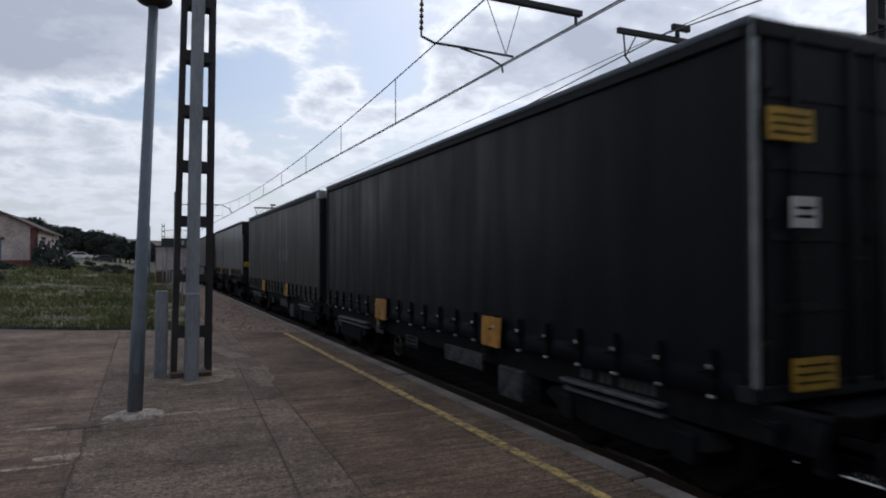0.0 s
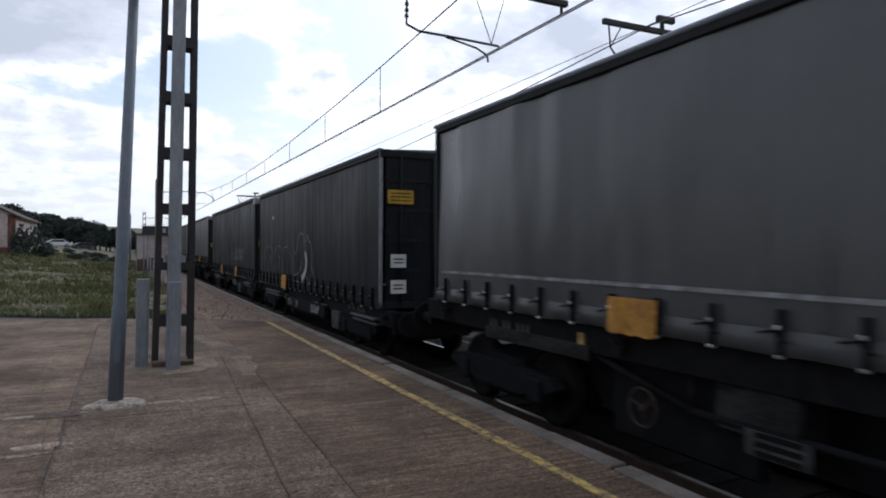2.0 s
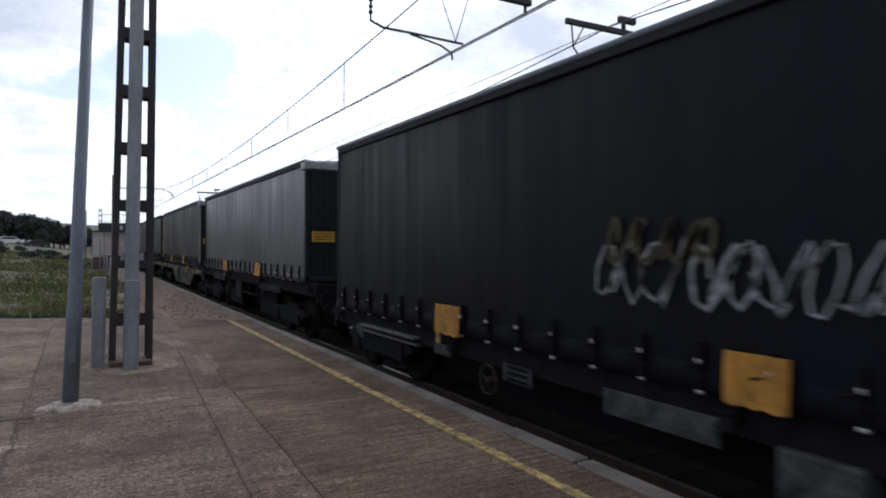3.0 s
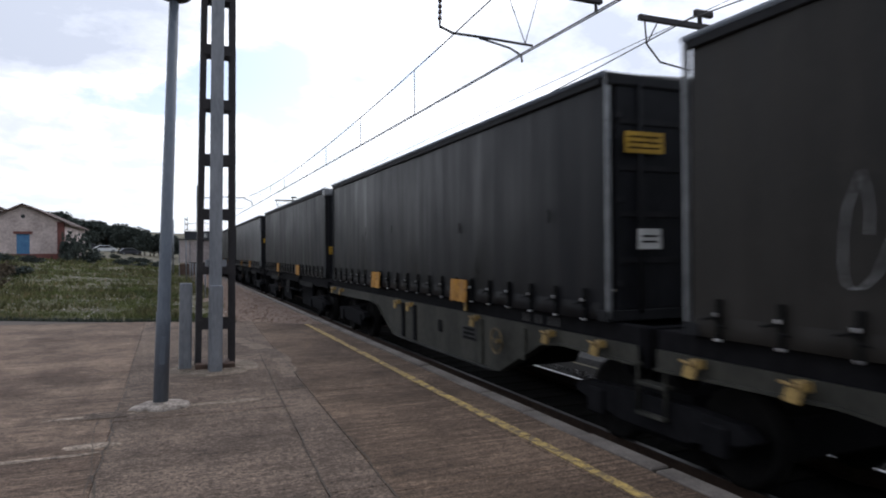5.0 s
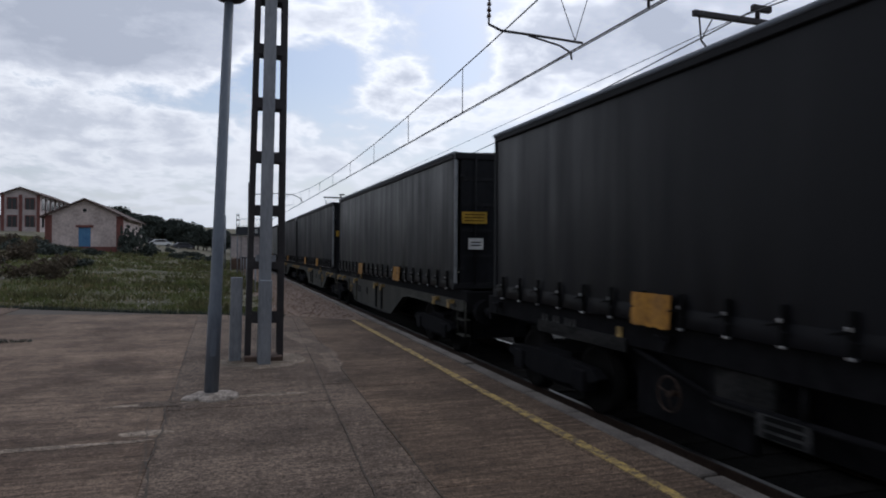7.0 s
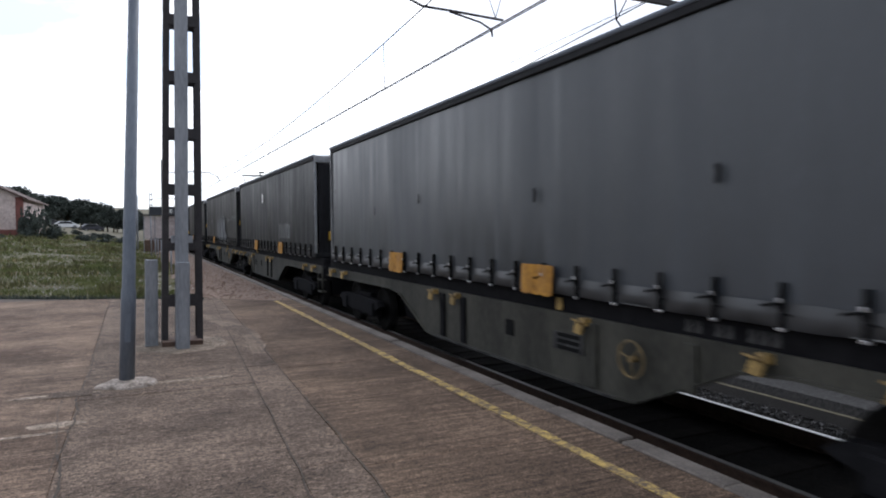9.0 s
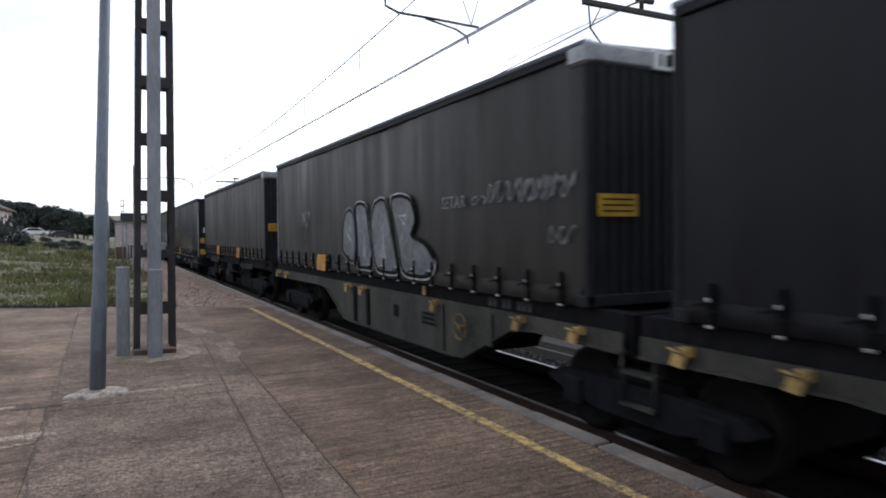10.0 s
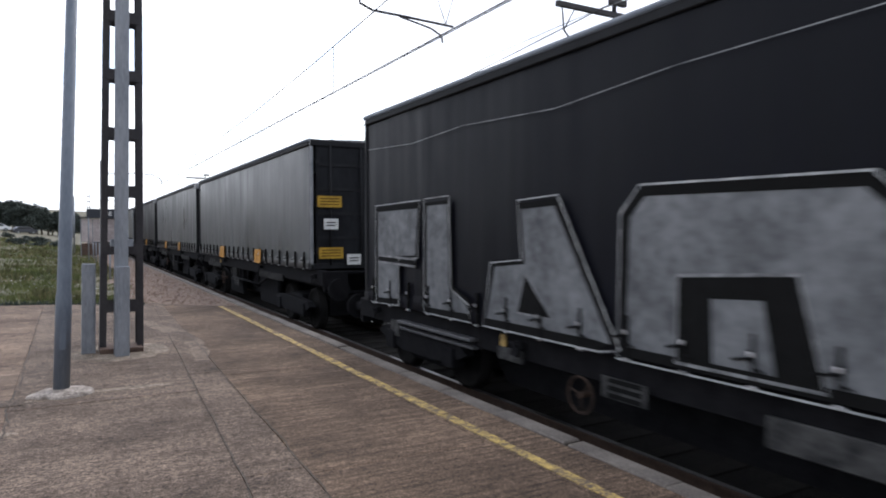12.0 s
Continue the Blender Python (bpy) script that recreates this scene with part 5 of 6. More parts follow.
    s["print_short"] = mesh_of("print", made(box, -0.10, 0.10, -0.011, 0.011, 0.008, 0.011), INK)
    s["code_bar_thin"] = mesh_of("code_bar", made(box, -0.016, 0.016, -0.065, 0.065, 0.008, 0.011), INK)
    s["code_bar"] = mesh_of("code_bar", made(box, -0.038, 0.038, -0.065, 0.065, 0.008, 0.011), INK)
    # ends
    bm = bmesh.new()
    n, front = 16, []
    for i in range(n):
        x0 = 0.11 + (WIDTH - 0.22) * i / n; w = (WIDTH - 0.22) / n
        front += [(x0, 0.02), (x0 + w * 0.3, 0.0), (x0 + w * 0.6, 0.0), (x0 + w * 0.9, 0.02)]
    prism(bm, front + [(WIDTH - 0.11, 0.02), (WIDTH - 0.11, 0.05), (0.11, 0.05)], 0.10, HEIGHT - 0.05, "z")
    s["ribbed_end"] = mesh_of("ribbed_bulkhead", bm, END_SHADED)
    for key, m in (("door_dark", END_SHADED), ("door_beige", BEIGE)):
        s[key] = mesh_of("rear_door", made(box, 0.0, (WIDTH - 0.24) / 2 - 0.01, 0.0, 0.05, 0.12, HEIGHT - 0.16, 0.012), m)
    s["lock_bar_dark"] = mesh_of("lock_bar", made(rod, (0, -0.03, 0.08), (0, -0.03, HEIGHT - 0.12), 0.020, seg=8), RAIL_DARK)
    s["bracket"] = mesh_of("bar_bracket", made(box, -0.045, 0.045, -0.058, 0.0, -0.05, 0.05, 0.006), RAIL_DARK)
    s["streak"] = mesh_of("rust_streak", made(box, -0.010, 0.010, -0.006, -0.001, 0.14, HEIGHT - 0.2), RUST)
    s["hinge"] = mesh_of("hinge", made(box, -0.05, 0.05, -0.02, 0.0, -0.03, 0.03, 0.004), RAIL_DARK)
    s["rib"] = mesh_of("door_rib", made(box, 0.04, (WIDTH - 0.24) / 2 - 0.05, -0.014, 0.0, -0.03, 0.03), RAIL_DARK)
    s["handle"] = mesh_of("lock_handle", made(box, -0.02, 0.20, -0.05, -0.035, -0.012, 0.012), RAIL_DARK)
    s["head_pale"] = mesh_of("header_rail", made(box, 0.0, WIDTH, -0.03, 0.05, HEIGHT - 0.24, HEIGHT - 0.03, 0.03), ALU)
    s["head_dark"] = mesh_of("header_rail", made(box, 0.0, WIDTH, -0.03, 0.05, HEIGHT - 0.17, HEIGHT - 0.03, 0.02), RAIL_DARK)
    s["head_deep"] = mesh_of("header_panel", made(box, 0.0, WIDTH, -0.06, 0.04, HEIGHT - 0.66, HEIGHT - 0.02, 0.03), RAIL_DARK)
    s["sill_end"] = mesh_of("end_sill", made(box, 0.1, WIDTH - 0.1, -0.01, 0.06, 0.0, 0.12, 0.01), RAIL_DARK)
    return s


def ribbon(bm, pts, w, x=0.0):
    """One unbroken flat spray stroke through points (along, up); closed when the ends meet."""
    closed = pts[0] == pts[-1] and len(pts) > 3
    n = len(pts)
    rows = []
    for i, (u, v) in enumerate(pts):
        if closed:
            a, b = pts[(i - 1) % (n - 1)], pts[(i + 1) % (n - 1)]
        else:
            a, b = pts[max(i - 1, 0)], pts[min(i + 1, n - 1)]
        ln = math.hypot(b[0] - a[0], b[1] - a[1]) or 1e-6
        nx, ny = -(b[1] - a[1]) / ln * w, (b[0] - a[0]) / ln * w
        rows.append((bm.verts.new((u + nx, v + ny, x)), bm.verts.new((u - nx, v - ny, x))))
    for p, q in zip(rows, rows[1:]):
        bm.faces.new((p[0], p[1], q[1], q[0]))


def tag_strokes(c, where_y, z, width, height, m, seed, stroke=0.02, rough_letters=6, layer=0.0):
    """Unreadable sprayed scrawl, a looping stroke for each letter."""
    rnd = random.Random(seed)
    step = width / rough_letters
    for k in range(rough_letters):
        u = k * step
        pts = []
        loops = rnd.uniform(1.4, 3.6)
        for i in range(22):
            s = i / 21
            pts.append((u + step * (0.1 + 0.8 * s + 0.30 * math.cos(loops * 5.1 * s + k)), height * (0.5 + 0.46 * math.sin(loops * 6.28 * s + k) * rnd.uniform(0.7, 1.05))))
        bm = bmesh.new()
        ribbon(bm, pts, stroke * rnd.uniform(0.6, 1.1))
        part("graffiti", bm, m, c, "sprayed scrawl", at=facing(where_y, z, -0.0160 - layer))


def tag_shape(c, pts, at_y, z, fill, line, outline, hole=None, cut=0.18):
    """One outlined graffiti shape: fill, edge line, and a thin outer line."""
    for _ in range(2):
        pts = [q for a, b in zip(pts, pts[1:] + pts[:1]) for q in ((a[0] * (1 - cut) + b[0] * cut, a[1] * (1 - cut) + b[1] * cut), (a[0] * cut + b[0] * (1 - cut), a[1] * cut + b[1] * (1 - cut)))]
    n = len(pts)
    cx, cy = sum(p[0] for p in pts) / n, sum(p[1] for p in pts) / n
    if fill:
        f = bmesh.new(); f.faces.new([f.verts.new((*p, 0)) for p in pts])
        part("graffiti_fill", f, fill, c, "painted graffiti fill", at=facing(at_y, z, -0.0170))
    o = bmesh.new(); ribbon(o, pts + pts[:1], outline)
    part("graffiti_line", o, INK if fill else line, c, at=facing(at_y, z, -0.0200))
    big = [(cx + (p[0] - cx) * 1.05, cy + (p[1] - cy) * 1.06) for p in pts]
    if fill:
        o = bmesh.new(); ribbon(o, big + big[:1], outline * 0.5)
        part("graffiti_line", o, line, c, "pale sprayed outline", at=facing(at_y, z, -0.0185))
    if hole:
        o = bmesh.new(); ribbon(o, hole + hole[:1], outline * 0.7)
        part("graffiti_line", o, line, c, at=facing(at_y, z, -0.0210))


SILVER_SHAPES = (
    ([(5.65, 0.42), (5.72, 0.95), (5.9, 1.2), (6.15, 1.25), (6.36, 1.1), (6.45, 0.6), (6.3, 0.2), (5.95, 0.28)], [(5.95, 0.8), (6.15, 0.9), (6.2, 0.6)]),
    ([(6.42, 1.3), (6.7, 1.34), (7.02, 1.28), (7.16, 0.9), (7.36, 0.12), (6.9, 0.14), (6.5, 0.12), (6.56, 0.6)], [(6.85, 0.35), (6.9, 0.7), (6.95, 0.35)]),
    ([(7.22, 0.9), (7.42, 1.28), (7.7, 1.36), (7.95, 1.33), (8.2, 0.8), (8.5, 0.12), (8.05, 0.1), (7.48, 0.12)], [(7.8, 0.35), (7.85, 0.75), (7.95, 0.35)]),
    ([(8.15, 1.35), (8.6, 1.38), (9.0, 1.3), (9.2, 0.95), (8.95, 0.72), (9.5, 0.62), (9.85, 0.35), (9.65, 0.1), (8.65, 0.1), (8.5, 0.6)], [(8.55, 1.05), (8.8, 1.05), (8.75, 0.9)]),
)
GOLD_SHAPES = (
    ([(0.42, 0.2), (0.36, 0.5), (0.7, 0.95), (1.05, 1.34), (1.5, 1.2), (1.95, 1.36), (1.95, 0.72), (1.55, 0.62), (1.6, 0.06), (0.8, 0.06)], [(1.0, 0.7), (1.2, 0.95), (1.4, 0.72)]),
    ([(2.2, 0.95), (2.42, 1.37), (3.62, 1.31), (3.66, 0.78), (3.1, 0.58), (3.6, 0.34), (3.6, 0.04), (2.25, 0.04), (2.48, 0.6)], [(2.75, 0.85), (3.05, 0.9), (2.85, 0.74)]),
    ([(3.68, 1.0), (3.95, 1.16), (4.66, 1.12), (4.82, 0.85), (4.9, 0.04), (4.4, 0.04), (4.34, 0.56), (4.08, 0.56), (4.08, 0.04), (3.68, 0.04)], None),
    ([(5.42, 0.80), (6.81, 0.83), (6.86, 0.05), (6.5, 0.02), (6.42, 0.22), (6.05, 0.22), (5.95, 0.02), (5.50, 0.03)], [(6.03, 0.48), (6.46, 0.49), (6.44, 0.34), (6.25, 0.28), (6.05, 0.34)]),
    ([(6.97, 0.75), (7.86, 0.79), (8.21, 0.92), (8.6, 0.80), (8.85, 0.62), (8.88, 0.05), (8.4, 0.03), (7.95, 0.26), (7.6, 0.04), (7.02, 0.03)], [(7.35, 0.36), (7.8, 0.36), (7.7, 0.24)]),
    ([(9.0, 0.87), (9.2, 0.89), (9.26, 0.74), (9.5, 0.83), (10.29, 0.77), (10.58, 0.65), (10.62, 0.40), (10.25, 0.31), (10.08, 0.03), (9.55, 0.02), (9.45, 0.25), (9.1, 0.05)], [(9.66, 0.44), (9.58, 0.42), (9.43, 0.1), (9.5, 0.08)]),
)


def block_letters(c):
    """Four broad silver letters with white and black edges, the last two wider."""
    shapes = {
        "F": ([(0.55, 0.06), (0.55, 1.2), (2.0, 1.22), (1.92, 0.62), (1.35, 0.6), (1.35, 0.08)], [(0.62, 0.62), (1.9, 0.60), (1.9, 0.52), (0.62, 0.54)]),
        "L": ([(2.2, 0.06), (2.2, 1.22), (2.85, 1.23), (2.9, 0.34), (3.3, 0.22), (3.35, 0.06)], None),
        "A": ([(3.72, 0.06), (3.88, 0.62), (4.45, 0.66), (4.38, 1.14), (5.02, 1.16), (5.85, 0.10), (5.6, 0.06)], [(4.36, 0.2), (4.5, 0.55), (4.95, 0.2)]),
        "D": ([(5.96, 0.06), (5.98, 1.02), (6.2, 1.2), (8.0, 1.18), (8.25, 1.0), (8.3, 0.06)], [(6.55, 0.06), (6.56, 0.63), (7.58, 0.68), (7.78, 0.06)]),
    }
    down = lambda q: [(u, -0.30 + (v - 0.06) * 1.24) for u, v in q]
    for key, (pts, hole) in shapes.items():
        pts, hole = down(pts), hole and down(hole)
        f, o, k = bmesh.new(), bmesh.new(), bmesh.new()
        f.faces.new([f.verts.new((*p, 0)) for p in pts])
        mx, my = sum(p[0] for p in pts) / len(pts), sum(p[1] for p in pts) / len(pts)
        wide = [(mx + (p[0] - mx) * 1.06, my + (p[1] - my) * 1.09) for p in pts]
        ribbon(o, wide + wide[:1], 0.009, 0)
        ribbon(k, pts + pts[:1], 0.050, 0)
        part("graffiti_fill", f, PAINT_SILVER, c, "silver sprayed letter " + key, at=facing(LENGTH, 0.0, -0.0200))
        part("graffiti_edge", k, INK, c, at=facing(LENGTH, 0.0, -0.0230))
        part("graffiti_line", o, PAINT_WHITE, c, at=facing(LENGTH, 0.0, -0.0260))
        if hole:
            h, e = bmesh.new(), bmesh.new()
            h.faces.new([h.verts.new((*p, 0)) for p in hole])
            ribbon(e, hole + hole[:1], 0.016, 0)
            part("graffiti_hole", h, INK, c, at=facing(LENGTH, 0.0, -0.0250)); part("graffiti_line", e, PAINT_FAINT, c, at=facing(LENGTH, 0.0, -0.0270))
    h = bmesh.new()
    h.faces.new([h.verts.new((*p, 0)) for p in down(((6.9, 0.1), (6.88, 0.5), (7.32, 0.52), (7.42, 0.1)))])
    part("graffiti_fill", h, PAINT_SILVER, c, at=facing(LENGTH, 0.0, -0.0280))
    s = bmesh.new()
    ribbon(s, [(0.2, 2.1), (1.8, 2.02), (3.2, 2.08), (5.0, 2.0), (6.5, 2.1), (9.0, 2.14)], 0.005, 0)
    part("graffiti_line", s, PAINT_FAINT, c, at=facing(LENGTH, 0.0, -0.0260))


def decorate(c, extra, sh, seed):
    if extra == "emblem" or extra == "emblem_band":
        bm = bmesh.new()
        y, z = (LENGTH - 1.02, 1.03) if extra == "emblem" else (5.4, 1.25)
        ribbon(bm, [(0.0, 0.05), (0.06, 0.28), (0.14, 0.06), (0.2, 0.28), (0.28, 0.04), (0.36, 0.26), (0.44, 0.05), (0.2, 0.0)], 0.02)
        part("emblem", bm, INK, c, "small dark emblem", at=facing(y, z, -0.0220))
        if extra == "emblem_band":
            bm = bmesh.new(); ribbon(bm, [(0, 0), (LENGTH - 0.5, 0)], 0.02, 0)
            part("stripe", bm, PAINT_FAINT, c, "pale stripe along the curtain", at=facing(LENGTH - 0.3, 0.44, -0.0140))
    elif extra == "scribble":
        tag_strokes(c, 6.0, 0.7, 1.8, 0.5, PAINT_FAINT, seed, 0.008, 5)
    elif extra == "small_tag":
        tag_strokes(c, LENGTH - 7.3, 0.25, 3.5, 0.62, PAINT_FAINT, seed, 0.022, 6)
        tag_strokes(c, LENGTH - 7.4, 0.60, 1.2, 0.45, PAINT_OLIVE, seed + 1, 0.03, 3, 0.002)
    elif extra == "outlines":
        def stroke(w, paint, text):
            pts = [tuple(float(v) for v in q.split(",")) for q in text.split()]
            for _ in range(2):
                pts = pts[:1] + [r for a, b in zip(pts, pts[1:]) for r in ((a[0] * 0.75 + b[0] * 0.25, a[1] * 0.75 + b[1] * 0.25), (a[0] * 0.25 + b[0] * 0.75, a[1] * 0.25 + b[1] * 0.75))] + pts[-1:]
            bm = bmesh.new(); ribbon(bm, pts, w)
            part("graffiti_line", bm, paint, c, "thin pale sprayed outline", at=facing(LENGTH, -DECK, -0.0210))
        # letters in outline near the far end
        stroke(0.010, PAINT_FAINT, "0.55,0.85 0.6,1.1 0.9,1.4 1.5,1.76 2.0,1.76 2.5,1.66 2.6,1.0")
        stroke(0.010, PAINT_FAINT, "1.0,0.8 1.1,1.3 1.5,1.45 1.6,0.9 1.9,0.85 1.95,1.4 2.3,1.45 2.35,0.9")
        stroke(0.010, PAINT_FAINT, "2.8,0.9 2.85,1.6 3.1,1.74 3.8,1.77 3.9,1.3 3.85,0.9")
        stroke(0.010, PAINT_FAINT, "4.0,0.95 3.95,1.66 4.4,1.73 4.8,1.72 4.85,1.53 5.3,1.48 5.25,1.0")
        stroke(0.010, PAINT_FAINT, "3.2,1.0 3.25,1.45 3.55,1.45 3.55,1.0")
        tag_strokes(c, LENGTH - 0.8, -0.05, 4.2, 0.70, DUSTY, seed, 0.010, 9)
        tag_strokes(c, LENGTH - 5.4, -0.15, 2.4, 0.95, DUSTY, seed + 2, 0.012, 6)
        # the tall piece
        stroke(0.013, PAINT_FAINT, "5.31,2.02 5.41,1.48 5.94,1.61 5.86,1.94 6.22,2.11 6.55,2.06 6.75,1.76 6.91,2.04 7.09,1.99 7.12,1.85 7.37,1.82 7.4,1.71 7.5,1.45 7.32,1.26 7.6,1.07 7.84,0.77 8.0,0.66")
        stroke(0.012, PAINT_FAINT, "5.35,1.45 5.5,1.2 5.4,0.95 5.6,0.91 6.03,1.01 6.41,1.2 6.26,1.35")
        stroke(0.010, PAINT_FAINT, "5.5,0.75 5.9,0.8 6.0,0.65 6.5,0.8 7.0,0.95 7.1,0.7 7.3,0.9 7.35,1.15")
        stroke(0.075, PAINT_WHITE, "6.38,0.86 6.66,0.98 6.86,1.15 6.91,1.38 6.74,1.57")
        stroke(0.010, DUSTY, "7.74,0.9 7.72,1.7 8.05,1.84 8.6,1.87 9.6,1.85 9.7,1.0")
        stroke(0.010, DUSTY, "8.2,0.8 8.21,1.36 8.7,1.42 9.1,1.3 9.0,0.8")
        bm = bmesh.new(); ribbon(bm, [(0, 0), (0.0, 0.10)], 0.06, 0)
        part("repair_patch", bm, LABEL_WHITE, c, "small white repair patch", at=facing(LENGTH - 2.5, 1.72, -0.0160))
    elif extra == "faded_tag":
        tag_strokes(c, LENGTH - 8.8, 0.65, 2.8, 0.9, PAINT_FAINT, seed, 0.016, 7)
        tag_strokes(c, LENGTH - 1.5, 0.35, 2.9, 1.0, PAINT_FAINT, seed + 4, 0.012, 5)
    elif extra == "spots":
        for u, z, w in ((5.4, 1.15, 0.022), (8.9, 1.05, 0.030), (11.6, 1.1, 0.025), (3.2, 1.0, 0.016)):
            bm = bmesh.new(); ribbon(bm, [(0, 0), (0.02, 0.10), (0.0, 0.16)], w, 0)
            part("scuff", bm, STRAP, c, "small dark scuff", at=facing(LENGTH - u, z, -0.0140))
    elif extra == "marks":
        bm = bmesh.new()
        ribbon(bm, [(0, 0.5), (0, 0), (0.2, -0.1), (0.2, 0.35), (0.35, 0.1)], 0.03, 0)
        part("graffiti", bm, PAINT_FAINT, c, "short white marks", at=facing(LENGTH - 0.5, 1.3, -0.0160))
    elif extra == "white_patch":
        bm = bmesh.new(); ribbon(bm, [(0, 0), (0.0, 0.32)], 0.14, 0)
        part("repair_patch", bm, LABEL_WHITE, c, "white repair patch", at=facing(LENGTH - 5.7, 1.68, -0.0160))
        tag_strokes(c, LENGTH - 8.6, 0.40, 1.65, 0.55, PAINT_WHITE, seed, 0.012, 6)
    elif extra == "silver_tag":
        for pts, hole in SILVER_SHAPES:
            tag_shape(c, pts, LENGTH, 0.0, PAINT_SILVER, PAINT_WHITE, 0.030, hole)
        tag_strokes(c, LENGTH - 1.9, 0.5, 1.3, 0.6, DUSTY, seed + 9, 0.014, 3)
        part("graffiti", text_mesh("SETAR", 0.24, PAINT_FAINT, 0.0, 0.15, 1.05), None, c, "thin sprayed word", at=facing(LENGTH - 10.05, 1.10, -0.0170))
        tag_strokes(c, LENGTH - 10.95, 1.12, 0.3, 0.12, PAINT_FAINT, seed + 2, 0.010, 1); tag_strokes(c, LENGTH - 11.35, 1.10, 1.7, 0.30, PAINT_FAINT, seed + 3, 0.012, 7)
        tag_strokes(c, LENGTH - 12.6, 0.62, 0.45, 0.22, PAINT_FAINT, seed + 4, 0.010, 2); tag_strokes(c, LENGTH - 2.62, 0.90, 0.62, 0.42, PAINT_FAINT, 63, 0.022, 2)
    elif extra == "gold_tag":
        for pts, hole in GOLD_SHAPES:
            top = max(v for u, v in pts)
            down = lambda q: [(u, -0.30 + (v - 0.04) * (top + 0.30) / (top - 0.04)) for u, v in q]
            tag_shape(c, down(pts), LENGTH, 0.0, PAINT_OLIVE, PAINT_WHITE, 0.017, hole and down(hole), 0.09)
        for u, v in ((0.85, 1.52), (1.05, 1.6), (1.3, 1.5), (3.9, 1.42), (4.75, 1.48), (5.2, 1.2), (6.0, 1.15), (8.6, 1.12), (9.3, 1.2)):
            bm = bmesh.new(); ribbon(bm, [(0, 0), (0.02, 0.08), (0.0, 0.13)], 0.035, 0)
            part("graffiti_dot", bm, PAINT_FAINT, c, "pale spray spot", at=facing(LENGTH - u, v - (0.10 if u < 2 else 0.36 if u < 5 else 0.28), -0.0190))
        tag_strokes(c, LENGTH - 10.45, 0.02, 0.3, 0.26, PAINT_FAINT, 41, 0.014, 2); tag_strokes(c, LENGTH - 5.0, 0.3, 0.4, 0.3, PAINT_FAINT, 43, 0.012, 3)
    elif extra == "silver_words":
        block_letters(c)
        for bold, m, x in ((0.03, PAINT_WHITE, -0.026), (0.0, INK, -0.029)):
            part("graffiti", text_mesh("TRDS", 1.15, m, bold, 0.05, 1.05), None, c, "white outlined sprayed letters", at=facing(LENGTH - 8.5, 0.30, x))
        tag_strokes(c, 1.9, 0.9, 1.3, 0.25, PAINT_FAINT, seed, 0.014, 4); tag_strokes(c, 1.9, 0.55, 1.3, 0.25, PAINT_FAINT, seed + 1, 0.014, 4)


# plates on the near ends: kind, place across and height above the platform
END_PLATES = {
    2: "y0.35,2.72 w0.50,2.03 y0.60,0.74", 3: "y0.52,1.50", 4: "y0.36,1.48", 5: "w0.38,2.09 y0.38,1.66 w1.8,1.9", 6: "y0.40,2.65 w0.36,1.44 w0.36,0.95",
    10: "y0.40,2.60 w0.47,2.21 w0.53,1.53 w2.05,2.73 w1.95,1.5", 11: "y0.46,2.81 w0.52,1.77", 12: "y0.36,1.71", 13: "y0.41,2.27 w0.44,1.82", 14: "y0.40,2.12",
    15: "y0.39,2.28 w0.42,1.77", 16: "y0.39,2.28 w0.42,1.77", 19: "y0.62,1.45", 20: "y0.38,1.92", 21: "y0.36,1.88",
    22: "w0.43,1.92 y0.38,1.38 y0.38,0.81 w1.30,0.74 w1.95,2.5", 24: "y0.39,2.28 w0.42,1.82 y0.42,1.22 w0.92,1.08",
}
USUAL_PLATES = {"doors": "y0.40,2.28 w0.42,1.80", "beige": "y0.40,2.20 w0.45,1.75", "header": "y0.40,1.88", "bulkhead": "y0.40,1.50"}


def plates(c, sh, kind, i, deck, tall):
    """Warning plates on the near end."""
    deep = -0.045 if kind in ("doors", "beige") else -0.012
    for spot in END_PLATES.get(i, USUAL_PLATES[kind]).split():
        key = "yellow_plate" if spot[0] == "y" else "white_plate"
        x, z = (float(v) for v in spot[1:].split(","))
        p = part(key, sh[key], None, c, "yellow warning plate" if spot[0] == "y" else "white notice plate", at=ending(x, (z - deck) / tall, deep))
        lines = 3 if spot[0] == "y" else 2
        for k in range(lines):
            part("print", sh["print" if spot[0] == "y" else "print_short"], None, p, at=pose(0, (k - (lines - 1) / 2) * 0.06, 0))
    if kind in ("header", "bulkhead"):
        p = part("code_plate", sh["code_plate"], None, c, "white plate with a dark code", at=ending(1.45, HEIGHT - (0.27 if kind == "bulkhead" else 0.135), -0.062 if kind == "bulkhead" else -0.032))
        for k in range(10):
            if k != 3:
                part("code_bar", sh["code_bar" if k % 3 else "code_bar_thin"], None, p, at=pose(-0.50 + 0.11 * k, 0, 0))


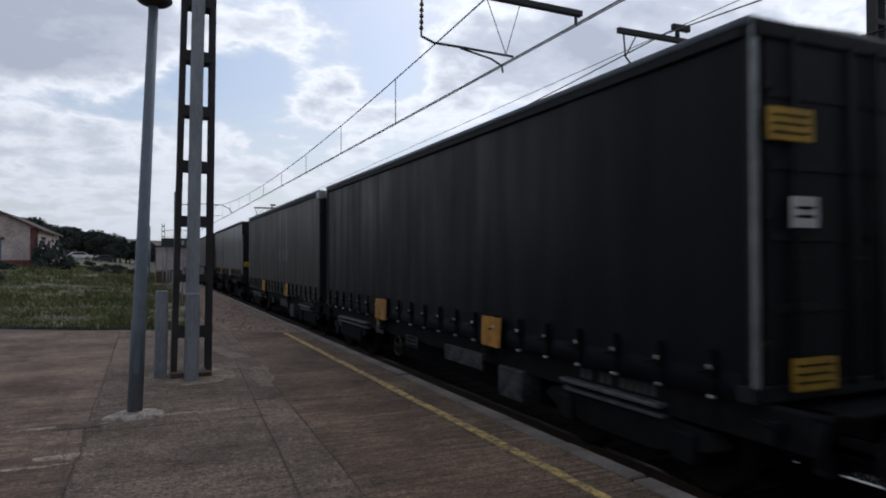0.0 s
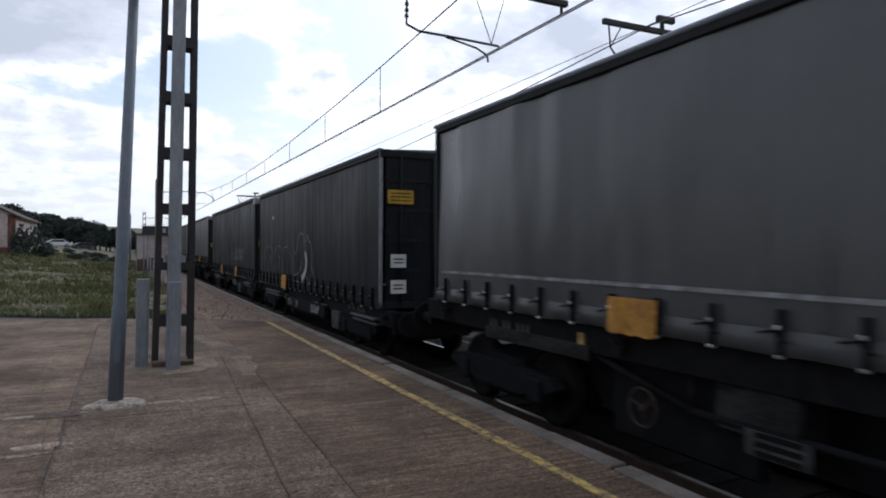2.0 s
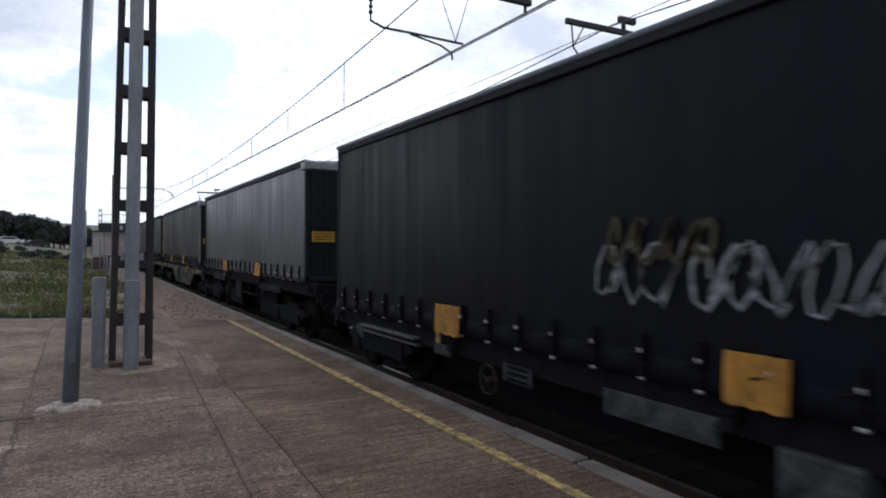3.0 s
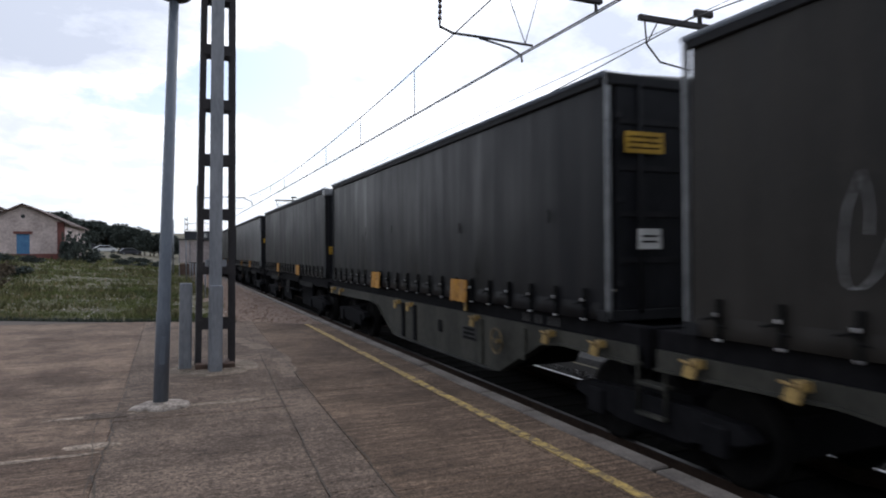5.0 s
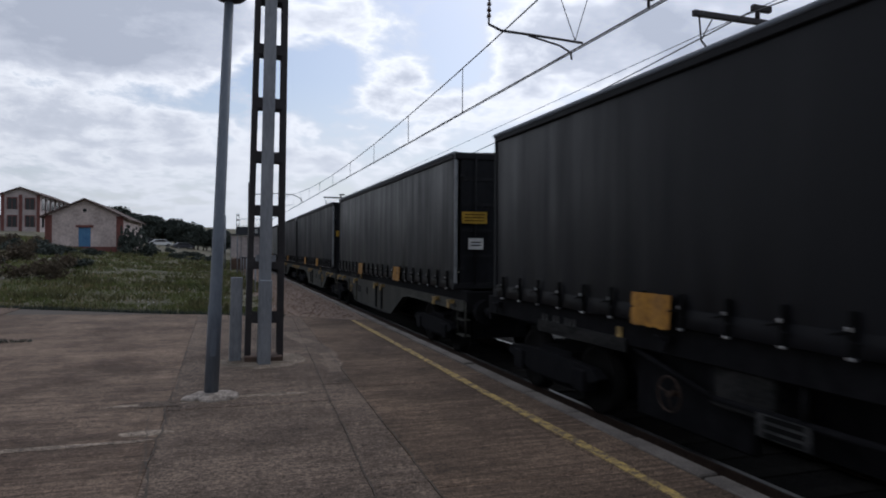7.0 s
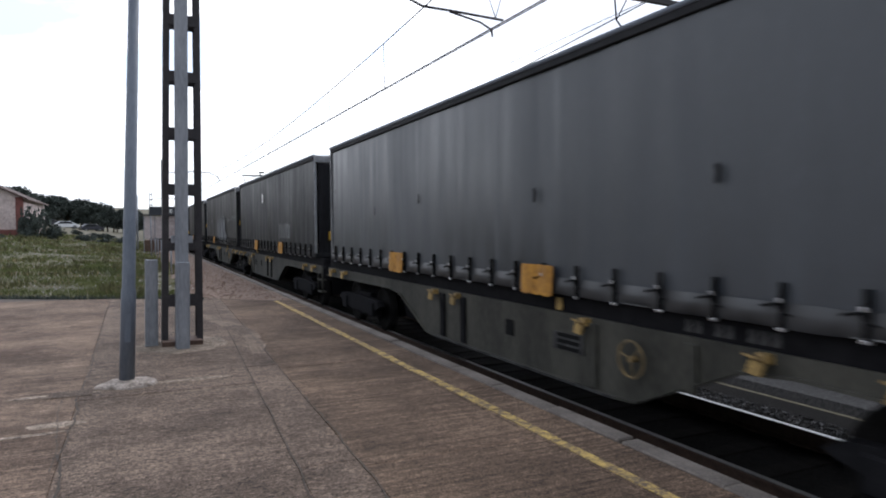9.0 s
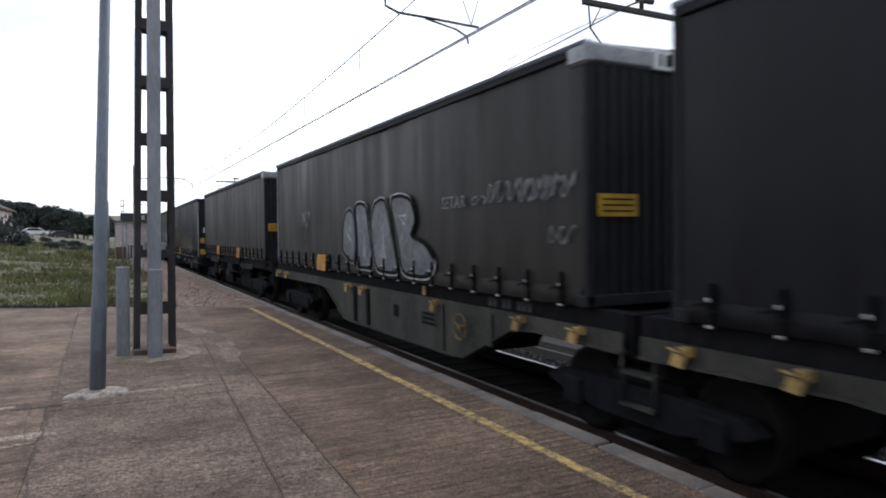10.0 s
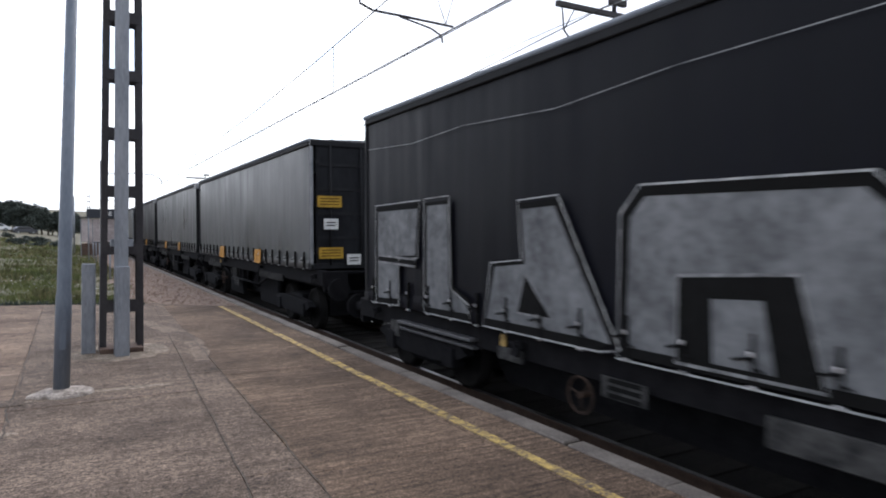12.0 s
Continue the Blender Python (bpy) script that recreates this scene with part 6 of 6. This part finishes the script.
def build_container(i, sh, curtain_kind, end, extra, deck):
    long, tall = SHORT.get(i, LENGTH) / LENGTH, (DECK + HEIGHT - deck) / HEIGHT
    FRAME[:] = long, DECK - deck, tall
    c = empty("swap_container", pose(0, 0, 0), "%s curtain-sided swap container with %s" % (TARP_WORDS[curtain_kind], END_WORDS[end]), "container", "containers of the freight train")
    me = curtain_mesh(i + 1.0, {"silver": 3.2, "pale": 2.6, "olive": 1.5}.get(curtain_kind, 1.0))
    me.materials.append(TARPS[curtain_kind])
    part("curtain", me, None, c, TARP_WORDS[curtain_kind] + " side curtain")
    bright = curtain_kind in ("pale", "grey", "blue", "silver")
    for key in ("rail", "edge", "roof", "floor", "far_wall", "far_end", "sill_end"):
        part(sh[key].name.split(".")[0], sh[key], None, c)
    part("hem", sh["hem_grey" if bright else "hem_" + curtain_kind], None, c, "wavy lower hem of the curtain")
    part("bottom_rail", sh["sill_bright" if bright else "sill"], None, c)
    for y in (0.0, LENGTH - 0.085):
        bare = (end == "doors" or i % 5 == 4) if y == 0 else i in BRIGHT_FAR
        part("corner_post", sh["post" if bare else "post_dark"], None, c, at=pose(0, y + (0.05 if bare and y else 0), 0))
        if y == 0 and (end == "doors" or i % 5 == 4):
            part("corner_post_seal", sh["post_back"], None, c)
        part("corner_post", sh["post_dark"], None, c, at=pose(WIDTH - 0.1, y, 0))
    for x in (0, WIDTH - 0.15):
        for y in (0, LENGTH - 0.18):
            part("corner_casting", sh["casting"], None, c, at=pose(x, y, 0))
    n = 21
    for k in range(n):
        y = 0.42 + (LENGTH - 0.84) * k / (n - 1)
        at = pose(0.004, y, 0.02)
        st = part("strap", sh["strap"], None, c, at=at)
        part("buckle", sh["buckle"], None, st)
        part("tension_ring", sh["ring"], None, st)
    for u in (4.38, 8.95):
        if extra == "silver_words" or (extra, u) in (("silver_tag", 8.95), ("gold_tag", 8.95), ("outlines", 8.95)):
            continue
        big = 1.0 if u < 5 or i not in (2, 3, 7) else 0.8
        part("orange_flap", sh["flap"], None, c, "faded orange flap", at=pose(0, LENGTH - u / long + 0.1 * math.sin(i * 2.3), 0) @ Matrix.Diagonal((1, big, 0.84, 1)))
    if end in ("doors", "beige"):
        for k, x in enumerate((0.12, WIDTH / 2 + 0.01)):
            d = part("rear_door", sh["door_dark" if end == "doors" else "door_beige"], None, c, "closed rear door leaf", at=pose(x, 0, 0))
            dark = end == "doors"
            for bx in ((0.30, 0.98) if k == 0 else (0.16, 0.85)) if dark else ((0.60, 1.07) if k == 0 else (0.07, 0.56)):
                part("lock_bar", sh["lock_bar_dark"], None, d, at=pose(bx, 0, 0))
                if dark:
                    part("lock_handle", sh["handle"], None, d, at=pose(bx, 0, 1.0))
                else:
                    part("bar_bracket", sh["bracket"], None, d, at=pose(bx, 0, 0.22)); part("bar_bracket", sh["bracket"], None, d, at=pose(bx, 0, 2.2))
            if not dark:
                for hx in (0.30, 0.84) if k == 0 else (0.30, 0.86):
                    part("rust_streak", sh["streak"], None, d, at=pose(hx, 0, 0))
            for hz in (0.4, 1.3, 2.2):
                part("hinge", sh["hinge"], None, d, at=pose(0.03 if k == 0 else 1.12, 0, hz))
            if end == "doors":
                for hz in (0.65, 1.15, 1.65, 2.15):
                    part("door_rib", sh["rib"], None, d, at=pose(0, 0, hz))
        part("header_rail", sh["head_dark"], None, c)
    else:
        part("ribbed_bulkhead", sh["ribbed_end"], None, c)
        part("header_rail", sh["head_pale" if end == "header" else "head_deep"], None, c, "pale metal header rail" if end == "header" else "")
        if end == "header" and i != 19:
            part("corner_cap", sh["corner_cap"], None, c, "pale rounded corner cap")
    plates(c, sh, end, i, deck, tall)
    decorate(c, extra, sh, i * 7 + 5)
    FRAME[:] = 1.0, 0.0, 1.0
    c.scale = (1, long, tall)
    return c


# wagon space: x 0 at the face of the containers, y 0 at the near end of the container, z 0 at the rail head
def wagon_meshes(deck):
    s = {}
    top = deck - RAIL_Z - 0.015
    cx = TRACK - SIDE
    r = 0.44
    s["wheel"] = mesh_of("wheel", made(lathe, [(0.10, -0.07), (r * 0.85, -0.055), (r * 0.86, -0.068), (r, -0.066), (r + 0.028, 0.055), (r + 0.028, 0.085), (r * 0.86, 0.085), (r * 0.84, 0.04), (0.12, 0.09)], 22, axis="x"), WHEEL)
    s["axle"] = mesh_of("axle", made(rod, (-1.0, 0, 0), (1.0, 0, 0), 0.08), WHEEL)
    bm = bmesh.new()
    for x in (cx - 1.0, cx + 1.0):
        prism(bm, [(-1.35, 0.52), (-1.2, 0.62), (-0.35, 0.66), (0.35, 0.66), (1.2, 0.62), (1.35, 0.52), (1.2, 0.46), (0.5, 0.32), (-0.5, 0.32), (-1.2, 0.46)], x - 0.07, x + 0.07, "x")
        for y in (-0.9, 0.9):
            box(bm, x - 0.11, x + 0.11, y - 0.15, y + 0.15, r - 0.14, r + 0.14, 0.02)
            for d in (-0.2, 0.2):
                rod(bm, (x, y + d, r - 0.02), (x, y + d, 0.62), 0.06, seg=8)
    # inner boxes enlarged beyond the bogie's own shape, to block light beneath
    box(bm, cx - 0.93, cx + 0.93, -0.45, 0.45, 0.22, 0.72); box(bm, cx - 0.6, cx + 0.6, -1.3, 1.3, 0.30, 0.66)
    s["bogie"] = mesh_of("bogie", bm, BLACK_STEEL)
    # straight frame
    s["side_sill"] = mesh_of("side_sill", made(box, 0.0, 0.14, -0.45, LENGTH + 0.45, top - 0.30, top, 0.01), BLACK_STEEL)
    # middle of the sill is dropped lower to block light from the far side
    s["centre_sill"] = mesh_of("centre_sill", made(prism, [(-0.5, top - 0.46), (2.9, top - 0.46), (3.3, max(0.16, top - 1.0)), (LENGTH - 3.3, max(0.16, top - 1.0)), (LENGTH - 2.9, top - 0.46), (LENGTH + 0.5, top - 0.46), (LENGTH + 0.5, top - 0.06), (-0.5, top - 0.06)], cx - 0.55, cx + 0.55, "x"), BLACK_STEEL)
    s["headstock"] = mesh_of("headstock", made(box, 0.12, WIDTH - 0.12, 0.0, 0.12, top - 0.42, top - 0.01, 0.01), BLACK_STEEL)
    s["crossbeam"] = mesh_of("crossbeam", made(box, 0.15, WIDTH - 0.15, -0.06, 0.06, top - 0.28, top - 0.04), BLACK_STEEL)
    # added plate, unseen in the dark, that stops light coming through underneath
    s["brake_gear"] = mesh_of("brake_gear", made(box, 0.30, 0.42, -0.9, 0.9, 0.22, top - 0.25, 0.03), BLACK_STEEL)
    bm = bmesh.new()
    path(bm, [(0.17, 3.6, top - 0.3), (0.17, 5.0, top - 0.62), (0.17, LENGTH - 5.0, top - 0.62), (0.17, LENGTH - 3.6, top - 0.3)], 0.035)
    for y in (5.0, 6.2, 7.2, LENGTH - 5.0):
        rod(bm, (0.17, y, top - 0.62), (0.17, y, top - 0.3), 0.03)
    s["truss"] = mesh_of("truss_rod", bm, BLACK_STEEL)
    s["tank"] = mesh_of("air_tank", made(lathe, [(0.10, -0.75), (0.19, -0.68), (0.19, 0.68), (0.10, 0.75)], 14, axis="x"), BLACK_STEEL)
    s["box"] = mesh_of("equipment_box", made(box, 0, 0.35, -0.4, 0.4, -0.42, 0, 0.02), SKIRT)
    s["panel"] = mesh_of("data_panel", made(box, -0.006, 0.0, -0.28, 0.28, -0.10, 0.10), DUSTY)
    s["pale_plate"] = mesh_of("striped_plate", made(box, -0.006, 0.0, -0.20, 0.20, -0.065, 0.065), PAINT_WHITE)
    s["plate_stripe"] = mesh_of("stripe", made(box, -0.010, -0.006, -0.16, 0.10, -0.010, 0.010), INK)
    s["blue_label"] = mesh_of("blue_label", made(box, -0.006, 0.0, -0.10, 0.10, -0.08, 0.08), LABEL_BLUE)
    s["brown_box"] = mesh_of("valve_box", made(box, 0.0, 0.16, -0.10, 0.10, -0.06, 0.06, 0.01), RUST)
    s["foot"] = mesh_of("footplate", made(box, 0.0, 0.16, -1.05, 1.05, -0.02, 0.02, 0.006), PLANK)
    s["deep_panel"] = mesh_of("side_panel", made(box, 0.05, 0.09, -0.65, 0.65, -0.12, 0.12, 0.01), DUSTY)
    s["deep_box"] = mesh_of("equipment_box", made(box, 0.02, 0.34, -0.30, 0.30, -0.20, 0.20, 0.02), DUSTY)
    s["digit"] = mesh_of("sill_digit", made(box, -0.004, 0.0, -0.035, 0.035, -0.055, 0.055), DUSTY)
    s["amber_tag"] = mesh_of("amber_tag", made(box, -0.03, 0.0, -0.05, 0.05, -0.07, 0.07, 0.006), AMBER)
    s["panel_line"] = mesh_of("panel_line", made(box, -0.010, -0.006, -0.22, 0.20, -0.022, 0.022), INK)
    bm = bmesh.new()
    loop = []
    for k in range(24):
        a = 2 * math.pi * k / 24
        loop.append([bm.verts.new((0.012 * math.sin(u), (0.175 + 0.011 * math.cos(u)) * math.cos(a), (0.175 + 0.011 * math.cos(u)) * math.sin(a))) for u in [2 * math.pi * j / 6 for j in range(6)]])
    for k in range(24):
        p, q = loop[k], loop[(k + 1) % 24]
        for j in range(6):
            bm.faces.new((p[j], q[j], q[(j + 1) % 6], p[(j + 1) % 6])).smooth = True
    for a in (0.3, 2.4, 4.5):
        rod(bm, (0, 0, 0), (0, 0.175 * math.cos(a), 0.175 * math.sin(a)), 0.007, seg=5)
    rod(bm, (-0.02, 0, 0), (0.12, 0, 0), 0.03, seg=8)
    s["handwheel"] = mesh_of("brake_handwheel", bm, TAN)
    s["handwheel_dark"] = s["handwheel"].copy(); s["handwheel_dark"].materials[0] = RAIL
    bm = bmesh.new()
    box(bm, -0.05, 0.10, -0.055, 0.055, -0.01, 0.07, 0.01)
    prism(bm, [(-0.02, -0.10), (0.11, -0.085), (0.065, 0.02), (-0.065, 0.005)], -0.075, -0.05, "x")
    rod(bm, (-0.06, -0.03, 0.02), (-0.06, 0.14, 0.05), 0.013, seg=6)
    s["lock"] = mesh_of("container_lock", bm, AMBER)
    s["lock_dark"] = s["lock"].copy(); s["lock_dark"].materials[0] = BLACK_STEEL; s["lock_dark"].name = "dark_lock"
    bm = bmesh.new()
    rod(bm, (0, 0, 0), (0, -0.40, 0), 0.09, seg=12); rod(bm, (0, -0.40, 0), (0, -0.45, 0), 0.22, 0.22, 16)
    s["buffer"] = mesh_of("buffer", bm, BLACK_STEEL)
    bm = bmesh.new()
    path(bm, [(0.05, 0.0, 0.1), (0.05, 0.0, -0.55), (0.05, 0.42, -0.55), (0.05, 0.42, 0.1)], 0.018)
    box(bm, 0.02, 0.16, 0.0, 0.42, -0.56, -0.53); box(bm, 0.02, 0.16, 0.0, 0.42, -0.26, -0.23)
    s["step"] = mesh_of("step_ladder", bm, BELLY)
    s["skirt"] = mesh_of("side_plank", made(box, 0.06, 0.10, -1.1, 1.1, -0.10, 0.06, 0.006), SKIRT)
    return s


def belly_mesh(mid):
    """Deep fish-bellied side plate with a flanged lower edge and stiffeners."""
    top = DECK - RAIL_Z - 0.20
    m = LENGTH - mid
    lo, hi = -0.42, LENGTH + 0.42
    prof = [(lo, top), (lo, top - 0.20), (m - 4.2, top - 0.17), (m - 3.7, top - 0.22), (m - 2.5, 0.40), (m - 2.2, 0.38), (m + 2.2, 0.38), (m + 2.5, 0.40), (m + 3.7, top - 0.22), (m + 4.2, top - 0.17), (hi, top - 0.20), (hi, top)]
    bm = bmesh.new()
    for x in (0.04, WIDTH - 0.07):
        prism(bm, prof, x, x + 0.03, "x")
    # lower flange follows the edge
    edge = prof[1:11]
    for a, b in zip(edge, edge[1:]):
        if abs(a[0] - b[0]) < 0.01:
            continue
        q = [(0.0, a[0], a[1]), (0.16, a[0], a[1]), (0.16, b[0], b[1]), (0.0, b[0], b[1])]
        lo = [bm.verts.new(p) for p in q]; hi = [bm.verts.new((p[0], p[1], p[2] + 0.025)) for p in q]
        bm.faces.new(lo[::-1]); bm.faces.new(hi)
        for k in range(4):
            bm.faces.new((lo[k], lo[(k + 1) % 4], hi[(k + 1) % 4], hi[k]))
    return mesh_of("side_plate", bm, BELLY)


def build_wagon(i, sh, kind, mid, deck):
    top, long = deck - RAIL_Z - 0.015, SHORT.get(i, LENGTH) / LENGTH
    words = {"flat": "flat container wagon with black underframe", "low": "low-floor container wagon with dusty side panels", "belly": "container wagon with deep grey-green fish-bellied sides"}
    w = empty("container_wagon", pose(0, 0, 0), words[kind], "wagon", "wagons of the freight train")
    rnd = random.Random(i + 90)
    for x in (0.10, WIDTH - 0.24):
        part("side_sill", sh["side_sill"], None, w, at=pose(x, 0, 0))
    part("centre_sill", sh["centre_sill"], None, w)
    for y in (-0.5, LENGTH + 0.38):
        part("headstock", sh["headstock"], None, w, at=pose(0, y, 0))
    for k in range(5):
        part("crossbeam", sh["crossbeam"], None, w, at=pose(0, 1.0 + (LENGTH - 2.0) * k / 4, 0))
    for y in (4.6, LENGTH - 4.7) if kind == "flat" else ():
        part("brake_gear", sh["brake_gear"], None, w, at=pose(0, y + rnd.uniform(-0.3, 0.3), 0))
    cx = TRACK - SIDE
    # the fish-bellied wagons run in pairs that share the bogie between them
    for y in (1.75, LENGTH - 1.75) if kind != "belly" else (1.75,) if mid < 7 else (-0.55, LENGTH - 1.75):
        b = part("bogie", sh["bogie"], None, w, at=pose(0, y, 0))
        for dy in (-0.9, 0.9):
            part("axle", sh["axle"], None, b, at=pose(cx, dy, 0.44))
            part("wheel", sh["wheel"], None, b, at=pose(cx - GAUGE, dy, 0.44))
            part("wheel", sh["wheel"], None, b, at=pose(cx + GAUGE, dy, 0.44, 0, 0, 180))
    for x in (cx - 0.9, cx + 0.9):
        part("buffer", sh["buffer"], None, w, at=pose(x, -0.5, min(0.98, top - 0.2)))
        part("buffer", sh["buffer"], None, w, at=pose(x, LENGTH + 0.5, min(0.98, top - 0.2), 0, 0, 180))
    if kind != "belly":
        for y in (-0.1, 4.4, LENGTH - 4.4, LENGTH - 0.2):
            part("container_lock", sh["lock_dark"], None, w, "container lock", at=pose(0.06, y + rnd.uniform(-0.2, 0.2), top - 0.15))

    def handwheel(u, z, look_dark=False):
        part("brake_handwheel", sh["handwheel_dark" if look_dark else "handwheel"], None, w, "rusty ring handwheel", at=pose(-0.03, LENGTH - u, z))

    def data_panel(u, z, x):
        p = part("data_panel", sh["panel"], None, w, "dusty lettered data panel", at=pose(x, LENGTH - u, z))
        for k in range(3):
            part("panel_line", sh["panel_line"], None, p, at=pose(0, 0, (k - 1) * 0.07))

    def sill_code(u, z, x, n=11):
        for k in range(n):
            if k not in (2, 5):
                part("sill_digit", sh["digit"], None, w, at=pose(x, LENGTH - u - 0.11 * k, z))

    if kind == "flat":
        part("truss_rod", sh["truss"], None, w)
        part("air_tank", sh["tank"], None, w, at=pose(cx, 6.4, top - 0.62))
        part("equipment_box", sh["box"], None, w, at=pose(0.16, 7.6 + rnd.uniform(-0.5, 0.5), top - 0.28))
        for u in (2.6, LENGTH - 3.4):
            part("side_plank", sh["skirt"], None, w, at=pose(0, LENGTH - u, top - 0.28))
        handwheel(4.6, 0.67, i != 21)
        data_panel(5.9, 0.62, 0.095); sill_code(1.6, top - 0.18, 0.098, 9)
        part("amber_tag", sh["amber_tag"], None, w, "small amber tag", at=pose(0.10, LENGTH - 3.55, top - 0.17))
    elif kind == "low":
        for u, n in ((2.3, 1.0), (11.4, 0.75)):
            for z in (0.76, 0.66):
                part("footplate", sh["foot"], None, w, "footplate over the bogie, painted pale as if lit from above", at=pose(-0.02 if z > 0.7 else 0.03, LENGTH - u / long, z) @ Matrix.Diagonal((1, n, 1, 1)))
        part("side_panel", sh["deep_panel"], None, w, at=pose(0, LENGTH - 7.95 / long, 0.66))
        part("side_panel", sh["deep_panel"], None, w, at=pose(0, LENGTH - 4.1 / long, 0.70) @ Matrix.Diagonal((1, 0.36, 0.6, 1)))
        part("equipment_box", sh["deep_box"], None, w, at=pose(0, LENGTH - 9.4 / long, 0.50))
        part("equipment_box", sh["deep_box"], None, w, at=pose(0.05, LENGTH - 1.0 / long, 0.62) @ Matrix.Diagonal((1, 0.5, 0.6, 1)))
        if i == 22:
            p = part("striped_plate", sh["pale_plate"], None, w, "pale plate with dark stripes", at=pose(0.03, LENGTH - 6.0 / long, 0.675))
            for k in (-1, 0, 1):
                part("stripe", sh["plate_stripe"], None, p, at=pose(0, 0.02 * k, 0.034 * k))
            part("blue_label", sh["blue_label"], None, w, "worn blue label", at=pose(0.03, LENGTH - 6.5 / long, 0.66))
            part("valve_box", sh["brown_box"], None, w, "rusty valve box", at=pose(0.03, LENGTH - 6.45 / long, 0.49))
        else:
            data_panel(5.9 / long, 0.66, 0.045)
        part("amber_tag", sh["amber_tag"], None, w, "small amber tag", at=pose(0.09, LENGTH - 3.95 / long, top - 0.12))
        handwheel(5.4 / long, 0.53, True)
        sill_code(10.9, top - 0.10, 0.098)
        if i == 6:
            part("side_panel", made(box, 0.00, 0.04, LENGTH - 8.6 / long, LENGTH - 4.4 / long, 0.46, 0.76, 0.01), BLACK_STEEL, w)
            tag_strokes(w, LENGTH - 4.65 / long, 0.50, 1.3, 0.22, PAINT_FAINT, 12, 0.020, 5, -0.012); tag_strokes(w, LENGTH - 7.3 / long, 0.49, 0.85, 0.24, PAINT_WHITE, 11, 0.020, 4, -0.012)
    else:
        me = belly_mesh(mid)
        part("side_plate", me, None, w, "grey-green fish-bellied side plate")
        part("step_ladder", sh["step"], None, w, at=pose(0, -0.50 if mid < 7 else -0.85, top - 0.3))
        turned = mid < 7
        spot = lambda u: LENGTH - u if turned else u     # these wagons run either way round
        for u in (6.25, 6.95, 9.95, 11.3):
            part("stiffener", made(box, 0.005, 0.04, LENGTH - spot(u) - 0.07, LENGTH - spot(u) + 0.07, 0.42 if u < 11 else 0.66, top - 0.24, 0.008), BLACK_STEEL if u < 7 else BELLY, w)
        part("lower_flange", made(box, -0.004, 0.02, LENGTH - mid - 2.2, LENGTH - mid + 2.2, 0.376, 0.402), DUSTY, w)
        for u in (6.0, 6.8, 9.85, 12.05, 13.1, 0.15, 1.1):
            part("container_lock", sh["lock"], None, w, "amber container lock", at=pose(0.0, LENGTH - spot(u), 1.06))
        part("cutout", made(box, 0.030, 0.038, LENGTH - spot(8.25) - 0.10, LENGTH - spot(8.25) + 0.10, 0.72, 0.92), INK, w, "dark cut-out in the side plate")
        handwheel(spot(10.6), 0.83)
        part("amber_tag", sh["amber_tag"], None, w, "small amber tag", at=pose(0.08, LENGTH - spot(9.3), top - 0.10))
        data_panel(spot(9.5), 0.82, 0.036); sill_code(spot(11.2), top - 0.10, 0.098, 9)
    return w


def build_train():
    cs, ws, low = shared_meshes(), wagon_meshes(DECK), wagon_meshes(DECK_LOW)
    for i, (far_end, curtain_kind, end, wagon, mid, extra) in enumerate(TRAIN):
        deck = DECK_LOW if wagon == "low" else DECK
        c = build_container(i, cs, curtain_kind, end, extra, deck)
        w = build_wagon(i, low if wagon == "low" else ws, wagon, mid, deck)
        w.scale = (1, SHORT.get(i, LENGTH) / LENGTH, 1)
        y = far_end - SHORT.get(i, LENGTH)
        MOVING.append((c, y, deck)); MOVING.append((w, y, RAIL_Z))


def motions():
    """The train runs past at an even speed."""
    for ob, y, z in MOVING:
        walk(ob, [(0, pose(SIDE, y, z)), (12, pose(SIDE, y - SPEED * 12.0, z))])


build_ground()
build_strip()
build_track(TRACK, "track_bed", True)
build_track(TRACK_2, "track_bed", False)
build_platform()
build_lamp_post()
build_mast()
build_wires()
build_small_posts()
build_shed()
build_house()
build_car(-11.5, 146, 12, CAR_WHITE, "white parked car at the edge of the field")
build_car(-14.6, 150, 5, CAR_DARK, "dark parked car near the trees")
build_car(-7.5, 152, 20, CAR_DARK, "dark parked car near the trees")
build_station_things()
build_trees()
build_grass()
build_train()
motions()
